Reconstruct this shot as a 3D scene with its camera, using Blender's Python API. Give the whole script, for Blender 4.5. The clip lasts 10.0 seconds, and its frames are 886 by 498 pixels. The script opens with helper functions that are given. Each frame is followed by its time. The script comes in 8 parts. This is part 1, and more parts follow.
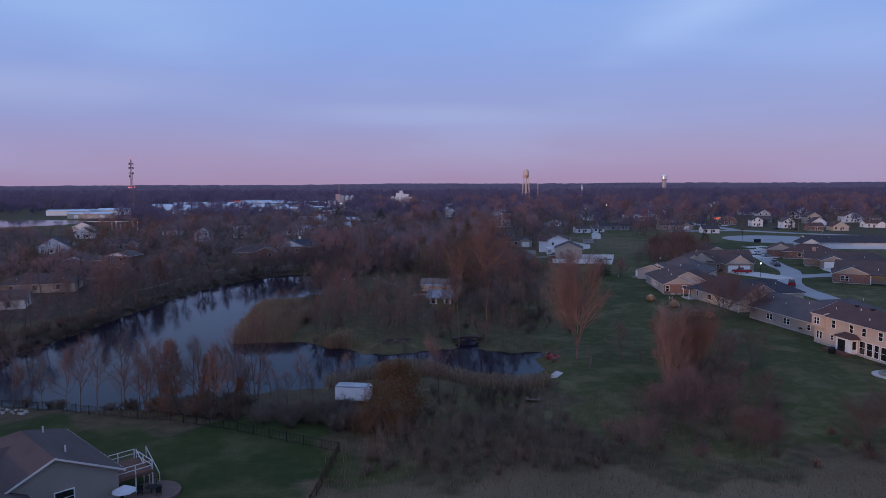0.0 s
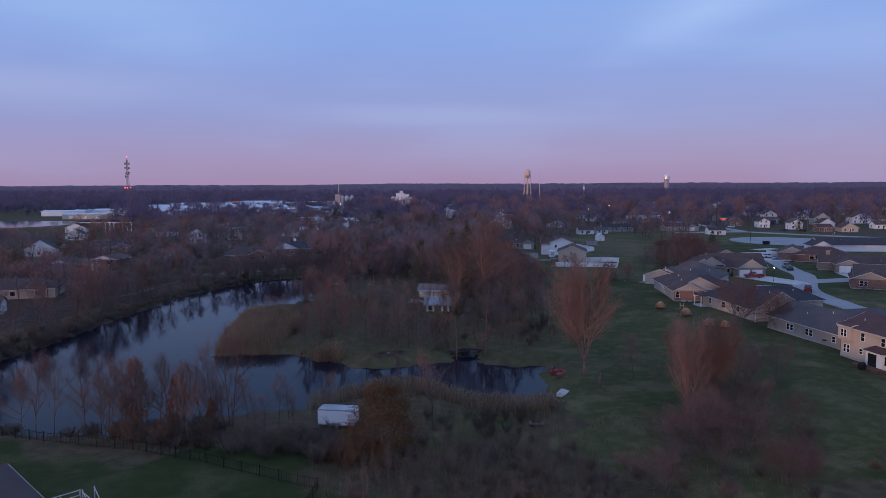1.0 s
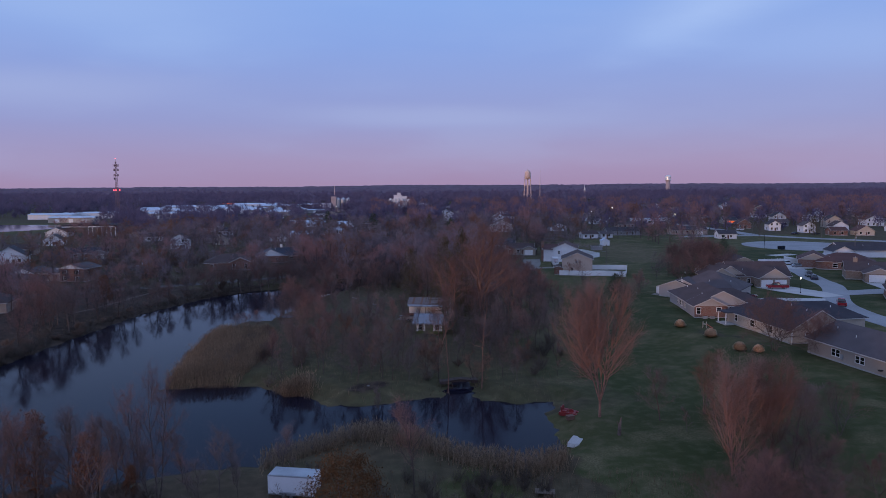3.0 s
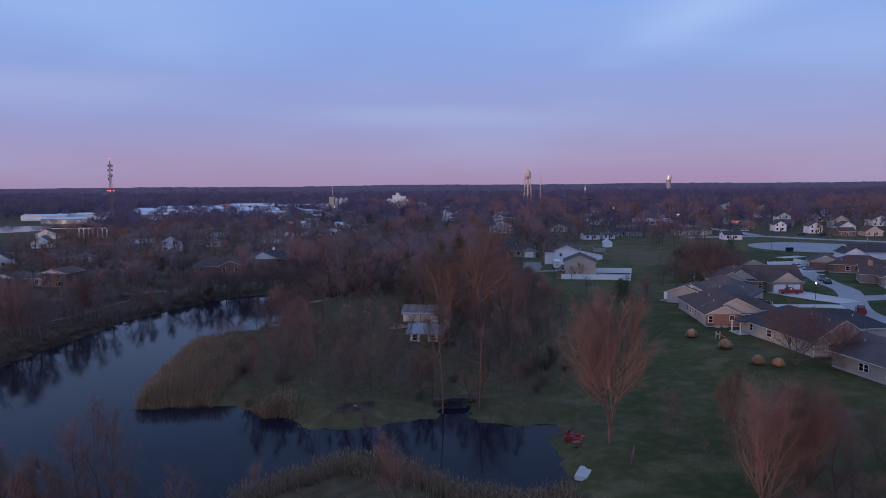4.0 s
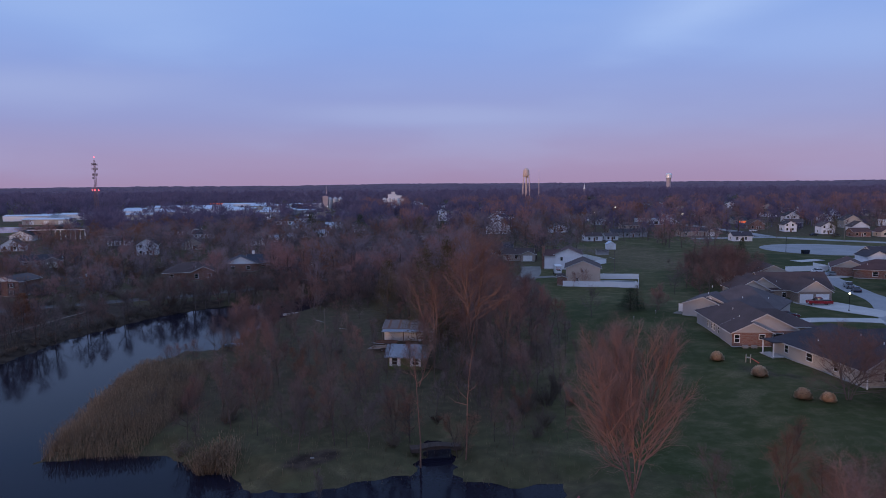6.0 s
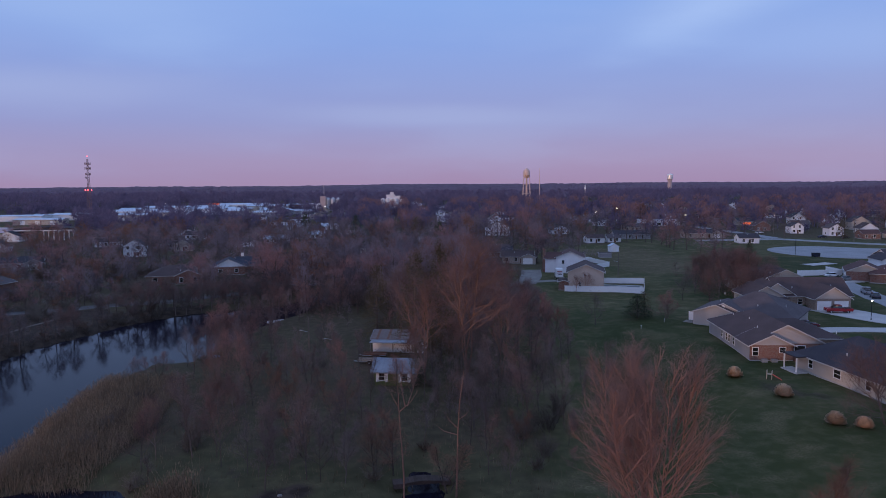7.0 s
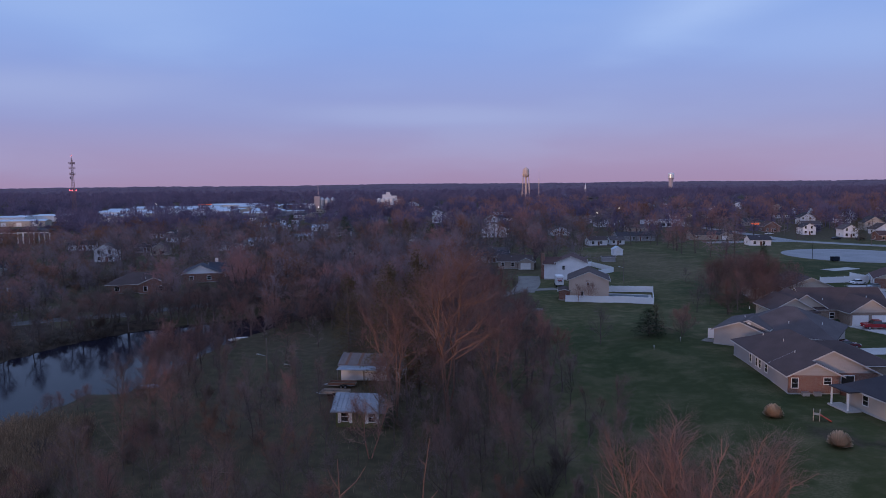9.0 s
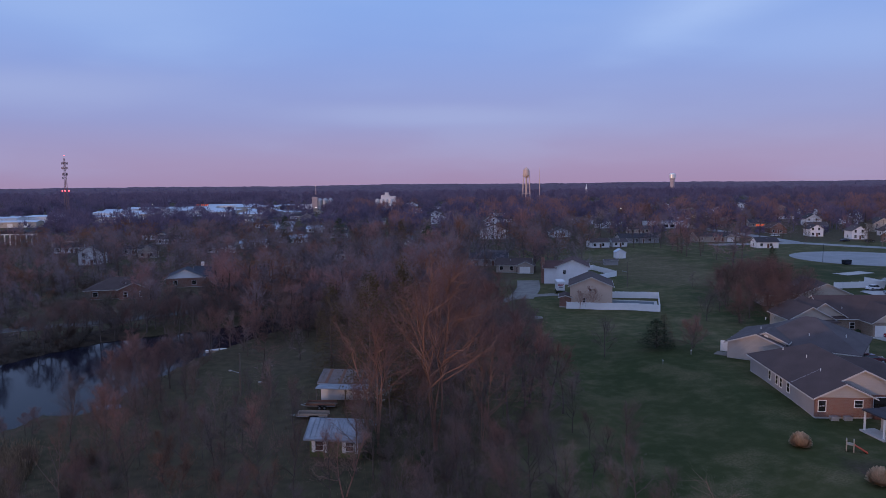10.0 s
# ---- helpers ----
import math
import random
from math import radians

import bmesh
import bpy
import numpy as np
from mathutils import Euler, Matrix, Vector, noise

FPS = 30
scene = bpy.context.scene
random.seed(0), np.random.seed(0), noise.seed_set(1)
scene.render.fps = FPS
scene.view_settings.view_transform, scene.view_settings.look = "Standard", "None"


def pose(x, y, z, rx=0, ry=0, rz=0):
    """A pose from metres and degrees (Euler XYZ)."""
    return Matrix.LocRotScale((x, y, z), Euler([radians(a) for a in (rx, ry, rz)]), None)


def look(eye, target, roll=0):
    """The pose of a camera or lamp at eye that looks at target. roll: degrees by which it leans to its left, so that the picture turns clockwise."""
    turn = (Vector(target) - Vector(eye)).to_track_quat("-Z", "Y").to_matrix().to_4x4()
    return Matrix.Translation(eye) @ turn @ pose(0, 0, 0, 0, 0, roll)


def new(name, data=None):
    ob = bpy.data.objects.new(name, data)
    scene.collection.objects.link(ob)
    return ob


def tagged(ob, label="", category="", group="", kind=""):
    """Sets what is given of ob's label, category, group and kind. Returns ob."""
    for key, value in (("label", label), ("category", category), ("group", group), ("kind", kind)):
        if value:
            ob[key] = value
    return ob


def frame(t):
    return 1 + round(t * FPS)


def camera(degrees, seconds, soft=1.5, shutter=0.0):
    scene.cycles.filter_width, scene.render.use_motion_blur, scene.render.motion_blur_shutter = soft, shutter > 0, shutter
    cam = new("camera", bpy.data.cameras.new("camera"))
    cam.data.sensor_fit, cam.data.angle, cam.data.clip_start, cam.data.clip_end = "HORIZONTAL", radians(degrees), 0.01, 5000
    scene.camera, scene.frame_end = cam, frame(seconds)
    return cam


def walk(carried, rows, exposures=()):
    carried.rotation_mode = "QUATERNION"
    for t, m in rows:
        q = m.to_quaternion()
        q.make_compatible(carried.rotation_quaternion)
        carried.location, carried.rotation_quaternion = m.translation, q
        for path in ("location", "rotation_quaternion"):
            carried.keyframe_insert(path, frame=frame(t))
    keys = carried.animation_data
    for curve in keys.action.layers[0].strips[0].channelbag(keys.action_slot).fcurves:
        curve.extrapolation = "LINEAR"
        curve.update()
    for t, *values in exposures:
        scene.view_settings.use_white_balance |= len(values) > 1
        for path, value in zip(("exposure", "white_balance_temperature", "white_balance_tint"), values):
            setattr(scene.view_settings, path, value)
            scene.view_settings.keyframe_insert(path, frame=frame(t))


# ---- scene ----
cam = camera(65.0, 10.0, 0.8)
PATH = [
    (0, (0.034, 2.252, 31.307), (0.079, 4.242, 31.116), -0.2),
    (0.5, (0.629, 7.082, 31.369), (0.672, 9.072, 31.18), -0.2),
    (1, (1.163, 11.882, 31.44), (1.204, 13.873, 31.249), -0.2),
    (1.5, (1.624, 16.65, 31.515), (1.666, 18.64, 31.326), -0.3),
    (2, (2.167, 21.366, 31.575), (2.208, 23.357, 31.387), -0.3),
    (2.5, (2.732, 26.08, 31.663), (2.773, 28.071, 31.476), -0.3),
    (4, (4.402, 39.997, 31.994), (4.443, 41.988, 31.806), -0.4),
    (4.5, (5.06, 44.731, 32.049), (5.1, 46.722, 31.861), -0.5),
    (5, (5.802, 49.553, 32.085), (5.847, 51.543, 31.895), -0.5),
    (5.5, (6.506, 54.5, 32.061), (6.551, 56.49, 31.869), -0.5),
    (7, (8.861, 69.877, 31.635), (8.905, 71.868, 31.445), -0.4),
    (7.5, (9.627, 74.787, 31.559), (9.67, 76.778, 31.368), -0.4),
    (8, (10.515, 79.53, 31.477), (10.559, 81.521, 31.286), -0.4),
    (8.5, (11.489, 84.287, 31.469), (11.533, 86.277, 31.278), -0.4),
    (9, (12.45, 89.035, 31.469), (12.494, 91.025, 31.278), -0.5),
    (9.5, (13.38, 93.871, 31.448), (13.423, 95.861, 31.258), -0.5),
    (10, (14.307, 98.774, 31.452), (14.349, 100.765, 31.262), -0.5),
]
walk(cam, [(t, look(eye, target, roll)) for t, eye, target, roll in PATH])

# ---- world, sun, exposure ----
SUN_ROT, SUN_EL = radians(220), radians(2.5)
world = bpy.data.worlds.new("dusk_sky")
scene.world = world
world.use_nodes = True
wn, wl = world.node_tree.nodes, world.node_tree.links
wn.clear()


def ramp(nodes, stops, interp="EASE"):
    r = nodes.new("ShaderNodeValToRGB")
    r.color_ramp.interpolation = interp
    while len(r.color_ramp.elements) < len(stops):
        r.color_ramp.elements.new(0.5)
    for e, (p, c) in zip(r.color_ramp.elements, stops):
        e.position, e.color = p, (*c, 1)
    return r


w_out, w_bg = wn.new("ShaderNodeOutputWorld"), wn.new("ShaderNodeBackground")
w_tc, w_sep = wn.new("ShaderNodeTexCoord"), wn.new("ShaderNodeSeparateXYZ")
wl.new(w_tc.outputs["Generated"], w_sep.inputs[0])
# colour by height above the horizon: rosy belt below, clear blue above
sky_ramp = ramp(wn, [(0.0, (0.345, 0.255, 0.43)), (0.03, (0.33, 0.275, 0.49)), (0.085, (0.27, 0.305, 0.61)),
                     (0.19, (0.225, 0.345, 0.74)), (0.30, (0.225, 0.40, 0.83)), (0.42, (0.245, 0.40, 0.79)), (1.0, (0.27, 0.39, 0.70))], "LINEAR")
wl.new(w_sep.outputs["Z"], sky_ramp.inputs[0])
# thin high cloud, stretched along the horizon
w_map = wn.new("ShaderNodeMapping")
w_map.inputs["Scale"].default_value = (1.6, 1.2, 7.0)
w_map.inputs["Rotation"].default_value = (0.10, -0.22, 0.3)
wl.new(w_tc.outputs["Generated"], w_map.inputs[0])
w_noise = wn.new("ShaderNodeTexNoise")
w_noise.inputs["Scale"].default_value, w_noise.inputs["Detail"].default_value = 1.7, 6
wl.new(w_map.outputs[0], w_noise.inputs["Vector"])
cloud = ramp(wn, [(0.42, (0, 0, 0)), (0.75, (1, 1, 1))])
wl.new(w_noise.outputs["Fac"], cloud.inputs[0])
w_fac = wn.new("ShaderNodeMath")
w_fac.operation = "MULTIPLY"
w_fac.inputs[1].default_value = 0.22
wl.new(cloud.outputs[0], w_fac.inputs[0])
w_mix = wn.new("ShaderNodeMix")
w_mix.data_type = "RGBA"
w_mix.inputs["B"].default_value = (0.36, 0.47, 0.79, 1)
wl.new(w_fac.outputs[0], w_mix.inputs["Factor"])
wl.new(sky_ramp.outputs[0], w_mix.inputs["A"])
w_col = w_mix.outputs["Result"]


def cloud_bank(place, tilt, size, colour, share):
    """One soft bank of high cloud round a direction, its edge torn by the noise."""
    global w_col
    mp, ln, nz, ad, rg, mx = (wn.new(k) for k in ("ShaderNodeMapping", "ShaderNodeVectorMath", "ShaderNodeMath", "ShaderNodeMath", "ShaderNodeMapRange", "ShaderNodeMix"))
    mp.vector_type, ln.operation, rg.interpolation_type, mx.data_type = "TEXTURE", "LENGTH", "SMOOTHERSTEP", "RGBA"
    mp.inputs["Location"].default_value, mp.inputs["Rotation"].default_value, mp.inputs["Scale"].default_value = place, (0, tilt, 0), size
    nz.operation, nz.inputs[1].default_value, ad.operation = "MULTIPLY", 1.5, "ADD"
    wl.new(w_tc.outputs["Generated"], mp.inputs[0])
    wl.new(mp.outputs[0], ln.inputs[0])
    wl.new(w_noise.outputs["Fac"], nz.inputs[0])
    wl.new(nz.outputs[0], ad.inputs[0])
    wl.new(ln.outputs["Value"], ad.inputs[1])
    rg.inputs["From Min"].default_value, rg.inputs["From Max"].default_value = 1.9, 0.75
    rg.inputs["To Max"].default_value = share
    wl.new(ad.outputs[0], rg.inputs["Value"])
    wl.new(rg.outputs[0], mx.inputs["Factor"])
    wl.new(w_col, mx.inputs["A"])
    mx.inputs["B"].default_value = (*colour, 1)
    w_col = mx.outputs["Result"]


cloud_bank((-0.44, 0.87, 0.235), 0.05, (0.34, 0.6, 0.085), (0.32, 0.46, 0.82), 0.65)
cloud_bank((-0.50, 0.86, 0.12), -0.03, (0.28, 0.6, 0.035), (0.35, 0.42, 0.72), 0.5)
cloud_bank((0.36, 0.90, 0.222), -0.22, (0.17, 0.6, 0.055), (0.36, 0.50, 0.86), 0.85)
cloud_bank((0.52, 0.84, 0.17), 0.10, (0.24, 0.6, 0.05), (0.29, 0.42, 0.80), 0.6)
cloud_bank((0.02, 0.99, 0.092), 0.02, (0.30, 0.6, 0.022), (0.33, 0.40, 0.71), 0.6)
w_sky = wn.new("ShaderNodeTexSky")
w_sky.sky_type, w_sky.sun_disc, w_sky.sun_elevation, w_sky.sun_rotation = "NISHITA", False, SUN_EL, SUN_ROT
w_add = wn.new("ShaderNodeMix")
w_add.data_type, w_add.blend_type = "RGBA", "ADD"
w_add.inputs["Factor"].default_value = 0.02
wl.new(w_col, w_add.inputs["A"])
wl.new(w_sky.outputs[0], w_add.inputs["B"])
# broad warm afterglow on the sunset side
w_dot, w_rng, w_glow = wn.new("ShaderNodeVectorMath"), wn.new("ShaderNodeMapRange"), wn.new("ShaderNodeMix")
w_dot.operation, w_rng.interpolation_type, w_glow.data_type = "DOT_PRODUCT", "SMOOTHSTEP", "RGBA"
w_dot.inputs[1].default_value = (math.sin(SUN_ROT), math.cos(SUN_ROT), 0.1)
w_rng.inputs["From Min"].default_value, w_rng.inputs["From Max"].default_value, w_rng.inputs["To Max"].default_value = 0.05, 1.05, 0.6
w_glow.inputs["B"].default_value = (0.64, 0.69, 1.14, 1)
wl.new(w_tc.outputs["Generated"], w_dot.inputs[0])
wl.new(w_dot.outputs["Value"], w_rng.inputs["Value"])
wl.new(w_rng.outputs[0], w_glow.inputs["Factor"])
wl.new(w_add.outputs["Result"], w_glow.inputs["A"])
wl.new(w_glow.outputs["Result"], w_bg.inputs[0])
w_bg.inputs[1].default_value = 1.0
wl.new(w_bg.outputs[0], w_out.inputs[0])

sun_data = bpy.data.lights.new("low_sun", "SUN")
sun_data.energy, sun_data.angle, sun_data.color = 1.15, radians(3), (1.0, 0.60, 0.38)
sun = new("low_sun", sun_data)
sun_dir = Vector((math.sin(SUN_ROT) * math.cos(SUN_EL), math.cos(SUN_ROT) * math.cos(SUN_EL), math.sin(SUN_EL)))
sun.matrix_world = look(sun_dir * 300, (0, 0, 0))
scene.view_settings.exposure = 0.0


# ---- materials ----
def mat(name, c1, c2=None, rough=0.8, scale=3.0, fine=30.0, bump=0.15, metal=0.0, vary=0.0, stretch=(1, 1, 1), emit=0.0, spec=0.3, island=0.0, thin=0.0):
    m = bpy.data.materials.new(name)
    m.use_nodes = True
    n, l = m.node_tree.nodes, m.node_tree.links
    b = n["Principled BSDF"]
    b.inputs["Roughness"].default_value, b.inputs["Metallic"].default_value = rough, metal
    b.inputs["Specular IOR Level"].default_value = spec
    c2 = c2 or tuple(v * 0.72 for v in c1)
    tc, mp = n.new("ShaderNodeTexCoord"), n.new("ShaderNodeMapping")
    mp.inputs["Scale"].default_value = stretch
    l.new(tc.outputs["Object"], mp.inputs[0])
    big, small = n.new("ShaderNodeTexNoise"), n.new("ShaderNodeTexNoise")
    for t, s, d in ((big, scale, 3), (small, fine, 2)):
        t.inputs["Scale"].default_value, t.inputs["Detail"].default_value = s, d
        l.new(mp.outputs[0], t.inputs["Vector"])
    av = n.new("ShaderNodeMath")
    av.operation = "ADD"
    l.new(big.outputs["Fac"], av.inputs[0])
    l.new(small.outputs["Fac"], av.inputs[1])
    r = ramp(n, [(0.36, c2), (0.64, c1)], "LINEAR")
    hf = n.new("ShaderNodeMath")
    hf.operation = "MULTIPLY"
    hf.inputs[1].default_value = 0.5
    l.new(av.outputs[0], hf.inputs[0])
    l.new(hf.outputs[0], r.inputs[0])
    col = r.outputs[0]
    for amount, node, socket in ((vary, "ShaderNodeObjectInfo", "Random"), (island, "ShaderNodeNewGeometry", "Random Per Island")):
        if amount:
            oi, mr, hs = n.new(node), n.new("ShaderNodeMapRange"), n.new("ShaderNodeHueSaturation")
            mr.inputs["To Min"].default_value, mr.inputs["To Max"].default_value = 1 - amount, 1 + amount
            l.new(oi.outputs[socket], mr.inputs["Value"])
            l.new(mr.outputs[0], hs.inputs["Value"])
            l.new(col, hs.inputs["Color"])
            col = hs.outputs[0]
    l.new(col, b.inputs["Base Color"])
    if bump:
        bp = n.new("ShaderNodeBump")
        bp.inputs["Strength"].default_value, bp.inputs["Distance"].default_value = bump, 0.02
        l.new(small.outputs["Fac"], bp.inputs["Height"])
        l.new(bp.outputs[0], b.inputs["Normal"])
    if emit:
        b.inputs["Emission Color"].default_value = (*c1, 1)
        b.inputs["Emission Strength"].default_value = emit
    if thin:
        # thin round twigs and dry leaves pass light on to their far side
        tl, mx = n.new("ShaderNodeBsdfTranslucent"), n.new("ShaderNodeMixShader")
        mx.inputs[0].default_value = thin
        l.new(col, tl.inputs["Color"])
        l.new(b.outputs[0], mx.inputs[1])
        l.new(tl.outputs[0], mx.inputs[2])
        l.new(mx.outputs[0], n["Material Output"].inputs["Surface"])
    return m


def siding(name, c, course=0.2):
    """Lapped boards: a mat with horizontal steps in its relief."""
    m = mat(name, c, tuple(v * 0.86 for v in c), 0.6, 0.5, 20, 0)
    n, l = m.node_tree.nodes, m.node_tree.links
    tc, wv, bp = n.new("ShaderNodeTexCoord"), n.new("ShaderNodeTexWave"), n.new("ShaderNodeBump")
    wv.bands_direction, wv.wave_profile = "Z", "SAW"
    wv.inputs["Scale"].default_value = 0.314 / course
    bp.inputs["Strength"].default_value, bp.inputs["Distance"].default_value = 0.6, 0.03
    l.new(tc.outputs["Object"], wv.inputs["Vector"])
    l.new(wv.outputs["Fac"], bp.inputs["Height"])
    l.new(bp.outputs[0], n["Principled BSDF"].inputs["Normal"])
    return m


def brickwork(name, c1, c2, mortar):
    m = mat(name, c1, c2, 0.85, 2, 20, 0)
    n, l = m.node_tree.nodes, m.node_tree.links
    tc, cx, br = n.new("ShaderNodeTexCoord"), n.new("ShaderNodeCombineXYZ"), n.new("ShaderNodeTexBrick")
    sp, ad = n.new("ShaderNodeSeparateXYZ"), n.new("ShaderNodeMath")
    l.new(tc.outputs["Object"], sp.inputs[0])
    l.new(sp.outputs[0], ad.inputs[0])
    l.new(sp.outputs[1], ad.inputs[1])
    l.new(ad.outputs[0], cx.inputs[0])
    l.new(sp.outputs[2], cx.inputs[1])
    l.new(cx.outputs[0], br.inputs["Vector"])
    br.inputs["Scale"].default_value, br.inputs["Brick Width"].default_value, br.inputs["Row Height"].default_value = 1.0, 0.22, 0.075
    br.inputs["Mortar Size"].default_value = 0.008
    br.inputs["Color1"].default_value, br.inputs["Color2"].default_value, br.inputs["Mortar"].default_value = (*c1, 1), (*c2, 1), (*mortar, 1)
    l.new(br.outputs["Color"], n["Principled BSDF"].inputs["Base Color"])
    return m


M_TRIM = mat("white_trim_paint", (0.80, 0.79, 0.77), (0.70, 0.69, 0.67), 0.5, 1, 15, 0.03)
M_VINYL = mat("white_vinyl", (0.84, 0.85, 0.86), (0.75, 0.76, 0.77), 0.4, 0.4, 9, 0.03)
M_GLASS = mat("dark_window_glass", (0.02, 0.022, 0.026), (0.012, 0.013, 0.016), 0.06, 1, 5, 0, spec=0.8)
M_TAN = siding("tan_siding", (0.40, 0.34, 0.29))
M_PALE_TAN = siding("pale_tan_siding", (0.45, 0.41, 0.385))
M_H0 = siding("dull_tan_siding", (0.29, 0.255, 0.225))
M_EAVE = mat("dull_white_eave_trim", (0.58, 0.55, 0.53), (0.48, 0.455, 0.44), 0.6, 1, 12, 0.03)
M_CREAM = siding("cream_siding", (0.50, 0.43, 0.36))
M_GREY_SIDING = siding("grey_siding", (0.33, 0.32, 0.33))
M_WHITE_SIDING = siding("white_siding", (0.80, 0.81, 0.83))
M_GREEN_WALL = siding("olive_board_wall", (0.10, 0.125, 0.04))
M_BRICK = brickwork("red_brick", (0.235, 0.10, 0.07), (0.17, 0.075, 0.053), (0.28, 0.24, 0.215))
M_BRICK_TAN = brickwork("tan_brick", (0.28, 0.20, 0.15), (0.21, 0.15, 0.115), (0.33, 0.29, 0.25))
M_FOUND = mat("concrete_footing", (0.45, 0.44, 0.42), None, 0.9, 2, 25, 0.2)
M_CONC = mat("pale_concrete", (0.50, 0.485, 0.475), (0.39, 0.38, 0.375), 0.85, 0.25, 6, 0.1)
M_ASPH = mat("grey_asphalt", (0.317, 0.322, 0.337), (0.224, 0.227, 0.238), 0.8, 0.12, 4, 0.1)
M_LANE = mat("worn_dark_asphalt", (0.12, 0.116, 0.12), (0.08, 0.078, 0.08), 0.85, 0.12, 4, 0.1)
M_TRACK = mat("worn_pale_earth", (0.20, 0.165, 0.145), (0.13, 0.105, 0.09), 0.95, 0.4, 8, 0.3)
M_GRAVEL = mat("grey_gravel", (0.24, 0.225, 0.21), (0.16, 0.15, 0.14), 0.95, 0.4, 8, 0.3)
M_PAVER = mat("red_brown_pavers", (0.15, 0.10, 0.085), (0.10, 0.07, 0.06), 0.9, 1, 9, 0.2)
M_MAST = mat("red_grey_mast_paint", (0.25, 0.155, 0.155), (0.17, 0.11, 0.112), 0.6, 1, 12, 0.05)
M_STEEL = mat("galvanised_steel", (0.45, 0.47, 0.5), (0.33, 0.35, 0.38), 0.45, 1, 12, 0.05, 0.6)
M_TIN = mat("weathered_tin_roof", (0.336, 0.369, 0.42), (0.2, 0.2214, 0.2604), 0.45, 0.8, 7, 0.1, 0.4)
M_OLDTIN = mat("dull_old_tin", (0.20, 0.165, 0.16), (0.13, 0.105, 0.10), 0.6, 1.2, 9, 0.15, 0.2)
M_DULLRED = mat("faded_red_plastic", (0.28, 0.035, 0.035), None, 0.5, 2, 10, 0.05)
M_RUST = mat("rusted_tin", (0.20, 0.10, 0.07), (0.12, 0.07, 0.05), 0.7, 1.5, 9, 0.2)
M_BLACK = mat("black_metal", (0.014, 0.013, 0.014), None, 0.75, 2, 20, 0.05)
M_WOODPOLE = mat("weathered_pole_wood", (0.20, 0.16, 0.13), (0.12, 0.10, 0.085), 0.9, 2, 25, 0.3, stretch=(1, 1, 0.1))
M_DECK = mat("red_brown_deck_boards", (0.16, 0.075, 0.055), (0.10, 0.05, 0.04), 0.8, 2, 20, 0.2)
M_TYRE = mat("tyre_rubber", (0.015, 0.015, 0.016), None, 0.85, 5, 30, 0.1)
M_RIM = mat("alloy_rim", (0.45, 0.45, 0.47), None, 0.35, 4, 20, 0, 0.8)
M_REDPAINT = mat("red_car_paint", (0.32, 0.012, 0.018), (0.26, 0.01, 0.014), 0.25, 1, 8, 0, spec=0.6)
M_MAROON = mat("maroon_car_paint", (0.10, 0.012, 0.02), None, 0.25, 1, 8, 0, spec=0.6)
M_WHITEPAINT = mat("white_car_paint", (0.75, 0.76, 0.78), (0.7, 0.71, 0.73), 0.28, 1, 8, 0, spec=0.6)
M_SILVER = mat("silver_car_paint", (0.42, 0.44, 0.47), None, 0.28, 1, 8, 0, 0.5, spec=0.6)
M_NAVY = mat("dark_car_paint", (0.02, 0.025, 0.045), None, 0.25, 1, 8, 0, spec=0.6)


def shingle(name, c):
    return mat(name, c, tuple(v * 0.68 for v in c), 0.9, 0.35, 14, 0.35, stretch=(1, 1, 2.5))


M_RF_GREY = shingle("grey_shingles", (0.1093, 0.0908, 0.0969))
M_RF_BROWN = shingle("brown_shingles", (0.0912, 0.0655, 0.0655))
M_RF_DARK = shingle("charcoal_shingles", (0.0567, 0.0531, 0.0648))
M_RF_RED = shingle("red_brown_shingles", (0.1067, 0.058, 0.0552))
M_RF_SLATE = shingle("blue_grey_slate_shingles", (0.0663, 0.0718, 0.0975))
M_RF_PALE = mat("pale_metal_roof", (0.56, 0.64, 0.74), (0.44, 0.52, 0.62), 0.5, 0.3, 5, 0.05)
M_BARK = mat("grey_brown_bark", (0.146, 0.108, 0.0935), (0.0799, 0.0618, 0.055), 0.95, 2, 18, 0.4, vary=0.3)
# pale tan bark, reddened and brightened to paint low sun on the limbs
M_BARK_SUNLIT = mat("pale_tan_bark", (0.4311, 0.2178, 0.1619), (0.2499, 0.1309, 0.1004), 0.9, 1.5, 10, 0.3, vary=0.2)
M_BARK_ROSE = mat("reddish_brown_bark", (0.2664, 0.1452, 0.1051), (0.1599, 0.0883, 0.0658), 0.92, 1.5, 10, 0.3, vary=0.2)
M_TWIG = mat("brown_twigs", (0.242, 0.17, 0.156), (0.156, 0.114, 0.108), 0.95, 0.6, 5, 0, vary=0.3, island=0.18, thin=0.5)
M_TWIG_RED = mat("red_brown_twigs", (0.276, 0.146, 0.121), (0.186, 0.101, 0.0898), 0.95, 0.6, 5, 0, vary=0.32, island=0.18, thin=0.5)
M_TWIG_PALE = mat("pale_tan_twigs", (0.3982, 0.2483, 0.205), (0.2767, 0.1779, 0.1475), 0.95, 0.6, 5, 0, vary=0.2, island=0.25, thin=0.5)
# violet-blue cast of distance haze, put into the brown twig colour
M_TWIG_FAR_HAZED = mat("far_bare_woods", (0.207, 0.163, 0.235), (0.133, 0.107, 0.161), 0.95, 0.02, 0.3, 0, island=0.2, thin=0.5)
# canopy brown shifted to mauve to paint in the haze at the horizon
M_CANOPY_HAZED = mat("far_canopy", (0.165, 0.098, 0.13), (0.095, 0.06, 0.084), 0.95, 0.01, 0.06, 0)
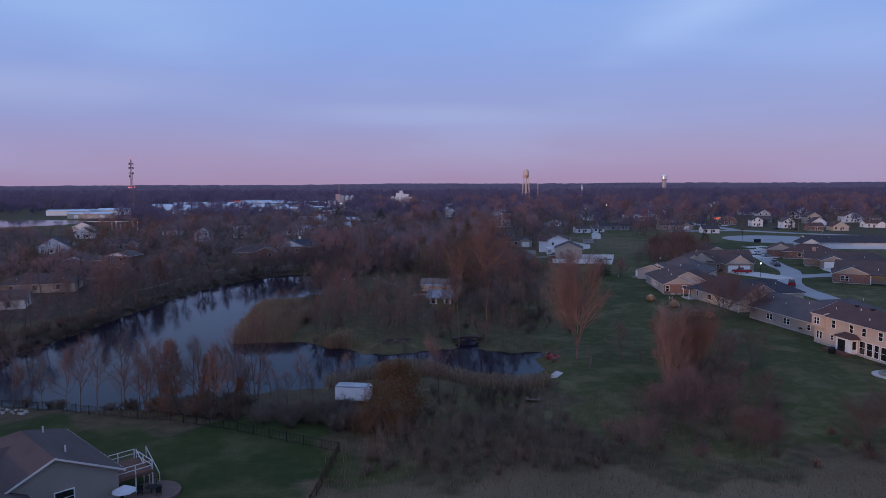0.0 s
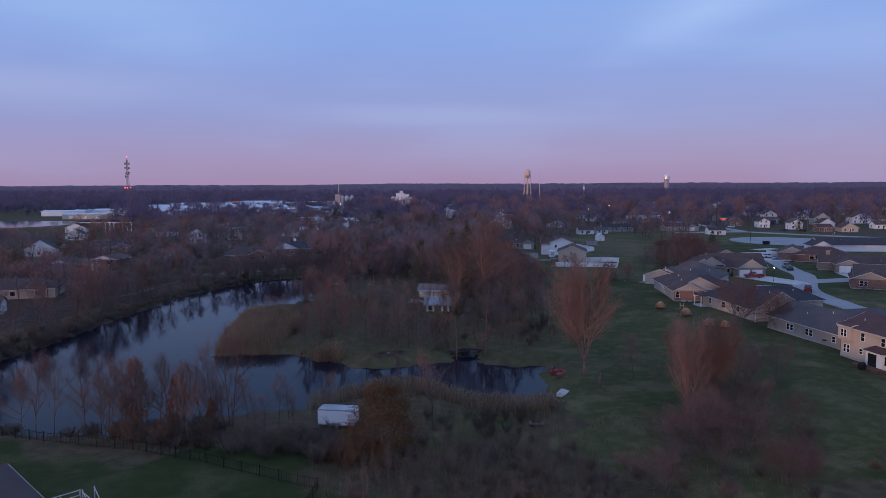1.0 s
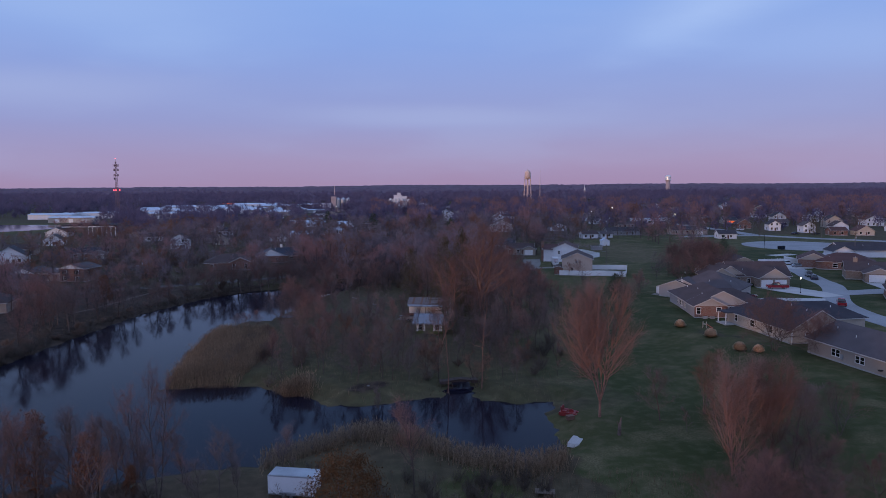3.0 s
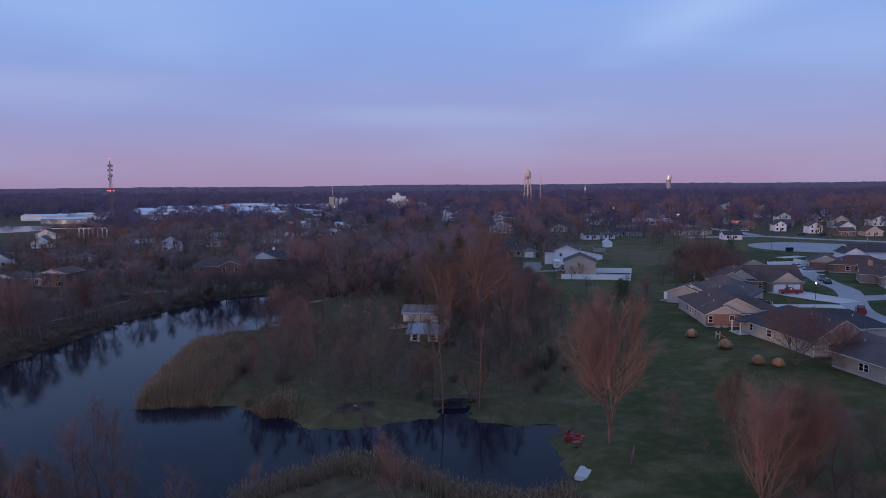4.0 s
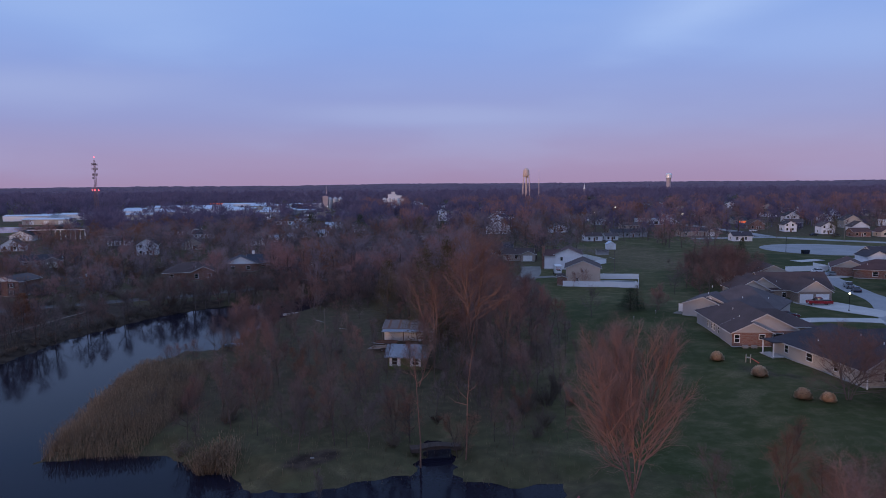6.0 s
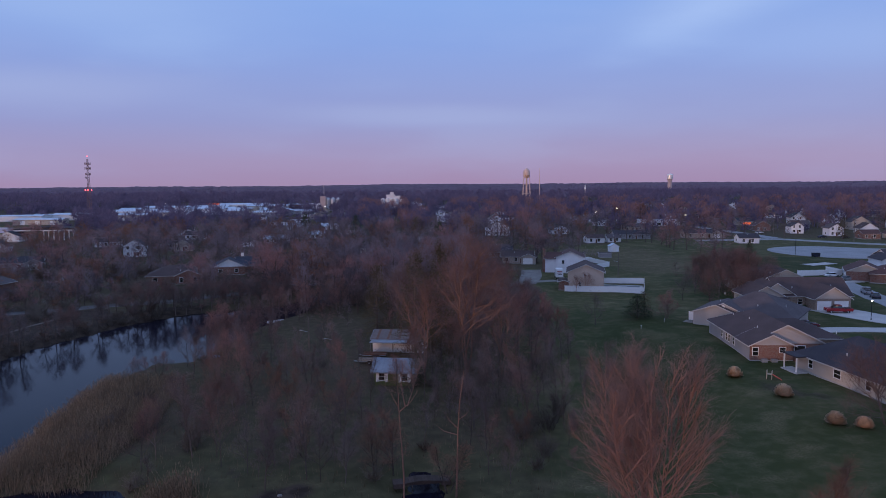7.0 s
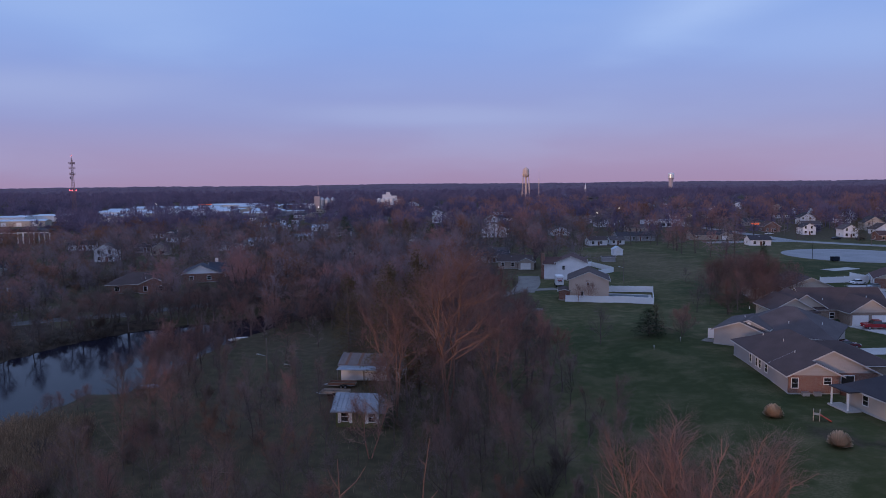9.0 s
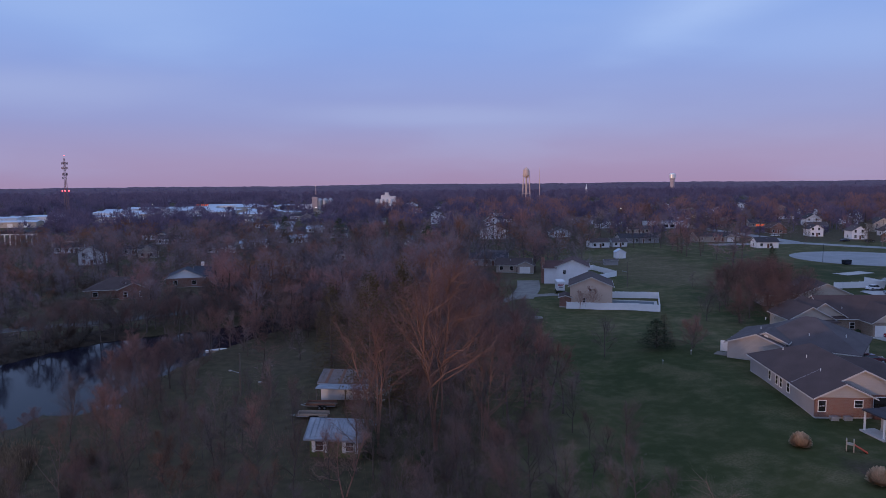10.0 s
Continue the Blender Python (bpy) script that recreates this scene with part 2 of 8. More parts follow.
# brown and red twigs again, paler and bluer: aerial haze mixed into the colour
M_TWIG_TOWN_HAZED = mat("dull_brown_town_twigs", (0.303, 0.235, 0.25), (0.196, 0.157, 0.173), 0.95, 0.6, 5, 0, island=0.2, thin=0.5)
M_TWIG_TOWN_RED_HAZED = mat("dull_red_town_twigs", (0.36, 0.198, 0.192), (0.247, 0.141, 0.139), 0.95, 0.6, 5, 0, island=0.2, thin=0.5)
M_TWIG_DARK = mat("dark_grey_town_twigs", (0.18, 0.145, 0.158), (0.116, 0.095, 0.106), 0.95, 0.6, 5, 0, island=0.2, thin=0.5)
M_TWIG_EMBER = mat("orange_brown_twigs", (0.282, 0.144, 0.0968), (0.188, 0.0979, 0.0682), 0.95, 0.6, 5, 0, vary=0.2, island=0.2, thin=0.5)
M_BRUSH = mat("dull_brown_brush", (0.2, 0.159, 0.128), (0.131, 0.106, 0.0887), 0.95, 0.6, 5, 0, vary=0.3, island=0.2, thin=0.5)
M_BRUSH_RED = mat("red_brown_brush", (0.226, 0.15, 0.113), (0.152, 0.104, 0.0838), 0.95, 0.6, 5, 0, vary=0.3, island=0.2, thin=0.5)
# lighter and warmer than the boards: low sunlight is put into the wall colour
M_SUNLIT_SIDING = siding("peach_siding", (0.60, 0.47, 0.38))
M_LEAF_OAK = mat("olive_rust_oak_leaves", (0.143, 0.075, 0.0324), (0.09, 0.05, 0.024), 0.8, 0.5, 4, 0, island=0.22, thin=0.5)
M_LEAF_RUST = mat("dry_rust_leaves", (0.24, 0.11, 0.06), (0.15, 0.07, 0.04), 0.8, 0.8, 5, 0, vary=0.25, island=0.4, thin=0.5)
M_LEAF_OLIVE = mat("olive_cedar_foliage", (0.162, 0.12, 0.0552), (0.09, 0.0708, 0.036), 0.85, 0.8, 5, 0, vary=0.2, island=0.4, thin=0.5)
M_LEAF_PINE = mat("dark_pine_foliage", (0.06, 0.08, 0.04), (0.035, 0.05, 0.027), 0.85, 0.8, 5, 0, vary=0.2, island=0.4, thin=0.5)
M_REED = mat("dry_tan_reeds", (0.33, 0.235, 0.155), (0.20, 0.14, 0.094), 0.9, 0.3, 4, 0, island=0.4, thin=0.5)
M_DRYGRASS = mat("dry_tall_grass", (0.23, 0.165, 0.105), (0.145, 0.104, 0.067), 0.9, 0.3, 4, 0, island=0.4, thin=0.5)
M_TUFT = mat("straw_ornamental_grass", (0.7892, 0.5867, 0.4118), (0.5262, 0.3911, 0.2685), 0.9, 0.8, 6, 0, vary=0.15, island=0.18, thin=0.5)
M_STONE = mat("pale_stone", (0.30, 0.285, 0.27), (0.19, 0.18, 0.17), 0.9, 2, 15, 0.4, vary=0.2)
M_PLASTIC_RED = mat("orange_red_plastic", (0.55, 0.07, 0.03), None, 0.4, 2, 10, 0)
M_PLASTIC_TAN = mat("tan_plastic", (0.42, 0.36, 0.28), None, 0.45, 2, 10, 0)
M_BLUETARP = mat("blue_grey_hull", (0.30, 0.38, 0.50), (0.2, 0.27, 0.38), 0.5, 1, 8, 0.05)
M_COVER = mat("dark_pool_cover", (0.10, 0.125, 0.15), (0.07, 0.09, 0.11), 0.6, 0.6, 6, 0.1)
M_CANVAS = mat("white_canvas", (0.52, 0.53, 0.58), (0.42, 0.43, 0.48), 0.8, 1, 10, 0.1)
M_LAMP = mat("lit_lamp_globe", (1.0, 0.86, 0.62), None, 0.5, 1, 5, 0, emit=6.0)
M_LAMP_RED = mat("red_beacon", (1.0, 0.10, 0.12), None, 0.5, 1, 5, 0, emit=4.0)
M_LAMP_DIM = mat("pale_lit_sign", (1.0, 0.9, 0.6), None, 0.5, 1, 5, 0, emit=0.8)
M_SIGN_RED = mat("lit_red_sign", (1.0, 0.16, 0.05), None, 0.5, 1, 5, 0, emit=0.9)
M_SIGN_YEL = mat("lit_yellow_sign", (1.0, 0.55, 0.08), None, 0.5, 1, 5, 0, emit=0.9)
M_TOWER_DULL = mat("dull_pink_column_paint", (0.44, 0.36, 0.36), (0.37, 0.30, 0.30), 0.6, 0.1, 2, 0.02)
# cream turned peach: the warm light of the low sun is in the colour
M_TOWER_SUNLIT = mat("cream_tower_paint", (0.68, 0.50, 0.42), (0.58, 0.43, 0.36), 0.5, 0.1, 2, 0.02)
M_TANK_STEEL = mat("bright_tank_steel", (0.82, 0.80, 0.76), (0.74, 0.72, 0.68), 0.35, 0.1, 2, 0.02, 0.3)
M_CONCRETE_WHITE = mat("white_concrete_silo", (0.72, 0.70, 0.70), (0.6, 0.58, 0.58), 0.8, 0.08, 2, 0.05)


# ---- mesh helpers ----
class Mesh:
    """Collects corners and faces of one part."""

    def __init__(self):
        self.v, self.f = [], []

    def add(self, verts, faces):
        k = len(self.v)
        self.v += [tuple(p) for p in verts]
        self.f += [tuple(i + k for i in f) for f in faces]
        return self

    def box(self, x0, x1, y0, y1, z0, z1, m=None):
        p = [Vector((x, y, z)) for z in (z0, z1) for y in (y0, y1) for x in (x0, x1)]
        if m:
            p = [m @ q for q in p]
        return self.add(p, [(0, 2, 3, 1), (4, 5, 7, 6), (0, 1, 5, 4), (2, 6, 7, 3), (0, 4, 6, 2), (1, 3, 7, 5)])

    def tube(self, p, q, r0, r1, n=6, cap=False):
        p, q = Vector(p), Vector(q)
        d = (q - p)
        u = d.orthogonal().normalized()
        w = d.normalized().cross(u)
        vs = []
        for c, r in ((p, r0), (q, r1)):
            for i in range(n):
                a = 2 * math.pi * i / n
                vs.append(c + (u * math.cos(a) + w * math.sin(a)) * r)
        fs = [(i, (i + 1) % n, n + (i + 1) % n, n + i) for i in range(n)]
        if cap:
            fs += [tuple(range(n))[::-1], tuple(range(n, 2 * n))]
        return self.add(vs, fs)

    def lathe(self, profile, n=16, centre=(0, 0)):
        vs = [(centre[0] + r * math.cos(2 * math.pi * i / n), centre[1] + r * math.sin(2 * math.pi * i / n), z) for r, z in profile for i in range(n)]
        fs = [(k * n + i, k * n + (i + 1) % n, (k + 1) * n + (i + 1) % n, (k + 1) * n + i) for k in range(len(profile) - 1) for i in range(n)]
        fs += [tuple(range(n))[::-1], tuple(range((len(profile) - 1) * n, len(profile) * n))]
        return self.add(vs, fs)

    def prism(self, outline, y0, y1):
        """An outline in x, z drawn out along y."""
        n = len(outline)
        vs = [(x, y, z) for y in (y0, y1) for x, z in outline]
        fs = [tuple(range(n)), tuple(range(n, 2 * n))[::-1]] + [(i, i + n, (i + 1) % n + n, (i + 1) % n) for i in range(n)]
        return self.add(vs, fs)

    def data(self, name, material):
        me = bpy.data.meshes.new(name)
        me.from_pydata(self.v, [], self.f)
        me.materials.append(material)
        me.update()
        return me


def part(name, mesh, material, parent=None, label=""):
    ob = new(name, mesh.data(name, material))
    ob.parent = parent
    return tagged(ob, label)


def thing(name, label, category, m=None, group="", kind=""):
    ob = new(name)
    ob.empty_display_size = 0.5
    if m is not None:
        ob.matrix_basis = m
    return tagged(ob, label, category, group, kind)


def smooth(a, b, x):
    t = np.clip((x - a) / (b - a), 0, 1)
    return t * t * (3 - 2 * t)


# ---- lie of the land ----
WATER_Z = -1.2
SHORE = [(-66, 104), (-48, 100.5), (-37, 101.5), (-30, 106), (-24, 109.5), (-18, 110), (-13, 113), (-6, 121), (1, 119), (8, 111.5), (15, 109), (20, 114.5),
         (19.6, 127), (22.5, 133), (17, 132), (13.5, 132.8), (10.3, 135.2), (9.2, 146), (7.2, 146), (5.6, 135.6), (0.5, 134.4), (-5, 131.6), (-12.4, 132.2),
         (-15, 136), (-21, 139.6), (-27, 143), (-33, 142.6), (-40, 141), (-43, 160), (-44.2, 184), (-41, 198), (-36, 196), (-32.5, 212), (-30, 228),
         (-21, 250), (-13, 266), (-9, 280), (-20, 276), (-30, 258), (-53, 244), (-62, 231), (-70, 210), (-73.5, 180), (-76, 150), (-80, 125), (-84, 108)]


def outline_distance(x, y):
    best, inside = np.full(x.shape, 1e9), np.zeros(x.shape, bool)
    for (ax, ay), (bx, by) in zip(SHORE, SHORE[1:] + SHORE[:1]):
        dx, dy = bx - ax, by - ay
        t = np.clip(((x - ax) * dx + (y - ay) * dy) / (dx * dx + dy * dy), 0, 1)
        best = np.minimum(best, np.hypot(x - ax - t * dx, y - ay - t * dy))
        inside ^= ((ay > y) != (by > y)) & (x < (bx - ax) * (y - ay) / ((by - ay) or 1e-9) + ax)
    return np.where(inside, -best, best) + 0.45 * np.sin(x * 1.3 + 0.7 * y) + 0.3 * np.sin(2.1 * y - 0.8 * x)


# looked up on a half-metre table round the pond; far off it is simply far
TX, TY = np.arange(-110, 60.1, 0.5), np.arange(80, 305.1, 0.5)
TABLE = outline_distance(*np.meshgrid(TX, TY))


def shore_distance(x, y):
    """Metres from the shoreline; negative in the water."""
    x, y = np.asarray(x, float), np.asarray(y, float)
    fx, fy = (x - TX[0]) / 0.5, (y - TY[0]) / 0.5
    inside = (fx >= 0) & (fy >= 0) & (fx < len(TX) - 1) & (fy < len(TY) - 1)
    fx, fy = np.clip(fx, 0, len(TX) - 1.001), np.clip(fy, 0, len(TY) - 1.001)
    i, j = fx.astype(int), fy.astype(int)
    u, v = fx - i, fy - j
    d = (TABLE[j, i] * (1 - u) + TABLE[j, i + 1] * u) * (1 - v) + (TABLE[j + 1, i] * (1 - u) + TABLE[j + 1, i + 1] * u) * v
    return np.where(inside, d, 50.0)


def height(x, y):
    x, y = np.asarray(x, float), np.asarray(y, float)
    far = smooth(1500, 4500, np.hypot(x, y)) * (0.35 + 0.65 * smooth(-1800, 400, x))
    z = 1.7 * smooth(42, 60, x) * (1 - smooth(215, 258, y)) + 1.0 * smooth(85, 120, x) * smooth(215, 258, y) * (1 - 0.6 * smooth(320, 450, y)) + 7.6 * far
    z = z + (0.12 * np.sin(x * 0.21 + 1) * np.sin(y * 0.17) + 0.06 * np.sin(x * 0.53) * np.sin(y * 0.47 + 2)) * (1 - smooth(200, 300, np.hypot(x, y - 100)))
    d = shore_distance(x, y)
    bank = smooth(0, 4.5, d)
    return np.where(d < 0, WATER_Z - np.minimum(1.8, -d * 0.4), WATER_Z * (1 - bank) + z * bank)


def hz(x, y):
    return float(height(np.array([x]), np.array([y]))[0])


# ---- ground, water, roads ----
def steps(*spans):
    out = []
    for a, b, s in spans:
        out += list(np.arange(a, b - s * 0.4, s))
    return np.array(out + [spans[-1][1]])


GX = np.concatenate([-np.geomspace(4950, 175, 22), steps((-160, -95, 2.6), (-95, 32, 1.0), (32, 150, 2.4)), np.geomspace(160, 4950, 24)])
GY = np.concatenate([-np.geomspace(1200, 15, 8), steps((0, 94, 2.5), (94, 150, 1.0), (150, 282, 1.5), (282, 460, 4.0)), np.geomspace(475, 4950, 30)])
gx, gy = np.meshgrid(GX, GY)
gz = height(gx, gy)
nx, ny = len(GX), len(GY)
gme = bpy.data.meshes.new("ground")
quads = [(j * nx + i, j * nx + i + 1, (j + 1) * nx + i + 1, (j + 1) * nx + i) for j in range(ny - 1) for i in range(nx - 1)]
gme.from_pydata(np.stack([gx, gy, gz], -1).reshape(-1, 3).tolist(), [], quads)


def area(x, y, x0, x1, y0, y1, soft=4.0):
    return smooth(x0 - soft, x0 + soft, x) * (1 - smooth(x1 - soft, x1 + soft, x)) * smooth(y0 - soft, y0 + soft, y) * (1 - smooth(y1 - soft, y1 + soft, y))


wob_x, wob_y = gx + 3 * np.sin(gy * 0.23) + 2 * np.sin(gy * 0.61 + 1), gy + 3 * np.sin(gx * 0.19 + 2) + 2 * np.sin(gx * 0.53)
lawn = np.maximum.reduce([area(wob_x, wob_y, 24, 300, 78, 130), area(wob_x, wob_y, 32, 300, 120, 262, 5), 0.5 * area(wob_x, wob_y, 20, 40, 126, 262), area(wob_x, wob_y, 18.5, 60, 84, 126, 2), 0.8 * area(wob_x, wob_y, 0, 9, 94, 105, 2), 0.6 * area(wob_x, wob_y, -11, -3, 58, 82, 2), area(wob_x, wob_y, -75, -11, 40, 91, 2), 0.27 * area(wob_x, wob_y, -30, 26, 128, 215),
                          0.7 * area(wob_x, wob_y, 55, 135, 255, 420), 0.9 * area(wob_x, wob_y, 110, 240, 255, 440), 0.42 * area(wob_x, wob_y, -30, 22, 128, 150, 3), 0.8 * area(wob_x, wob_y, 26, 60, 225, 320), 0.2 * area(wob_x, wob_y, -260, 300, 300, 900, 20),
                          0.12 * area(wob_x, wob_y, -200, -100, 100, 330, 8), 0.9 * area(wob_x, wob_y, -420, -250, 480, 640, 10), 0.2 * np.ones_like(gx) * smooth(700, 1200, gy)])
dirt = np.maximum.reduce([area(wob_x, wob_y, -125, -62, 160, 246, 4), 0.8 * area(wob_x, wob_y, 70, 79, 102, 113, 3), 0.7 * area(wob_x, wob_y, -9, -3, 138, 143, 1.5),
                          0.5 * area(wob_x, wob_y, 36, 41, 255, 259, 1.5), 0.5 * area(wob_x, wob_y, 59, 66, 164, 174, 2), 0.9 * (1 - smooth(5, 10, shore_distance(gx, gy) + 2 * np.sin(gy * 0.3))) * (1 - smooth(-52, -46, gx)) * smooth(108, 114, gy)])
dry = np.maximum(area(wob_x, wob_y, -14, 90, 30, 73, 3), np.maximum(0.2 * area(wob_x, wob_y, -8, 20, 72, 94, 3), 0.42 * area(wob_x, wob_y, 72, 116, 300, 400, 10)))
lush_mask = np.maximum.reduce([0.2 * area(wob_x, wob_y, -30, 26, 124, 200, 6), area(wob_x, wob_y, -75, -9, 40, 94, 2), 0.8 * area(wob_x, wob_y, 38, 66, 165, 232, 10), 0.5 * area(wob_x, wob_y, 28, 70, 100, 165, 12), 0.7 * area(wob_x, wob_y, 84, 150, 190, 300, 5), 0.8 * area(wob_x, wob_y, 118, 165, 296, 345, 4)])
cover = gme.attributes.new("cover", "FLOAT_COLOR", "POINT")
cover.data.foreach_set("color", np.stack([lawn, dirt, dry, lush_mask], -1).astype(np.float32).ravel())

m_ground = mat("ground_cover", (0.1, 0.1, 0.1), None, 0.95, 0.05, 1.5, 0)
n, l = m_ground.node_tree.nodes, m_ground.node_tree.links
n.clear()
g_out, g_b = n.new("ShaderNodeOutputMaterial"), n.new("ShaderNodeBsdfPrincipled")
l.new(g_b.outputs[0], g_out.inputs[0])
g_b.inputs["Roughness"].default_value, g_b.inputs["Specular IOR Level"].default_value = 0.95, 0.1
g_at, g_sep, g_tc = n.new("ShaderNodeAttribute"), n.new("ShaderNodeSeparateColor"), n.new("ShaderNodeTexCoord")
g_at.attribute_name = "cover"
l.new(g_at.outputs["Color"], g_sep.inputs[0])
noises = []
for sc, de in ((0.045, 4), (0.6, 6), (4.0, 3), (0.16, 6)):
    t = n.new("ShaderNodeTexNoise")
    t.inputs["Scale"].default_value, t.inputs["Detail"].default_value = sc, de
    l.new(g_tc.outputs["Object"], t.inputs["Vector"])
    noises.append(t.outputs["Fac"])


def g_ramp(sock, a, b, p=0.38, q=0.62):
    r = ramp(n, [(p, a), (q, b)], "LINEAR")
    l.new(sock, r.inputs[0])
    return r.outputs[0]


def g_mix(f, a, b):
    mx = n.new("ShaderNodeMix")
    mx.data_type = "RGBA"
    l.new(f, mx.inputs["Factor"])
    l.new(a, mx.inputs["A"])
    l.new(b, mx.inputs["B"])
    return mx.outputs["Result"]


def g_math(op, a, b):
    mt = n.new("ShaderNodeMath")
    mt.operation = op
    for k, v in ((0, a), (1, b)):
        if isinstance(v, (int, float)):
            mt.inputs[k].default_value = v
        else:
            l.new(v, mt.inputs[k])
    mt.use_clamp = True
    return mt.outputs[0]


litter = g_mix(noises[2], g_ramp(noises[1], (0.058, 0.044, 0.029), (0.122, 0.092, 0.06)), g_ramp(noises[0], (0.082, 0.063, 0.04), (0.062, 0.061, 0.031)))
grass = g_mix(g_math("MULTIPLY", noises[2], 0.8), g_ramp(noises[0], (0.0488, 0.0606, 0.0205), (0.106, 0.092, 0.0431), 0.34, 0.7), g_ramp(noises[1], (0.051, 0.0606, 0.0227), (0.177, 0.142, 0.0906), 0.46, 0.74))
lush = g_mix(g_math("MULTIPLY", noises[2], 0.7), g_ramp(noises[0], (0.0252, 0.0394, 0.0124), (0.0503, 0.057, 0.0216), 0.34, 0.7), g_ramp(noises[1], (0.0252, 0.0394, 0.0124), (0.0755, 0.0745, 0.0324), 0.46, 0.76))
bare = g_ramp(noises[1], (0.034, 0.0245, 0.02), (0.078, 0.0563, 0.043))
straw = g_mix(noises[1], g_ramp(noises[2], (0.112, 0.0808, 0.0504), (0.171, 0.128, 0.083)), g_ramp(noises[0], (0.085, 0.064, 0.041), (0.16, 0.12, 0.078)))


def g_edge(sock):
    """The cover's share, its edge broken up by the finer noise."""
    v = g_math("ADD", sock, g_math("MULTIPLY", g_math("SUBTRACT", noises[1], 0.5), 0.9))
    mr = n.new("ShaderNodeMapRange")
    mr.inputs["From Min"].default_value, mr.inputs["From Max"].default_value = 0.3, 0.62
    l.new(v, mr.inputs["Value"])
    return mr.outputs[0]


patchy = g_math("MULTIPLY", g_ramp(noises[3], (0, 0, 0), (1, 1, 1), 0.50, 0.66), g_math("SUBTRACT", 0.75, g_math("MULTIPLY", g_at.outputs["Alpha"], 0.5)))
turf = g_mix(patchy, g_mix(g_at.outputs["Alpha"], grass, lush), g_ramp(noises[2], (0.105, 0.088, 0.045), (0.19, 0.158, 0.092)))
c = g_mix(g_edge(g_sep.outputs[0]), litter, turf)
c = g_mix(g_edge(g_sep.outputs[2]), c, straw)
c = g_mix(g_edge(g_sep.outputs[1]), c, bare)
l.new(c, g_b.inputs["Base Color"])
g_bp = n.new("ShaderNodeBump")
g_bp.inputs["Strength"].default_value, g_bp.inputs["Distance"].default_value = 0.4, 0.12
l.new(noises[2], g_bp.inputs["Height"])
l.new(g_bp.outputs[0], g_b.inputs["Normal"])
gme.materials.append(m_ground)
for p in gme.polygons:
    p.use_smooth = True
tagged(new("ground", gme), "dull green winter grass with brown leaf litter and bare patches", "ground", kind="structure")

m_water = mat("still_pond_water", (0.012, 0.011, 0.021), (0.008, 0.008, 0.015), 0.07, 0.05, 2.0, 0.06, spec=0.4)
wb = m_water.node_tree.nodes["Principled BSDF"]
wb.inputs["IOR"].default_value = 1.145
wb.inputs["Specular Tint"].default_value = (0.7, 0.79, 1.0, 1)
pond = Mesh().add([(-92, 94, WATER_Z), (30, 94, WATER_Z), (30, 286, WATER_Z), (-92, 286, WATER_Z)], [(0, 1, 2, 3)])
tagged(part("water", pond, m_water), "dark still pond water mirroring the blue dusk sky", "pond", kind="structure")
lake = Mesh()
lake.add([(-352 + 78 * math.cos(a), 552 + 60 * math.sin(a) * (1 + 0.15 * math.sin(3 * a)), 0.12) for a in np.linspace(0, 2 * math.pi, 40, endpoint=False)], [tuple(range(40))])
tagged(part("water", lake, m_water), "pale lake beyond the storage sheds", "lake", kind="structure")


def ribbon(name, line, width, material, label, lift=0.07, widths=None):
    """A road laid on the ground along a line of the plan, with kerb-thick edges."""
    pts = []
    for (ax, ay), (bx, by) in zip(line, line[1:]):
        k = max(1, int(math.hypot(bx - ax, by - ay) / 2.5))
        pts += [Vector((ax + (bx - ax) * i / k, ay + (by - ay) * i / k)) for i in range(k)]
    pts.append(Vector(line[-1]))
    for _ in range(6):
        pts = [pts[0]] + [(a + b * 2 + c) / 4 for a, b, c in zip(pts, pts[1:], pts[2:])] + [pts[-1]]
    verts, faces, cols = [], [], 5
    for i, p in enumerate(pts):
        d = (pts[min(i + 1, len(pts) - 1)] - pts[max(i - 1, 0)]).normalized()
        s = Vector((d.y, -d.x))
        w = width if widths is None else float(np.interp(i / (len(pts) - 1), np.linspace(0, 1, len(widths)), widths))
        q = [p + s * w * (k / (cols - 1) - 0.5) for k in range(cols)]
        zz = [hz(*v) + lift for v in q]
        verts += [(q[0].x, q[0].y, zz[0] - 0.3)] + [(v.x, v.y, z) for v, z in zip(q, zz)] + [(q[-1].x, q[-1].y, zz[-1] - 0.3)]
    m = cols + 2
    for i in range(len(pts) - 1):
        faces += [(i * m + k, i * m + k + 1, (i + 1) * m + k + 1, (i + 1) * m + k) for k in range(m - 1)]
    return tagged(part(name, Mesh().add(verts, faces), material), label, "road", kind="structure")


ribbon("road", [(101, 128), (100.5, 150), (101, 180), (105, 200), (113, 214), (119.5, 226), (126.5, 250), (134, 276), (136, 284)], 6.2, M_ASPH, "pale grey residential street between lawns")
ribbon("road", [(112, 214.5), (122, 216.5), (132, 217.5), (165, 222), (240, 230)], 7.0, M_ASPH, "pale grey side street past brick houses", 0.078)
lot = Mesh()
ring = [(183.5 + 26 * math.cos(a), 363 + 28 * math.sin(a)) for a in np.linspace(0, 2 * math.pi, 48, endpoint=False)]
lot.add([(x, y, hz(x, y) + 0.10) for x, y in ring] + [(x, y, hz(x, y) - 0.3) for x, y in ring], [tuple(range(48))] + [(i, 48 + i, 48 + (i + 1) % 48, (i + 1) % 48) for i in range(48)])
tagged(part("turning_circle", lot, M_ASPH), "wide round grey asphalt turning area with worn patches", "road", kind="structure")
ribbon("road", [(197, 366), (225, 356), (310, 342)], 22, M_ASPH, "wide grey approach to the turning area", 0.115, [30, 24, 22, 22])
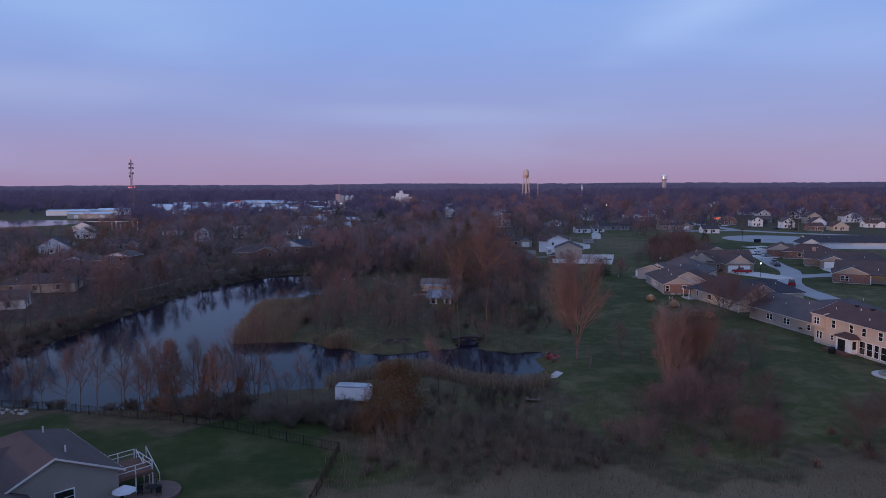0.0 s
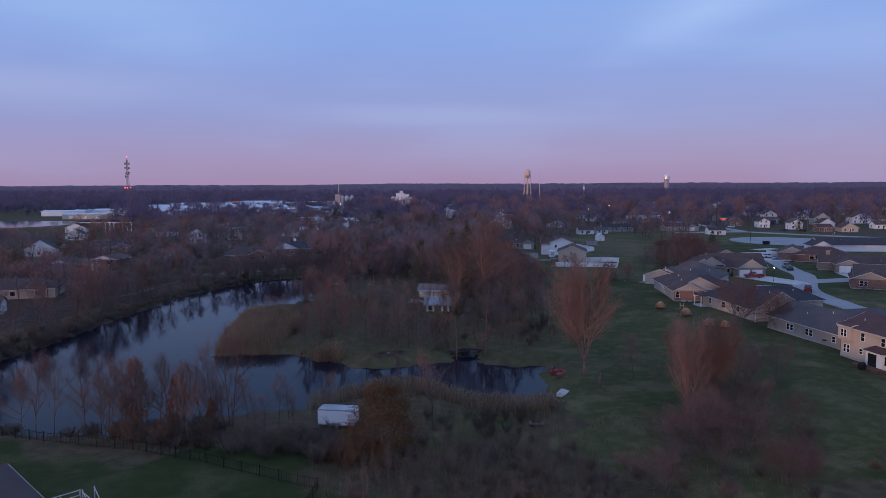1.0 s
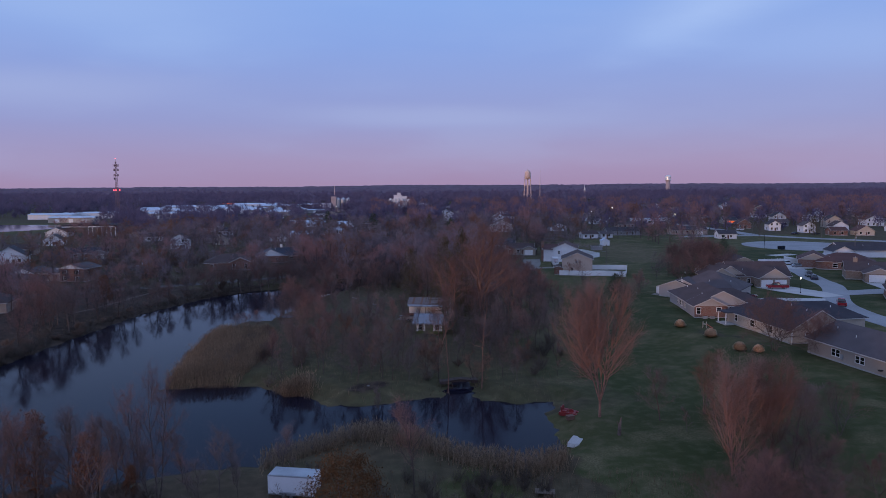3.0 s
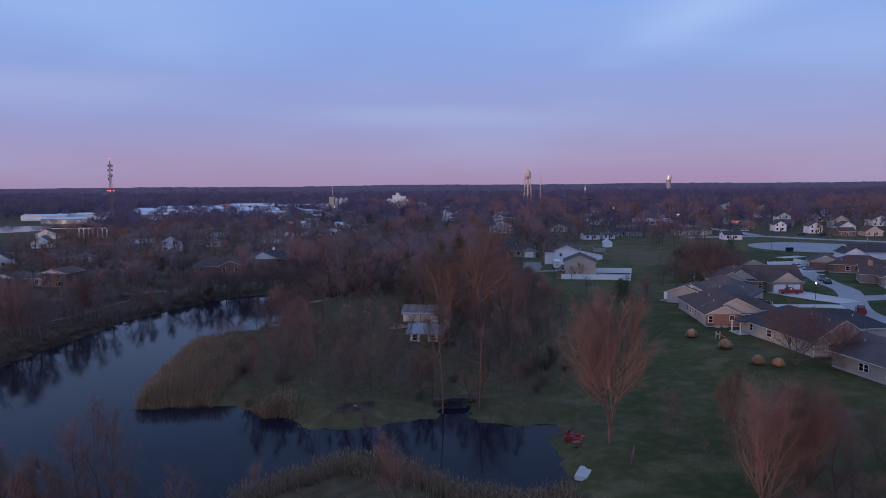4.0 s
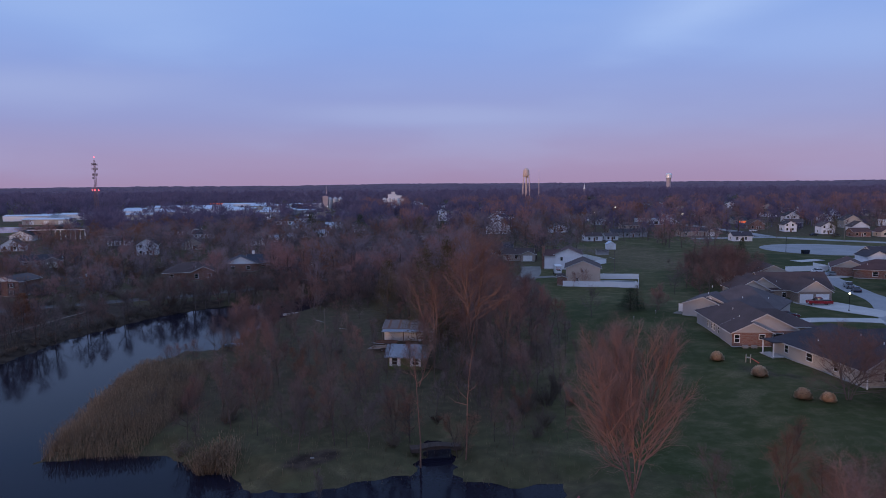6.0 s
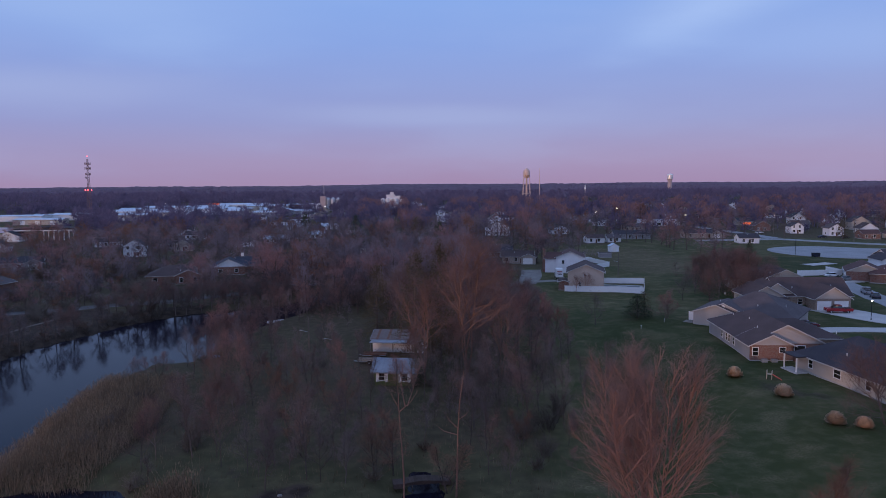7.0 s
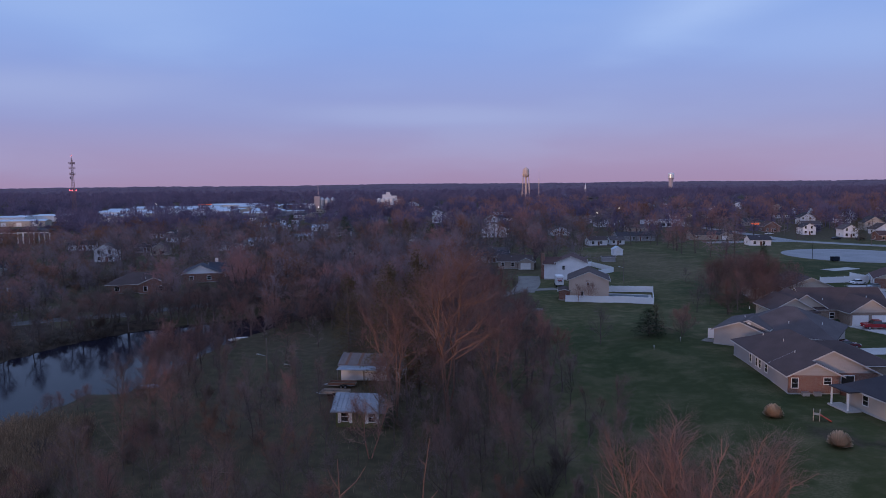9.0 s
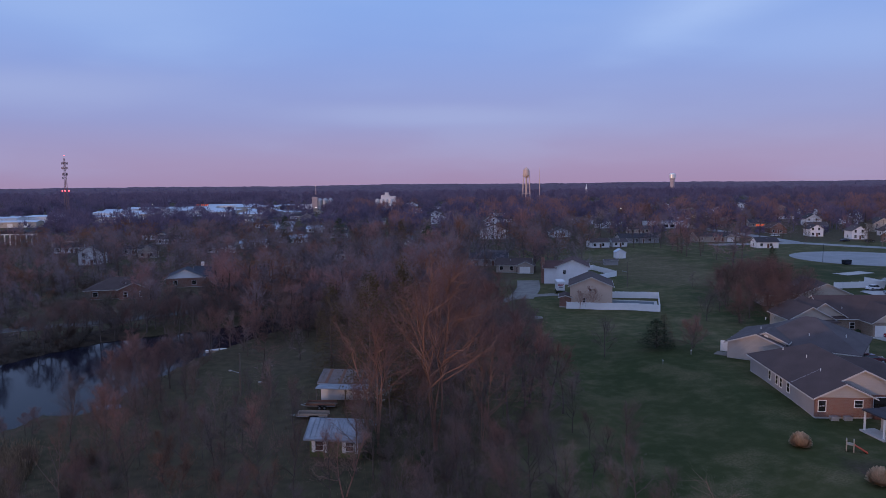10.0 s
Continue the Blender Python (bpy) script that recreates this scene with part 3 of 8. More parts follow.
ribbon("road", [(146, 293), (158, 306), (176, 322), (196, 344)], 8, M_ASPH, "grey lane linking the street and the turning area", 0.13)
ribbon("pavement", [(146, 317), (158, 322)], 5, M_CONC, "small pale concrete pad on the grass", 0.1)
ribbon("road", [(150, 430), (196, 436), (215, 410), (245, 380), (300, 352)], 9, M_ASPH, "grey road beyond the turning area", 0.11)
ribbon("road", [(196, 440), (196, 480), (190, 560)], 8, M_ASPH, "grey road running off into town", 0.13)
ribbon("driveway", [(102.5, 228.5), (105, 218), (109, 208)], 10, M_CONC, "pale concrete double driveway", 0.12, [10.5, 10, 7])
ribbon("driveway", [(87, 205), (96, 206), (104, 203)], 4.5, M_CONC, "pale concrete driveway", 0.12)
ribbon("driveway", [(131, 278), (140, 278)], 9, M_CONC, "pale concrete driveway by the brick garage", 0.12)
ribbon("driveway", [(137.6, 234), (133, 219)], 6, M_CONC, "pale concrete driveway of the tan house", 0.12)
ribbon("driveway", [(88, 160), (100, 158)], 6, M_CONC, "pale concrete driveway", 0.12)
ribbon("driveway", [(86, 138), (100, 140)], 7, M_CONC, "pale concrete driveway", 0.12)
ribbon("driveway", [(88, 118), (102, 122)], 7, M_CONC, "pale concrete driveway", 0.12)
ribbon("driveway", [(18, 258), (28, 272), (36, 286), (50, 290)], 4.0, M_GRAVEL, "grey gravel lane curving to the tan house", 0.1)
ribbon("driveway", [(39, 284), (44, 302), (46, 318)], 7, M_GRAVEL, "grey gravel yard", 0.13)
ribbon("road", [(-190, 190), (-140, 214), (-104, 238), (-80, 250), (-57, 261), (-30, 285), (-10, 310)], 4.5, M_LANE, "grey lane along the far side of the pond", 0.08)
ribbon("pavement", [(-122, 222), (-110, 229.6), (-98, 237.4), (-86, 244.2), (-60, 255.5)], 0.5, M_GRAVEL, "thin grey kerb strip beside the lane", 0.14)
ribbon("track", [(-86, 203), (-83, 214), (-80.5, 228), (-79, 238)], 0.8, M_TRACK, "pale worn footpath over bare earth", 0.06)


# ---- houses ----
def window(house, o, u, w, h, n_out, shutters=False, bars=1):
    """A framed window on a wall: o its lower left corner, u along the wall, n_out outward."""
    up = Vector((0, 0, 1))
    m = Matrix((( u.x, n_out.x, 0, o.x), (u.y, n_out.y, 0, o.y), (0, 0, 1, o.z), (0, 0, 0, 1)))
    fr, e = Mesh(), 0.09
    fr.box(-e, 0, -0.03, 0.06, -e, h + e, m).box(w, w + e, -0.03, 0.06, -e, h + e, m)
    fr.box(0, w, -0.03, 0.06, h, h + e, m).box(0, w, -0.03, 0.09, -e, 0, m)
    for k in range(bars):
        z = h * (k + 1) / (bars + 1)
        fr.box(0, w, -0.03, 0.045, z - 0.025, z + 0.025, m)
    f = part("window", fr, M_TRIM, house, "white-framed window")
    part("pane", Mesh().box(0, w, -0.03, 0.022, 0, h, m), M_GLASS, f, "dark glass")
    if shutters:
        part("shutter", Mesh().box(-e - 0.42, -e - 0.02, -0.02, 0.05, -e, h + e, m), M_BLACK, f, "dark shutter")
        part("shutter", Mesh().box(w + e + 0.02, w + e + 0.42, -0.02, 0.05, -e, h + e, m), M_BLACK, f, "dark shutter")


def door(house, o, u, w, h, n_out, material, name="door", label="", panels=4):
    m = Matrix(((u.x, n_out.x, 0, o.x), (u.y, n_out.y, 0, o.y), (0, 0, 1, o.z), (0, 0, 0, 1)))
    fr = Mesh().box(-0.1, 0, -0.03, 0.07, 0, h + 0.1, m).box(w, w + 0.1, -0.03, 0.07, 0, h + 0.1, m).box(0, w, -0.03, 0.07, h, h + 0.1, m)
    f = part(name, fr, M_TRIM, house, label)
    ms = Mesh()
    for k in range(panels):
        ms.box(0, w, -0.03, 0.03, h * k / panels + 0.015, h * (k + 1) / panels - 0.015, m)
    ms.box(0, w, -0.03, 0.012, 0, h, m)
    part("door_leaf", ms, material, f)


SIDES = {"S": ((1, 0), (0, -1)), "N": ((-1, 0), (0, 1)), "W": ((0, -1), (-1, 0)), "E": ((0, 1), (1, 0))}


def house(label, x, y, rot, blocks, z=None, roof=None, category="house", vents=2, group="", sunk=0.6, name="house"):
    """blocks: dicts of x0, x1, y0, y1, h, axis (of the ridge), pitch, wall, gable, wins [(side, u, z, w, h, bars)], doors, hip, over."""
    rz = hz(x, y) if z is None else z
    root = thing(name, label, category, pose(x, y, rz, 0, 0, rot), group)
    rng = random.Random(int(x * 7 + y * 13))
    for b in blocks:
        x0, x1, y0, y1, h = b["x0"], b["x1"], b["y0"], b["y1"], b["h"]
        base, pitch, ov, axis = b.get("z", 0.0), b.get("pitch", 0.4), b.get("over", 0.45), b.get("axis", "y")
        wall_m, gable_m, roof_m = b["wall"], b.get("gable", b["wall"]), b.get("roof", roof)
        part("wall", Mesh().box(x0, x1, y0, y1, base - (sunk if base == 0 else 0), base + h), wall_m, root)
        if b.get("footing", base == 0):
            part("footing", Mesh().box(x0 - 0.03, x1 + 0.03, y0 - 0.03, y1 + 0.03, -sunk, 0.22), M_FOUND, root, "pale concrete footing")
        if "south" in b:
            part("brick_front", Mesh().box(x0 - 0.02, x1 + 0.02, y0 - 0.06, y0 + 0.3, 0.22, base + h), b["south"], root, "brick front wall")
        # roof in the block's own axes: s across the ridge, t along it
        s0, s1, t0, t1 = (x0, x1, y0, y1) if axis == "y" else (y0, y1, x0, x1)
        mid, half = (s0 + s1) / 2, (s1 - s0) / 2
        top = base + h + half * pitch

        def at(s, t, zz):
            return (s, t, zz) if axis == "y" else (t, s, zz)

        th, eave = 0.2, base + h - ov * pitch
        hip = b.get("hip", "")
        ha = half * 1.0 if "a" in hip else -ov
        hb = half * 1.0 if "b" in hip else -ov
        ta, tb = t0 + (ha if "a" in hip else -ov), t1 - (hb if "b" in hip else -ov)
        rf = Mesh()
        for dz in (0, th):
            rf.v += [at(s0 - ov, t0 - ov, eave + dz), at(s1 + ov, t0 - ov, eave + dz), at(s1 + ov, t1 + ov, eave + dz), at(s0 - ov, t1 + ov, eave + dz), at(mid, ta, top + dz), at(mid, tb, top + dz)]
        rf.f += [(6, 9, 11, 10), (7, 10, 11, 8), (6, 10, 7), (8, 11, 9)] if hip == "ab" else []
        if hip != "ab":
            rf.f += [(6, 9, 11, 10), (7, 10, 11, 8)] + ([(6, 10, 7)] if "a" in hip else []) + ([(8, 11, 9)] if "b" in hip else [])
        rf.f += [(0, 4, 5, 3), (1, 2, 5, 4), (0, 3, 9, 6), (1, 7, 8, 2)]
        rf.f += [(0, 6, 10, 4), (1, 4, 10, 7)] if "a" not in hip else [(0, 6, 7, 1), (0, 1, 4)]
        rf.f += [(3, 5, 11, 9), (2, 8, 11, 5)] if "b" not in hip else [(3, 2, 8, 9), (3, 5, 2)]
        r_ob = part("roof", rf, roof_m, root)
        # gable walls and their trim
        for flag, t, sg in (("a", t0, -1), ("b", t1, 1)):
            if flag in hip:
                continue
            gm = Mesh().add([at(s0, t, base + h), at(s1, t, base + h), at(mid, t, top), at(s0, t - sg * 0.2, base + h), at(s1, t - sg * 0.2, base + h), at(mid, t - sg * 0.2, top)],
                            [(0, 1, 2), (5, 4, 3), (0, 2, 5, 3), (1, 4, 5, 2), (0, 3, 4, 1)])
            part("gable", gm, gable_m, root)
            te = t + sg * (ov + 0.03)
            for sa, sb in ((s0 - ov, mid), (s1 + ov, mid)):
                za, zb = eave, top
                tr = Mesh().add([at(sa, te, za), at(sb, te, zb), at(sb, te, zb + 0.2), at(sa, te, za + 0.2), at(sa, te - sg * 0.06, za), at(sb, te - sg * 0.06, zb), at(sb, te - sg * 0.06, zb + 0.2), at(sa, te - sg * 0.06, za + 0.2)],
                       [(0, 1, 2, 3), (7, 6, 5, 4), (0, 4, 5, 1), (3, 2, 6, 7)])
                part("bargeboard", tr, b.get("trim", M_EAVE), root, "pale bargeboard")
        for s, sg in ((s0 - ov, -1), (s1 + ov, 1)):
            a_, b_ = sorted((s, s + sg * 0.1))
            p, q = at(a_, t0 - ov, eave - 0.02), at(b_, t1 + ov, eave + 0.12)
            gt = Mesh().box(min(p[0], q[0]), max(p[0], q[0]), min(p[1], q[1]), max(p[1], q[1]), p[2], q[2])
            part("gutter", gt, b.get("trim", M_EAVE), root, "pale gutter")
        for v in range(b.get("vents", vents)):
            s = mid + half * rng.uniform(-0.75, -0.1)
            t = t0 + (t1 - t0) * (v + rng.uniform(0.3, 0.7)) / max(1, b.get("vents", vents))
            zr = top + th - abs(s - mid) * pitch
            p = at(s, t, zr)
            part("vent_pipe", Mesh().tube((p[0], p[1], zr - 0.1), (p[0], p[1], zr + 0.36), 0.06, 0.06, 8, True), M_TRIM, root, "pale roof vent pipe")
        for key, fn in (("wins", None), ("doors", None)):
            for sp in b.get(key, ()):
                (ux, uy), (ox, oy) = SIDES[sp[0]]
                u, o = Vector((ux, uy, 0)), Vector((ox, oy, 0))
                c0 = {"S": (x0, y0), "N": (x1, y1), "W": (x0, y1), "E": (x1, y0)}[sp[0]]
                lift = 0.062 if ("south" in b and sp[0] == "S") else 0.0
                org = Vector((c0[0] + ux * sp[1] + ox * lift, c0[1] + uy * sp[1] + oy * lift, base + sp[2]))
                if key == "wins":
                    window(root, org, u, sp[3], sp[4], o, len(sp) > 5 and sp[5] == "s")
                else:
                    door(root, org, u, sp[3], sp[4], o, sp[5], sp[6] if len(sp) > 6 else "door", sp[7] if len(sp) > 7 else "", 4 if sp[4] > 2.05 else 1)
    return root


def box_part(root, name, x0, x1, y0, y1, z0, z1, material, label=""):
    return part(name, Mesh().box(x0, x1, y0, y1, z0, z1), material, root, label)


GD = ("garage_door", "white sectional garage door")
# brick-fronted house beside the lawn
h1 = house("single-storey house with grey siding and red brick front", 62.5, 182.5, -5, [
    dict(x0=0.1, x1=12.6, y0=1.4, y1=22, h=2.7, pitch=0.49, hip="b", wall=M_GREY_SIDING, gable=M_PALE_TAN, south=M_BRICK,
         wins=[("W", 7.2, 0.9, 0.8, 1.3), ("W", 9.7, 0.9, 0.75, 1.3), ("W", 11.1, 0.9, 0.75, 1.3), ("W", 13.5, 0.9, 0.8, 1.3)], doors=[("S", 7.6, 0.25, 1.7, 2.05, M_GLASS, "patio_door", "glazed white patio door")]),
    dict(x0=0, x1=6.9, y0=0, y1=6, h=2.7, pitch=0.48, wall=M_GREY_SIDING, gable=M_PALE_TAN, south=M_BRICK, vents=0, wins=[("S", 0.35, 0.95, 0.85, 1.35), ("S", 4.7, 1.5, 0.95, 0.85)]),
    dict(x0=7, x1=17.5, y0=6.5, y1=17, h=2.6, pitch=0.42, axis="x", wall=M_BRICK_TAN, hip="b", vents=0)],
    roof=M_RF_BROWN, vents=3)
box_part(h1, "step", 7.0, 9.6, -0.6, 1.3, 0, 0.5, M_DECK, "dark timber step")
box_part(h1, "air_conditioner", 1.6, 2.5, -0.95, -0.3, 0, 0.5, M_STEEL, "grey air-conditioning unit")
box_part(h1, "air_conditioner", 3.2, 4.1, -0.95, -0.3, 0, 0.5, M_STEEL, "grey air-conditioning unit")
# neighbour set at an angle
h2 = house("single-storey tan house with broad grey hipped roof", 64.7, 213.2, -38, [
    dict(x0=0, x1=9, y0=0, y1=14, h=2.7, pitch=0.38, wall=M_PALE_TAN, hip="b", vents=1),
    dict(x0=2.5, x1=19, y0=2.2, y1=17, h=2.7, pitch=0.5, axis="x", wall=M_PALE_TAN, hip="ab", vents=3),
    dict(x0=2.8, x1=8.8, y0=1.0, y1=9, h=3.4, pitch=0.44, wall=M_PALE_TAN, hip="b", vents=0)], roof=M_RF_GREY)
part("round_vent", Mesh().tube((5.8, 0.85, 4.15), (5.8, 0.7, 4.15), 0.3, 0.35, 14, True), M_TRIM, h2, "round white gable vent")
box_part(h2, "fence_panel", -2.2, -0.15, 4.0, 4.08, 0, 1.9, M_VINYL, "white privacy panel")
box_part(h2, "patio", -2.4, 0, 0.8, 3.2, -0.3, 0.12, M_GRAVEL, "small concrete patio")
# dark-roofed house with a corner patio
h3 = house("single-storey cream house with charcoal shingle roof and covered patio", 70.2, 155.4, 7, [
    dict(x0=0.3, x1=12.1, y0=1.0, y1=22.5, h=2.65, pitch=0.58, wall=M_CREAM, gable=M_TAN, hip="b", vents=4,
         wins=[("W", 3.0, 0.9, 0.9, 1.2), ("W", 8.6, 0.9, 1.4, 1.2), ("W", 15, 0.9, 0.9, 1.2), ("S", 3, 0.9, 1.4, 1.2)]),
    dict(x0=6.6, x1=23, y0=10, y1=20, h=2.65, pitch=0.5, axis="x", wall=M_CREAM, hip="b", vents=2)], roof=M_RF_DARK)
box_part(h3, "post", 0.1, 0.25, 0.35, 0.5, -0.3, 2.5, M_TRIM, "white corner post")
part("patio_roof", Mesh().box(-1.9, 0.2, 19.4, 23.0, 2.45, 2.62), M_RF_DARK, h3, "charcoal patio roof")
box_part(h3, "post", -1.75, -1.6, 19.6, 19.8, 0, 2.45, M_TRIM, "white post")
box_part(h3, "post", -1.75, -1.6, 22.6, 22.8, 0, 2.45, M_TRIM, "white post")
box_part(h3, "patio", -2.0, 0, 19.3, 23.1, -0.4, 0.1, M_CONC, "concrete slab")
# long house with its back to the lawn
h4 = house("long single-storey tan house with grey-brown shingle roof", 73.6, 131.0, 10, [
    dict(x0=0, x1=12, y0=0, y1=19.5, h=2.7, pitch=0.42, wall=M_TAN, vents=4, hip="",
         wins=[("W", 5.7, 0.9, 0.8, 1.1), ("W", 6.7, 0.9, 0.8, 1.1), ("W", 10.9, 0.9, 0.8, 1.1), ("W", 11.9, 0.9, 0.8, 1.1), ("W", 17.7, 1.0, 0.8, 1.0)]),
    dict(x0=6.3, x1=22, y0=4, y1=15, h=2.7, pitch=0.42, axis="x", wall=M_TAN, hip="b", vents=2)], roof=M_RF_GREY)
box_part(h4, "meter_box", -0.16, 0, 11.2, 11.7, 0.7, 1.5, M_STEEL, "grey meter box")
part("satellite_dish", Mesh().lathe([(0.02, 0), (0.3, 0.08), (0.42, 0.2), (0.44, 0.2)], 14, (-0.6, 3.0)), M_BLACK, h4, "dark satellite dish").location = (0, 0, 0.9)
# two-storey house
h5 = house("two-storey cream house with brown-red shingle roof", 75.0, 106.2, 9, [
    dict(x0=0, x1=10, y0=-3, y1=21.5, h=5.2, pitch=0.36, wall=M_SUNLIT_SIDING, hip="", vents=5,
         wins=[("W", 0.7, 0.8, 0.5, 1.3), ("W", 1.5, 0.8, 0.5, 1.3), ("W", 4.2, 1.2, 0.7, 0.8), ("W", 4.4, 3.4, 0.75, 1.3), ("W", 8.6, 3.4, 0.75, 1.3), ("W", 11.4, 3.4, 0.8, 1.3), ("W", 14.9, 3.4, 0.85, 1.3), ("W", 18.6, 3.4, 0.9, 1.3),
               ("W", 11.0, 0.3, 1.15, 2.1), ("W", 12.6, 0.3, 1.15, 2.1), ("W", 14.2, 0.3, 0.9, 2.1), ("W", 15.6, 0.3, 1.15, 2.1), ("W", 17.2, 0.3, 1.15, 2.1), ("W", 18.8, 0.3, 1.15, 2.1)]),
    dict(x0=-0.6, x1=1, y0=18.7, y1=21.6, h=2.4, z=2.9, pitch=0.3, axis="y", over=0.2, wall=M_SUNLIT_SIDING, vents=0, footing=False, wins=[("W", 0.75, 0.6, 0.5, 1.2), ("W", 1.45, 0.6, 0.5, 1.2)])], roof=M_RF_RED)
box_part(h5, "bay", -1.4, 0, 11.0, 14.4, 0, 2.6, M_TRIM, "white bay with patio doors")
box_part(h5, "bay_glass", -1.43, -1.3, 12.2, 13.9, 0.2, 2.2, M_GLASS, "dark sliding door")
box_part(h5, "bay_window", -1.0, -0.3, 10.97, 11.1, 0.8, 2.2, M_GLASS, "dark side pane")
part("bay_roof", Mesh().add([(-1.8, 10.6, 2.6), (-1.8, 14.8, 2.6), (0.05, 10.2, 2.6), (0.05, 15.2, 2.6), (-0.02, 11.4, 3.3), (-0.02, 14.0, 3.3)], [(0, 1, 5, 4), (0, 4, 2), (1, 3, 5), (2, 4, 5, 3), (0, 2, 3, 1)]), M_RF_RED, h5, "small brown hipped canopy")
box_part(h5, "deck", -3.0, -1.4, 10.4, 15.6, -0.3, 0.22, M_DECK, "low red-brown timber deck")
for k in range(6):
    part("ridge_vent", Mesh().box(4.4, 4.9, -1.5 + k * 3.6, -0.9 + k * 3.6, 5.2 + 4.65 * 0.36 + 0.1, 5.2 + 4.65 * 0.36 + 0.42), M_BLACK, h5, "dark roof vent")
# house with the double garage
h6 = house("tan brick house with brown roof and two garage doors", 85.0, 228.0, -3, [
    dict(x0=-0.4, x1=7.8, y0=3.0, y1=12, h=3.0, pitch=0.55, wall=M_CREAM, vents=0),
    dict(x0=2.2, x1=11.0, y0=4.2, y1=13, h=3.0, pitch=0.64, wall=M_BRICK_TAN, gable=M_CREAM, vents=0, wins=[("S", 7.2, 0.9, 0.9, 1.2)]),
    dict(x0=7, x1=24, y0=4.0, y1=14.6, h=3.0, pitch=0.66, axis="x", wall=M_BRICK_TAN, gable=M_CREAM, vents=2, wins=[("S", 4.6, 0.9, 0.9, 1.2)]),
    dict(x0=13.4, x1=21.4, y0=-0.6, y1=8, h=3.0, pitch=0.64, wall=M_BRICK_TAN, gable=M_CREAM, vents=0,
         doors=[("S", 0.5, 0.05, 3.0, 2.25, M_TRIM, *GD), ("S", 4.4, 0.05, 3.0, 2.25, M_TRIM, *GD)])], roof=M_RF_BROWN)
box_part(h6, "post", 6.0, 6.25, 0.9, 1.15, 0, 2.6, M_TRIM, "white porch post")
box_part(h6, "porch_roof", 3.4, 8.2, 0.7, 4.4, 2.6, 2.8, M_RF_BROWN, "brown porch roof")
for bx in (9.3, 11.0, 12.4):
    part("clipped_bush", Mesh().lathe([(0.3, 0), (0.6, 0.35), (0.55, 0.8), (0.2, 1.05)], 9, (bx, 2.6)), M_LEAF_PINE, h6, "dark clipped evergreen bush")
house("cream house with brown gable roof and dark shutters", 103.4, 262, -8, [
    dict(x0=0, x1=11.8, y0=0, y1=14, h=3.5, pitch=0.43, wall=M_CREAM, wins=[("S", 1.8, 0.9, 1.2, 1.2, "s"), ("S", 8.4, 0.9, 1.2, 1.2, "s"), ("W", 3, 0.9, 1.1, 1.2, "s")], vents=2),
    dict(x0=-7, x1=3, y0=4, y1=13, h=2.8, pitch=0.4, axis="x", wall=M_TAN, hip="a", vents=2, wins=[("S", 2.5, 0.9, 0.9, 1.2), ("S", 4.6, 0.9, 0.9, 1.2)])], roof=M_RF_BROWN)
# across the street
house("red brick house with brown roof and white garage doors", 136.5, 277.5, -28, [
    dict(x0=0, x1=10, y0=0, y1=13, h=2.9, pitch=0.45, axis="y", wall=M_BRICK, gable=M_CREAM, vents=0, hip="",
         doors=[("W", 1.5, 0.05, 4.0, 2.3, M_TRIM, *GD), ("W", 7, 0.05, 4.0, 2.3, M_TRIM, *GD)]),
    dict(x0=6, x1=24, y0=-3, y1=9, h=2.9, pitch=0.42, axis="x", wall=M_BRICK, hip="ab", vents=2, wins=[("S", 5, 0.9, 1.4, 1.3), ("S", 12, 0.9, 1.4, 1.3)])], roof=M_RF_RED)
h8 = house("tan brick house with brown roof and chimney", 135.0, 236.2, -26, [
    dict(x0=0, x1=7.5, y0=0, y1=9, h=2.8, pitch=0.42, wall=M_BRICK_TAN, gable=M_TAN, vents=0, doors=[("S", 1.1, 0.05, 5.0, 2.3, M_TRIM, *GD)]),
    dict(x0=-4.5, x1=22, y0=7, y1=18, h=2.8, pitch=0.42, axis="x", wall=M_BRICK_TAN, hip="b", vents=2)], roof=M_RF_BROWN)
box_part(h8, "chimney", -2.2, -1.0, 11.6, 12.8, 0, 6.4, M_BRICK_TAN, "tan brick chimney")
h9 = house("brick house with brown roof and white-posted porch", 118.2, 200.5, -29, [
    dict(x0=0, x1=9, y0=0, y1=12, h=2.8, pitch=0.42, axis="y", wall=M_BRICK, gable=M_TAN, vents=0, wins=[("S", 2, 0.8, 0.8, 1.4), ("S", 3.1, 0.8, 0.8, 1.4)]),
    dict(x0=1, x1=28, y0=3, y1=17, h=2.8, pitch=0.42, axis="x", wall=M_TAN, hip="b", vents=4, wins=[("S", 14, 0.8, 1.2, 1.3)])], roof=M_RF_BROWN)
for px_ in (9.2, 14.5):
    box_part(h9, "post", px_, px_ + 0.25, -0.5, -0.25, 0, 2.7, M_TRIM, "white porch post")
box_part(h9, "porch_roof", 8.8, 15.2, -0.9, 3.4, 2.7, 2.95, M_RF_BROWN, "brown porch roof")
house("long white house with dark shingle roof", 166.5, 306, -8, [
    dict(x0=0, x1=7.5, y0=0, y1=10, h=2.8, pitch=0.5, wall=M_WHITE_SIDING, vents=0), dict(x0=4, x1=48, y0=3, y1=16, h=3, pitch=0.4, axis="x", wall=M_WHITE_SIDING, vents=3)], roof=M_RF_DARK)

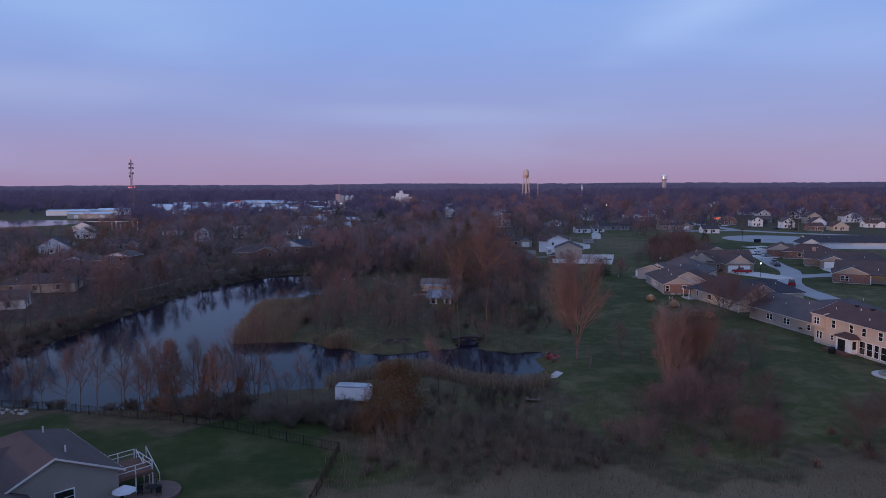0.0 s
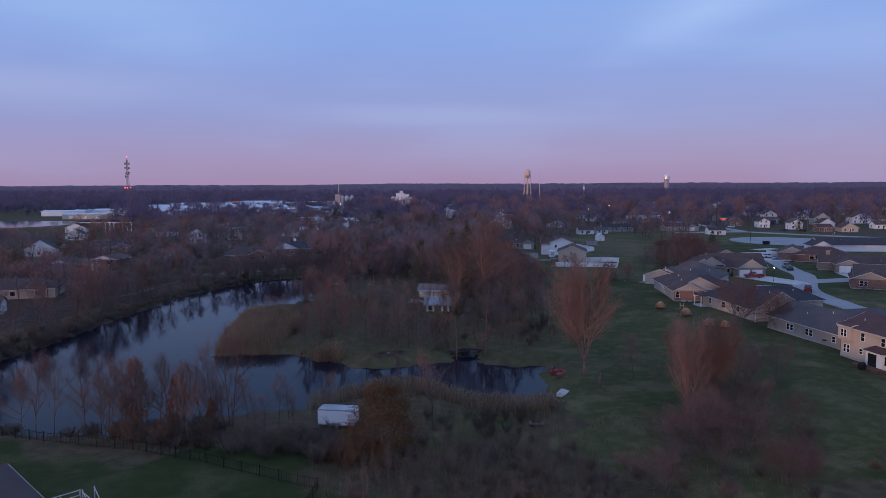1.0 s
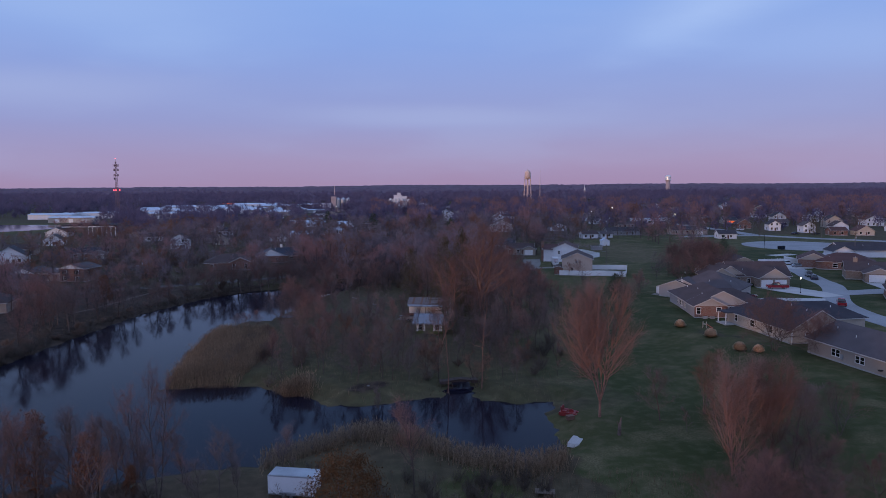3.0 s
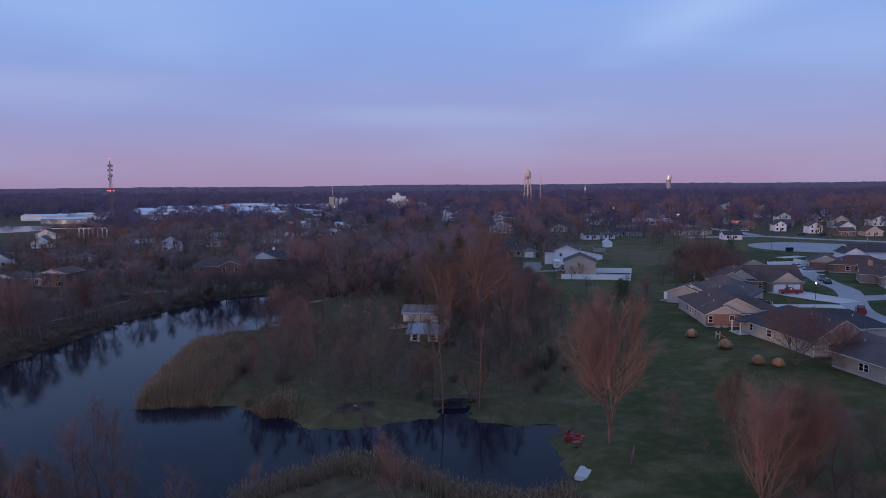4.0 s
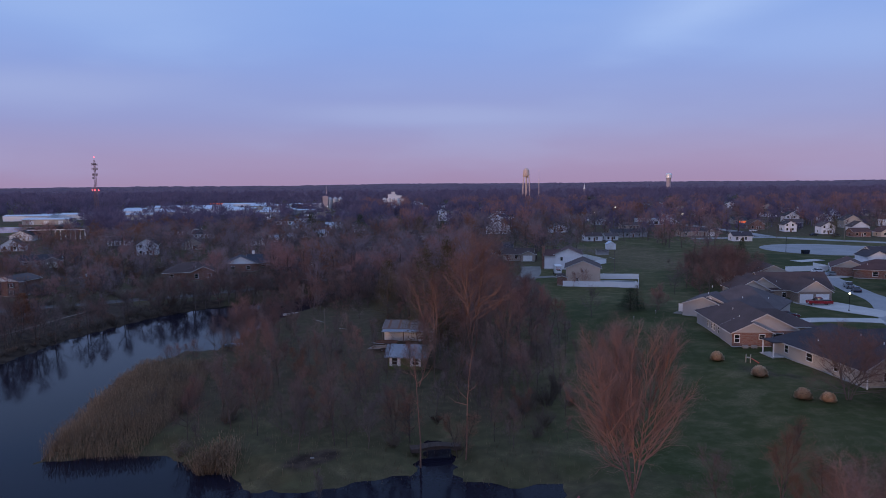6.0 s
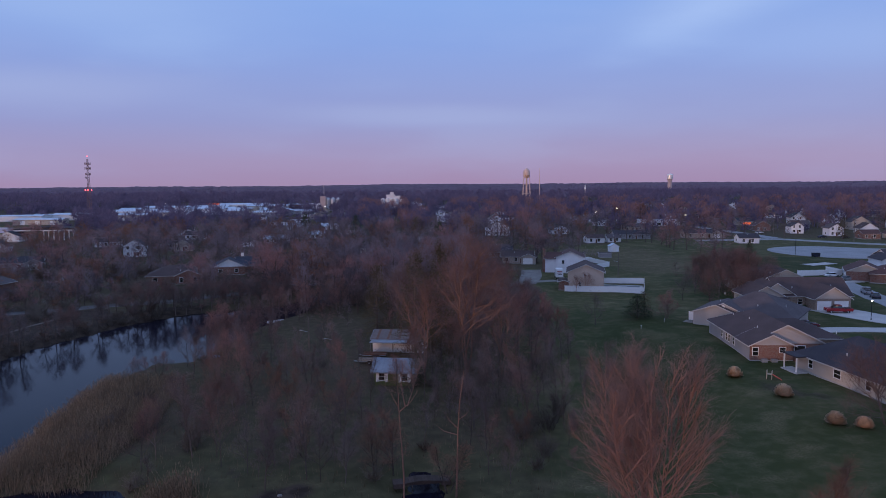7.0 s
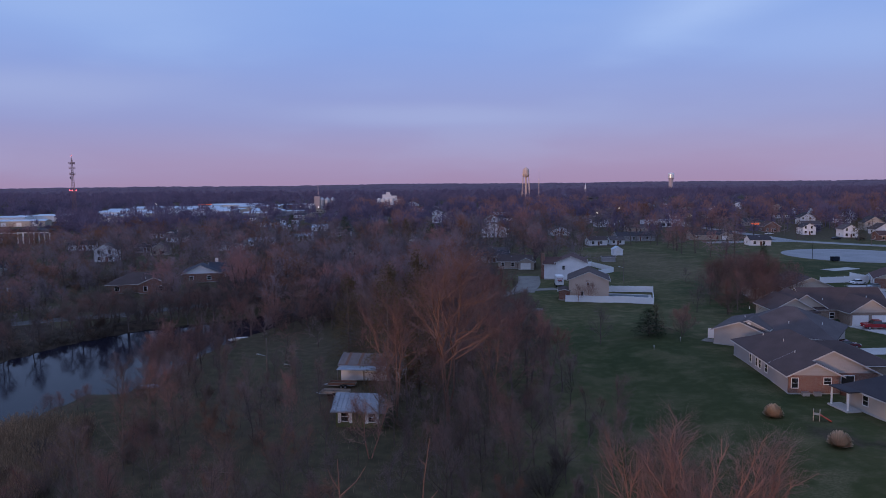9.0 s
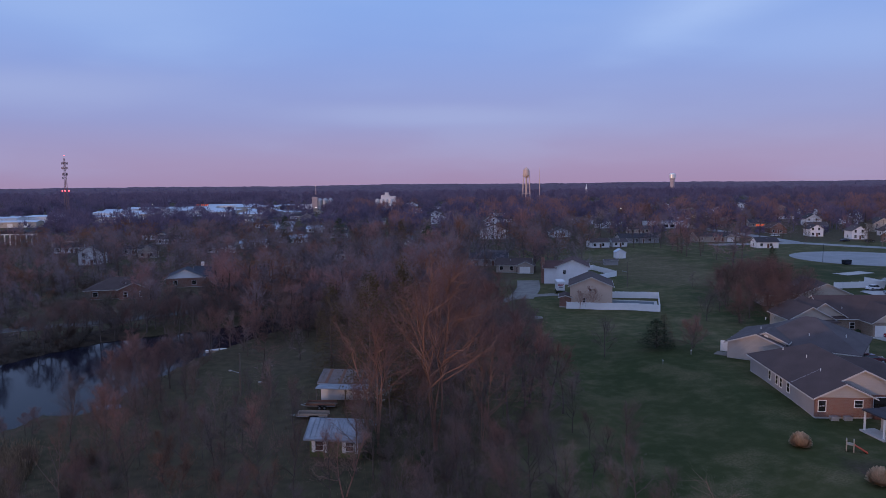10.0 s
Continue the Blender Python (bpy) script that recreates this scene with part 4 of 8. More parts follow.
# tan two-storey house inside the white fence, and the white house behind
house("two-storey tan house with sunlit peach put into its walls and brown shingle roof", 49.9, 271.6, -12, [
    dict(x0=0, x1=10.4, y0=0, y1=12, h=5.4, pitch=0.42, wall=M_SUNLIT_SIDING, vents=0, wins=[("S", 3.2, 1.1, 0.6, 1.3), ("S", 4.6, 4.2, 0.7, 0.6), ("E", 3, 1, 1.0, 1.2)]),
    dict(x0=-2.6, x1=0.3, y0=-0.6, y1=5, h=2.5, pitch=0.3, axis="y", wall=M_BRICK, vents=0, over=0.3)], roof=M_RF_BROWN)
h11 = house("two-storey white house with brown-red roof", 53, 309, -12, [
    dict(x0=0.4, x1=9.9, y0=0, y1=12, h=5.6, pitch=0.42, wall=M_WHITE_SIDING, vents=0, wins=[("S", 2.0, 3.4, 0.8, 1.2)]), dict(x0=-3.4, x1=2, y0=1.5, y1=10, h=5.0, pitch=0.4, axis="x", wall=M_WHITE_SIDING, vents=0)], roof=M_RF_RED)
box_part(h11, "chimney", -4.4, -3.4, 3, 4.2, 0, 8.2, M_BRICK, "red brick chimney")


def vinyl_fence(label, line, tall=1.75):
    root = thing("vinyl_fence", label, "fence", pose(line[0][0], line[0][1], 0))
    ox, oy = line[0]
    for (ax, ay), (bx, by) in zip(line, line[1:]):
        k = max(1, round(math.hypot(bx - ax, by - ay) / 2.4))
        a = math.atan2(by - ay, bx - ax)
        w = math.hypot(bx - ax, by - ay) / k
        pm = Mesh().box(0.06, w - 0.06, -0.025, 0.025, 0.05, tall - 0.08).box(0.06, w - 0.06, -0.04, 0.04, tall - 0.08, tall).box(0.06, w - 0.06, -0.04, 0.04, 0.05, 0.2).data("panel", M_VINYL)
        po = Mesh().box(-0.065, 0.065, -0.065, 0.065, -0.4, tall + 0.06).box(-0.085, 0.085, -0.085, 0.085, tall + 0.06, tall + 0.11).data("post", M_VINYL)
        for i in range(k):
            px_, py_ = ax + (bx - ax) * i / k, ay + (by - ay) * i / k
            for nm, me in (("panel", pm), ("post", po)):
                o = new(nm, me)
                o.parent = root
                o.matrix_basis = pose(px_ - ox, py_ - oy, hz(px_, py_), 0, 0, math.degrees(a))
    return root


vinyl_fence("white vinyl privacy fence beside the parked cars", [(127.5, 288.8), (142.5, 289.6), (142.5, 299)], 1.8)
vinyl_fence("white vinyl privacy fence round the pool yard", [(48.6, 269.2), (69.8, 262.6), (75.5, 281), (60.5, 285.5)])
vinyl_fence("white vinyl privacy fence behind the white house", [(63, 313), (76.5, 326), (73, 344), (61, 339)])
pool = thing("swimming_pool", "long covered swimming pool with pale concrete coping", "pool", pose(66, 274, hz(66, 274), 0, 0, -17))
for x0_, x1_, y0_, y1_ in ((-6.6, 6.6, -4.4, -3.6), (-6.6, 6.6, 3.6, 4.4), (-6.6, -5.8, -3.6, 3.6), (5.8, 6.6, -3.6, 3.6)):
    part("coping", Mesh().box(x0_, x1_, y0_, y1_, -0.3, 0.22), M_CONC, pool, "pale concrete coping")
part("cover", Mesh().box(-5.8, 5.8, -3.6, 3.6, -0.3, 0.13), M_COVER, pool, "dark grey-blue pool cover")

# ---- foreground house with deck ----
h0 = house("cream-sided house with brown shingle roof and rear deck", -38.3, 60.6, 45, [
    dict(x0=0, x1=11.3, y0=0, y1=15.5, h=3.45, pitch=0.47, wall=M_H0, vents=0, hip="b", wins=[("S", 5.6, 1.5, 1.6, 1.3), ("E", 4, 0.2, 1.8, 2.0)]),
    dict(x0=-7, x1=5.7, y0=3.5, y1=12, h=3.45, pitch=0.47, axis="x", wall=M_H0, vents=0, hip="a"),
    dict(x0=-5, x1=3, y0=-4, y1=6, h=3.45, pitch=0.47, axis="y", wall=M_H0, vents=0)], roof=M_RF_BROWN, sunk=1.2)
for vx, vy in ((7.6, 3.0), (8.0, 11.0)):
    zr = 3.45 + (11.3 - vx) * 0.47 + 0.2
    part("vent_pipe", Mesh().tube((vx, vy, zr - 0.1), (vx, vy, zr + 0.65), 0.09, 0.09, 8, True), M_EAVE, h0, "white roof vent pipe")
for i in range(14):
    box_part(h0, "board", 11.5, 15.0, 0.6 + i * 0.33, 0.6 + i * 0.33 + 0.3, 2.0, 2.06, M_DECK)
dk = Mesh()
dk.box(11.5, 15.0, 0.6, 0.7, 1.75, 2.0).box(11.5, 15.0, 5.0, 5.1, 1.75, 2.0).box(14.9, 15.0, 0.6, 5.1, 1.75, 2.0)
part("deck_frame", dk, M_DECK, h0, "red-brown raised timber deck frame")
for px_, py_ in ((14.9, 0.65), (14.9, 2.8), (14.9, 5.05), (13.2, 5.05), (13.2, 0.65), (11.7, 5.05)):
    box_part(h0, "deck_post", px_ - 0.05, px_ + 0.05, py_ - 0.05, py_ + 0.05, -0.4, 3.05, M_EAVE, "white deck post")
for z_ in (2.5, 2.98):
    for x0_, x1_, y0_, y1_ in ((11.5, 14.9, 5.01, 5.09), (14.86, 14.94, 0.65, 4.0), (11.5, 14.9, 0.61, 0.69)):
        box_part(h0, "rail", x0_, x1_, y0_, y1_, z_, z_ + 0.06, M_EAVE, "white deck rail")
for i in range(10):
    box_part(h0, "tread", 15.05, 16.1, 4.7 - (i + 1) * 0.29, 4.7 - i * 0.29, 1.82 - i * 0.2, 1.88 - i * 0.2, M_DECK, "red-brown stair tread")
rl2 = Mesh()
for x_ in (15.05, 16.1):
    rl2.tube((x_, 4.9, 2.98), (x_, 1.75, 0.95), 0.05, 0.05, 6).tube((x_, 1.78, -0.2), (x_, 1.78, 1.0), 0.05, 0.05, 6).tube((x_, 4.9, 1.9), (x_, 4.9, 3.05), 0.05, 0.05, 6)
part("stair_rail", rl2, M_EAVE, h0, "white stair rail")
part("patio", Mesh().lathe([(2.7, -0.5), (2.7, 0.1), (2.6, 0.14)], 28, (14.5, -0.2)), M_PAVER, h0, "rounded red-brown paved patio")
canopy = thing("patio_umbrella", "white canvas patio umbrella beside the deck", "umbrella", pose(-29.3, 67.4, 0.05))
part("pole", Mesh().tube((0, 0, 0), (0, 0, 2.3), 0.03, 0.03, 8, True), M_STEEL, canopy)
part("canopy", Mesh().lathe([(1.15, 1.75), (1.13, 1.8), (0.55, 2.1), (0.03, 2.35)], 8), M_CANVAS, canopy)


def patio_chair(x, y, a):
    ch = thing("patio_chair", "dark metal patio chair on the concrete patio", "chair", pose(x, y, 0.14, 0, 0, a), "patio chairs")
    part("seat", Mesh().box(-0.27, 0.27, -0.25, 0.25, 0.4, 0.46), M_BLACK, ch)
    part("backrest", Mesh().box(-0.27, 0.27, 0.22, 0.28, 0.46, 1.0), M_BLACK, ch)
    for sx in (-0.24, 0.24):
        for sy in (-0.22, 0.22):
            part("leg", Mesh().tube((sx, sy, 0), (sx, sy, 0.42), 0.02, 0.02, 6), M_BLACK, ch)


for cx, cy, a in ((-28.9, 70.0, 20), (-27.5, 71.3, 110), (-27.0, 69.9, 200)):
    patio_chair(cx, cy, a)
tb = thing("patio_table", "round dark patio table among chairs", "table", pose(-27.9, 70.4, 0.14))
part("tabletop", Mesh().lathe([(0.6, 0.7), (0.6, 0.74)], 20), M_BLACK, tb)
part("pedestal", Mesh().lathe([(0.3, 0), (0.05, 0.08), (0.05, 0.7)], 10), M_BLACK, tb)


def picket_fence(label, line, tall=1.25):
    root = thing("picket_fence", label, "fence")
    one, rest, count = Mesh().tube((0, 0, 0.08), (0, 0, tall), 0.016, 0.016, 4).data("picket", M_BLACK), Mesh(), 0
    for (ax, ay), (bx, by) in reversed(list(zip(line, line[1:]))):
        k = max(1, round(math.hypot(bx - ax, by - ay) / 2.4))
        for i in range(k):
            p, q = Vector((ax + (bx - ax) * i / k, ay + (by - ay) * i / k, 0)), Vector((ax + (bx - ax) * (i + 1) / k, ay + (by - ay) * (i + 1) / k, 0))
            p.z, q.z = hz(p.x, p.y), hz(q.x, q.y)
            part("post", Mesh().box(-0.045, 0.045, -0.045, 0.045, -0.3, tall + 0.1, Matrix.Translation(p)), M_BLACK, root)
            for z_ in (0.18, tall - 0.12):
                part("rail", Mesh().tube(p + Vector((0, 0, z_)), q + Vector((0, 0, z_)), 0.028, 0.028, 4), M_BLACK, root)
            for j in range(1, 12):
                r = p.lerp(q, j / 12)
                count += 1
                if count <= 290:
                    pk = new("picket", one)
                    pk.parent, pk.matrix_basis = root, Matrix.Translation(r)
                else:
                    rest.tube(r + Vector((0, 0, 0.08)), r + Vector((0, 0, tall)), 0.016, 0.016, 4)
    tagged(part("fence_infill", rest, M_BLACK, root), kind="stuff")


picket_fence("black metal picket fence along the lawn edge", [(-66, 103.4), (-46, 95.2), (-34, 92.3), (-24, 88), (-10.4, 81.2), (-11.2, 69.4), (-12.4, 54)])
rng = random.Random(5)
rocks = Mesh()
for i in range(70):
    x, y, s = rng.uniform(-68, -55), 0, rng.uniform(0.12, 0.32)
    y = 93 - (x + 46) * 0.38 + rng.uniform(-1.4, 1.0)
    z = hz(x, y)
    rocks.lathe([(s * 0.7, z - 0.1), (s, z + s * 0.2), (s * 0.75, z + s * 0.55), (s * 0.2, z + s * 0.7)], 6, (x, y))
tagged(part("riprap_stones", rocks, M_STONE), "pale riprap stones along the lawn edge", "stones", kind="stuff")


# ---- trailer, bridge and pond-side things ----
def wheel(parent, x, y, z, r=0.33, w=0.2):
    t = part("wheel", Mesh().tube((x, y - w / 2, z), (x, y + w / 2, z), r, r, 16, True), M_TYRE, parent)
    part("rim", Mesh().tube((x, y - w / 2 - 0.015, z), (x, y + w / 2 + 0.015, z), r * 0.58, r * 0.58, 12, True), M_RIM, t)


ct = thing("cargo_trailer", "white enclosed cargo trailer parked by the brush", "trailer", pose(-10.6, 99.6, hz(-10.6, 99.6), 0, 0, -10))
part("body", Mesh().prism([(-2.45, 0.5), (2.3, 0.5), (2.45, 0.7), (2.45, 2.2), (2.25, 2.45), (-2.3, 2.45), (-2.45, 2.3)], -1.05, 1.05), M_WHITEPAINT, ct)
part("roof", Mesh().box(-2.4, 2.35, -1.02, 1.02, 2.46, 2.5), M_STEEL, ct, "grey metal roof")
part("door", Mesh().box(1.2, 1.95, -1.09, -1.05, 0.65, 2.2), M_WHITEPAINT, ct)
for z_ in (0.5, 2.4):
    part("corner_trim", Mesh().box(-2.47, 2.47, -1.085, -1.05, z_ - 0.04, z_ + 0.06), M_STEEL, ct)
for x_ in (-0.75, 0.05):
    for y_ in (-1.1, 1.1):
        wheel(ct, x_, y_, 0.33)
part("fender", Mesh().prism([(-1.25, 0.5), (0.55, 0.5), (0.45, 0.78), (-1.15, 0.78)], -1.25, -1.05), M_STEEL, ct)
part("tongue", Mesh().tube((2.4, -0.6, 0.45), (3.7, 0, 0.45), 0.05, 0.05, 6).tube((2.4, 0.6, 0.45), (3.7, 0, 0.45), 0.05, 0.05, 6), M_BLACK, ct)

M_BRIDGE = mat("dark_stained_planks", (0.085, 0.06, 0.052), (0.05, 0.037, 0.033), 0.9, 2, 18, 0.3, vary=0.2)
br = thing("footbridge", "low dark plank footbridge with pale landings over the pond inlet", "bridge", pose(8.0, 142.0, -0.25, 0, 0, 8))
for i in range(14):
    x_, lift_ = -2.0 + i * 0.286, 0.05 + 0.22 * math.sin((i + 0.5) / 14 * math.pi)
    part("plank", Mesh().box(x_, x_ + 0.26, -0.75, 0.75, lift_, lift_ + 0.05), M_BRIDGE, br)
for y_ in (-0.6, 0.6):
    part("beam", Mesh().prism([(-2.05, -0.15), (2.05, -0.15), (2.0, 0.04), (1.0, 0.19), (0, 0.25), (-1.0, 0.19), (-2.0, 0.04)], y_ - 0.06, y_ + 0.06), M_BRIDGE, br)
for x0_, x1_ in ((-3.1, -2.06), (2.06, 3.1)):
    part("landing", Mesh().box(x0_, x1_, -0.7, 0.7, -0.4, 0.1), M_BRIDGE, br, "plank landing")


def snag(x, y, tall, lean, limbs_, turn, label):
    """A dead trunk with broken pale limbs. limbs_: (height share, way, length, rise)."""
    root = thing("dead_tree", label, "tree", pose(x, y, hz(x, y) - 0.1, 0, 0, turn))
    pts = [Vector((lean * k * k / 16 + 0.08 * math.sin(k * 1.7), 0.1 * math.sin(k * 1.1), tall * k / 4)) for k in range(5)]
    tr = Mesh()
    for k in range(4):
        tr.tube(pts[k], pts[k + 1], 0.11 - 0.02 * k, 0.11 - 0.02 * (k + 1), 8, k == 3)
    part("trunk", tr, M_BARK_ROSE, root)
    for share, way, length, rise in limbs_:
        k = min(3, int(share * 4))
        p = pts[k].lerp(pts[k + 1], share * 4 - k)
        d = Vector((math.cos(way), math.sin(way), rise)).normalized()
        m_ = p + d * length * 0.55
        e = m_ + (d + Vector((0, 0, 0.5))).normalized() * length * 0.45
        part("limb", Mesh().tube(p, m_, 0.06, 0.042, 6).tube(m_, e, 0.042, 0.015, 6, True), M_BARK_ROSE, root)
    return root


snag(6.2, 138.0, 13.0, -0.5, ((0.78, 0.0, 3.0, 0.9), (0.82, 3.1, 1.8, 1.6), (0.6, 2.2, 0.7, 0.4)), 0, "slim dead tree with a pale forked top beside the footbridge")
snag(11.6, 139.2, 13.5, 0.8, ((0.5, 3.2, 2.6, 0.3), (0.55, 2.9, 2.2, 0.9), (0.62, 0.2, 1.6, 0.6), (0.85, 3.4, 0.8, 0.8)), 0, "dead tree trunk with broken orange-tan limbs beside the inlet")


def rowboat(label, x, y, rot, material, length=3.4, z=None):
    b = thing("rowboat", label, "boat", pose(x, y, (hz(x, y) if z is None else z), 0, 0, rot))
    hull, n_ = Mesh(), 9
    for i in range(n_):
        t = i / (n_ - 1)
        w = 0.62 * math.sin(math.pi * min(1, 0.18 + t * 0.82)) ** 0.6 + 0.03
        x_ = -length / 2 + length * t
        hull.v += [(x_, -w, 0.42), (x_, -w * 0.6, 0.02), (x_, w * 0.6, 0.02), (x_, w, 0.42), (x_, w * 0.85, 0.40), (x_, w * 0.5, 0.12), (x_, -w * 0.5, 0.12), (x_, -w * 0.85, 0.40)]
    for i in range(n_ - 1):
        hull.f += [(i * 8 + k, i * 8 + (k + 1) % 8, (i + 1) * 8 + (k + 1) % 8, (i + 1) * 8 + k) for k in range(8)]
    hull.f += [tuple(range(8))[::-1], tuple(range((n_ - 1) * 8, n_ * 8))]
    part("hull", hull, material, b)
    for t in (-0.7, 0.6):
        part("seat", Mesh().box(t - 0.14, t + 0.14, -0.5, 0.5, 0.28, 0.32), M_WOODPOLE, b)
    return b


pb = thing("pedal_boat", "faded red pedal boat drawn up on the grassy bank", "boat", pose(22.7, 125.0, hz(22.7, 125.0), 0, 0, -25))
for y_ in (-0.55, 0.55):
    part("float", Mesh().prism([(-1.25, 0.1), (-1.05, 0.0), (0.95, 0.0), (1.3, 0.2), (1.25, 0.42), (-1.25, 0.42)], y_ - 0.25, y_ + 0.25), M_DULLRED, pb)
part("deck", Mesh().box(-1.2, 1.0, -0.8, 0.8, 0.4, 0.5), M_DULLRED, pb)
for y_ in (-0.4, 0.4):
    part("seat", Mesh().box(-0.75, -0.2, y_ - 0.3, y_ + 0.3, 0.5, 0.68), M_DULLRED, pb)
    part("backrest", Mesh().prism([(-0.95, 0.5), (-0.75, 0.5), (-0.85, 1.15), (-1.02, 1.15)], y_ - 0.3, y_ + 0.3), M_DULLRED, pb)
part("paddle_housing", Mesh().prism([(0.0, 0.5), (0.75, 0.5), (0.6, 0.85), (0.15, 0.85)], -0.14, 0.14), M_DULLRED, pb)
bx = thing("storage_box", "low rusty brown box beside the pedal boat", "box", pose(22.4, 122.6, hz(22.4, 122.6), 0, 0, 20))
part("body", Mesh().box(-0.5, 0.5, -0.35, 0.35, -0.05, 0.45), M_RUST, bx)
part("lid", Mesh().box(-0.54, 0.54, -0.39, 0.39, 0.45, 0.52), M_RUST, bx)
rowboat("blue-grey flat boat lying on the pond bank", -31.2, 195.4, 10, M_BLUETARP, 3.6)
rowboat("white jon boat pulled onto the grass", -27.0, 232, 30, M_WHITEPAINT, 4.0)


def boulder(x, y, s, label="pale grey boulder at the pond edge"):
    b, r = Mesh(), random.Random(int(x * 31 + y))
    prof = [(0.7, -0.25), (1.0, 0.15), (0.8, 0.5), (0.35, 0.68)]
    b.lathe([(p * s, z * s) for p, z in prof], 9)
    b.v = [(vx * r.uniform(0.8, 1.2) * 1.3, vy * r.uniform(0.8, 1.2), vz * r.uniform(0.9, 1.1)) for vx, vy, vz in b.v]
    ob = part("boulder", b, M_STONE)
    ob.matrix_basis = pose(x, y, hz(x, y), 0, 0, r.uniform(0, 180))
    tagged(ob, label, "rock")


slab = thing("concrete_slab", "pale cracked concrete slab sloping into the pond", "slab", pose(21.7, 115.6, hz(21.7, 115.6) + 0.12, 0, 4, 66))
part("slab", Mesh().prism([(-1.9, -0.35), (1.9, -0.35), (1.95, 0.05), (1.6, 0.14), (-1.7, 0.1)], -0.75, 0.7), M_CONC, slab)
part("broken_edge", Mesh().prism([(-0.6, -0.3), (0.7, -0.3), (0.6, 0.02), (-0.5, 0.06)], -1.25, -0.8), M_CONC, slab, "broken concrete edge")
dock = thing("dock", "small grey plank dock at the pond edge", "dock", pose(15.0, 99.0, hz(15.0, 99.0) + 0.35, 0, 0, -8))
for i in range(7):
    part("plank", Mesh().box(-1.0 + i * 0.29, -1.0 + i * 0.29 + 0.26, -0.6, 0.6, 0, 0.05), M_WOODPOLE, dock)
for x_ in (-0.85, 0.85):
    for y_ in (-0.5, 0.5):
        part("post", Mesh().tube((x_, y_, -0.7), (x_, y_, 0.0), 0.06, 0.06, 6, True), M_WOODPOLE, dock)
for x, y, s in ((-15.2, 134.0, 0.5), (-6.4, 138.2, 0.25), (-22, 139, 0.4)):
    boulder(x, y, s)

# garden ornament post on the lawn
orn = thing("tree_stump", "tall bare grey broken tree stump on the lawn", "stump", pose(27.2, 115.6, hz(27.2, 115.6)))
part("trunk", Mesh().tube((0, 0, -0.2), (0.05, 0, 1.1), 0.28, 0.2, 9).tube((0.05, 0, 1.1), (0.25, 0.1, 2.3), 0.2, 0.06, 8, True).tube((0, 0, 0.9), (-0.25, 0.05, 1.7), 0.12, 0.04, 6, True), M_BARK, orn)

# ---- sheds among the trees ----
sh = house("small olive shed with grey tin roof and white windows", 0.3, 177.2, -8, [
    dict(x0=0, x1=6.2, y0=0, y1=4.6, h=2.45, pitch=0.55, axis="x", wall=M_GREEN_WALL, over=0.55, vents=0, footing=False, trim=M_TIN, wins=[("S", 0.7, 0.85, 0.9, 1.2), ("S", 4.3, 0.85, 0.9, 1.2)])], roof=M_TIN, category="shed", vents=0, name="shed")
for x_ in (0.25, 1.75, 3.85, 5.35):
    box_part(sh, "shutter", x_, x_ + 0.4, -0.06, 0.0, 0.6, 2.1, M_TRIM, "white shutter")
for i in range(13):
    x_ = -0.5 + i * 0.6
    part("roof_rib", Mesh().add([(x_, -0.56, 2.37), (x_ + 0.06, -0.56, 2.37), (x_ + 0.06, 2.3, 3.94), (x_, 2.3, 3.94), (x_ + 0.03, -0.56, 2.42), (x_ + 0.03, 2.3, 3.99)], [(0, 4, 5, 3), (4, 1, 2, 5), (0, 1, 4)]), M_TIN, sh)
cp = house("white open-fronted barn with rusty ribbed tin roof", -1.6, 198.2, -8, [
    dict(x0=0, x1=9.5, y0=0, y1=6.4, h=2.6, pitch=0.3, axis="x", wall=M_WHITE_SIDING, over=0.4, vents=0, footing=False, trim=M_TIN)], roof=M_OLDTIN, category="barn", vents=0, name="barn")
for i in range(10):
    x_ = -0.3 + i * 1.02
    part("roof_sheet", Mesh().add([(x_, -0.4, 2.7), (x_ + 0.45, -0.4, 2.7), (x_ + 0.45, 3.2, 3.78), (x_, 3.2, 3.78), (x_, -0.4, 2.73), (x_ + 0.45, -0.4, 2.73), (x_ + 0.45, 3.2, 3.81), (x_, 3.2, 3.81)],
                                  [(4, 5, 6, 7), (0, 1, 5, 4), (1, 2, 6, 5), (3, 0, 4, 7)]), M_RUST if i % 2 else M_OLDTIN, cp)
box_part(cp, "lean_to_roof", 0, 8.8, -2.9, -0.45, 2.5, 2.58, M_TIN, "pale tin lean-to roof")
for x_ in (0.1, 4.3, 8.5):
    box_part(cp, "post", x_, x_ + 0.14, -2.8, -2.66, 0, 2.5, M_WOODPOLE)


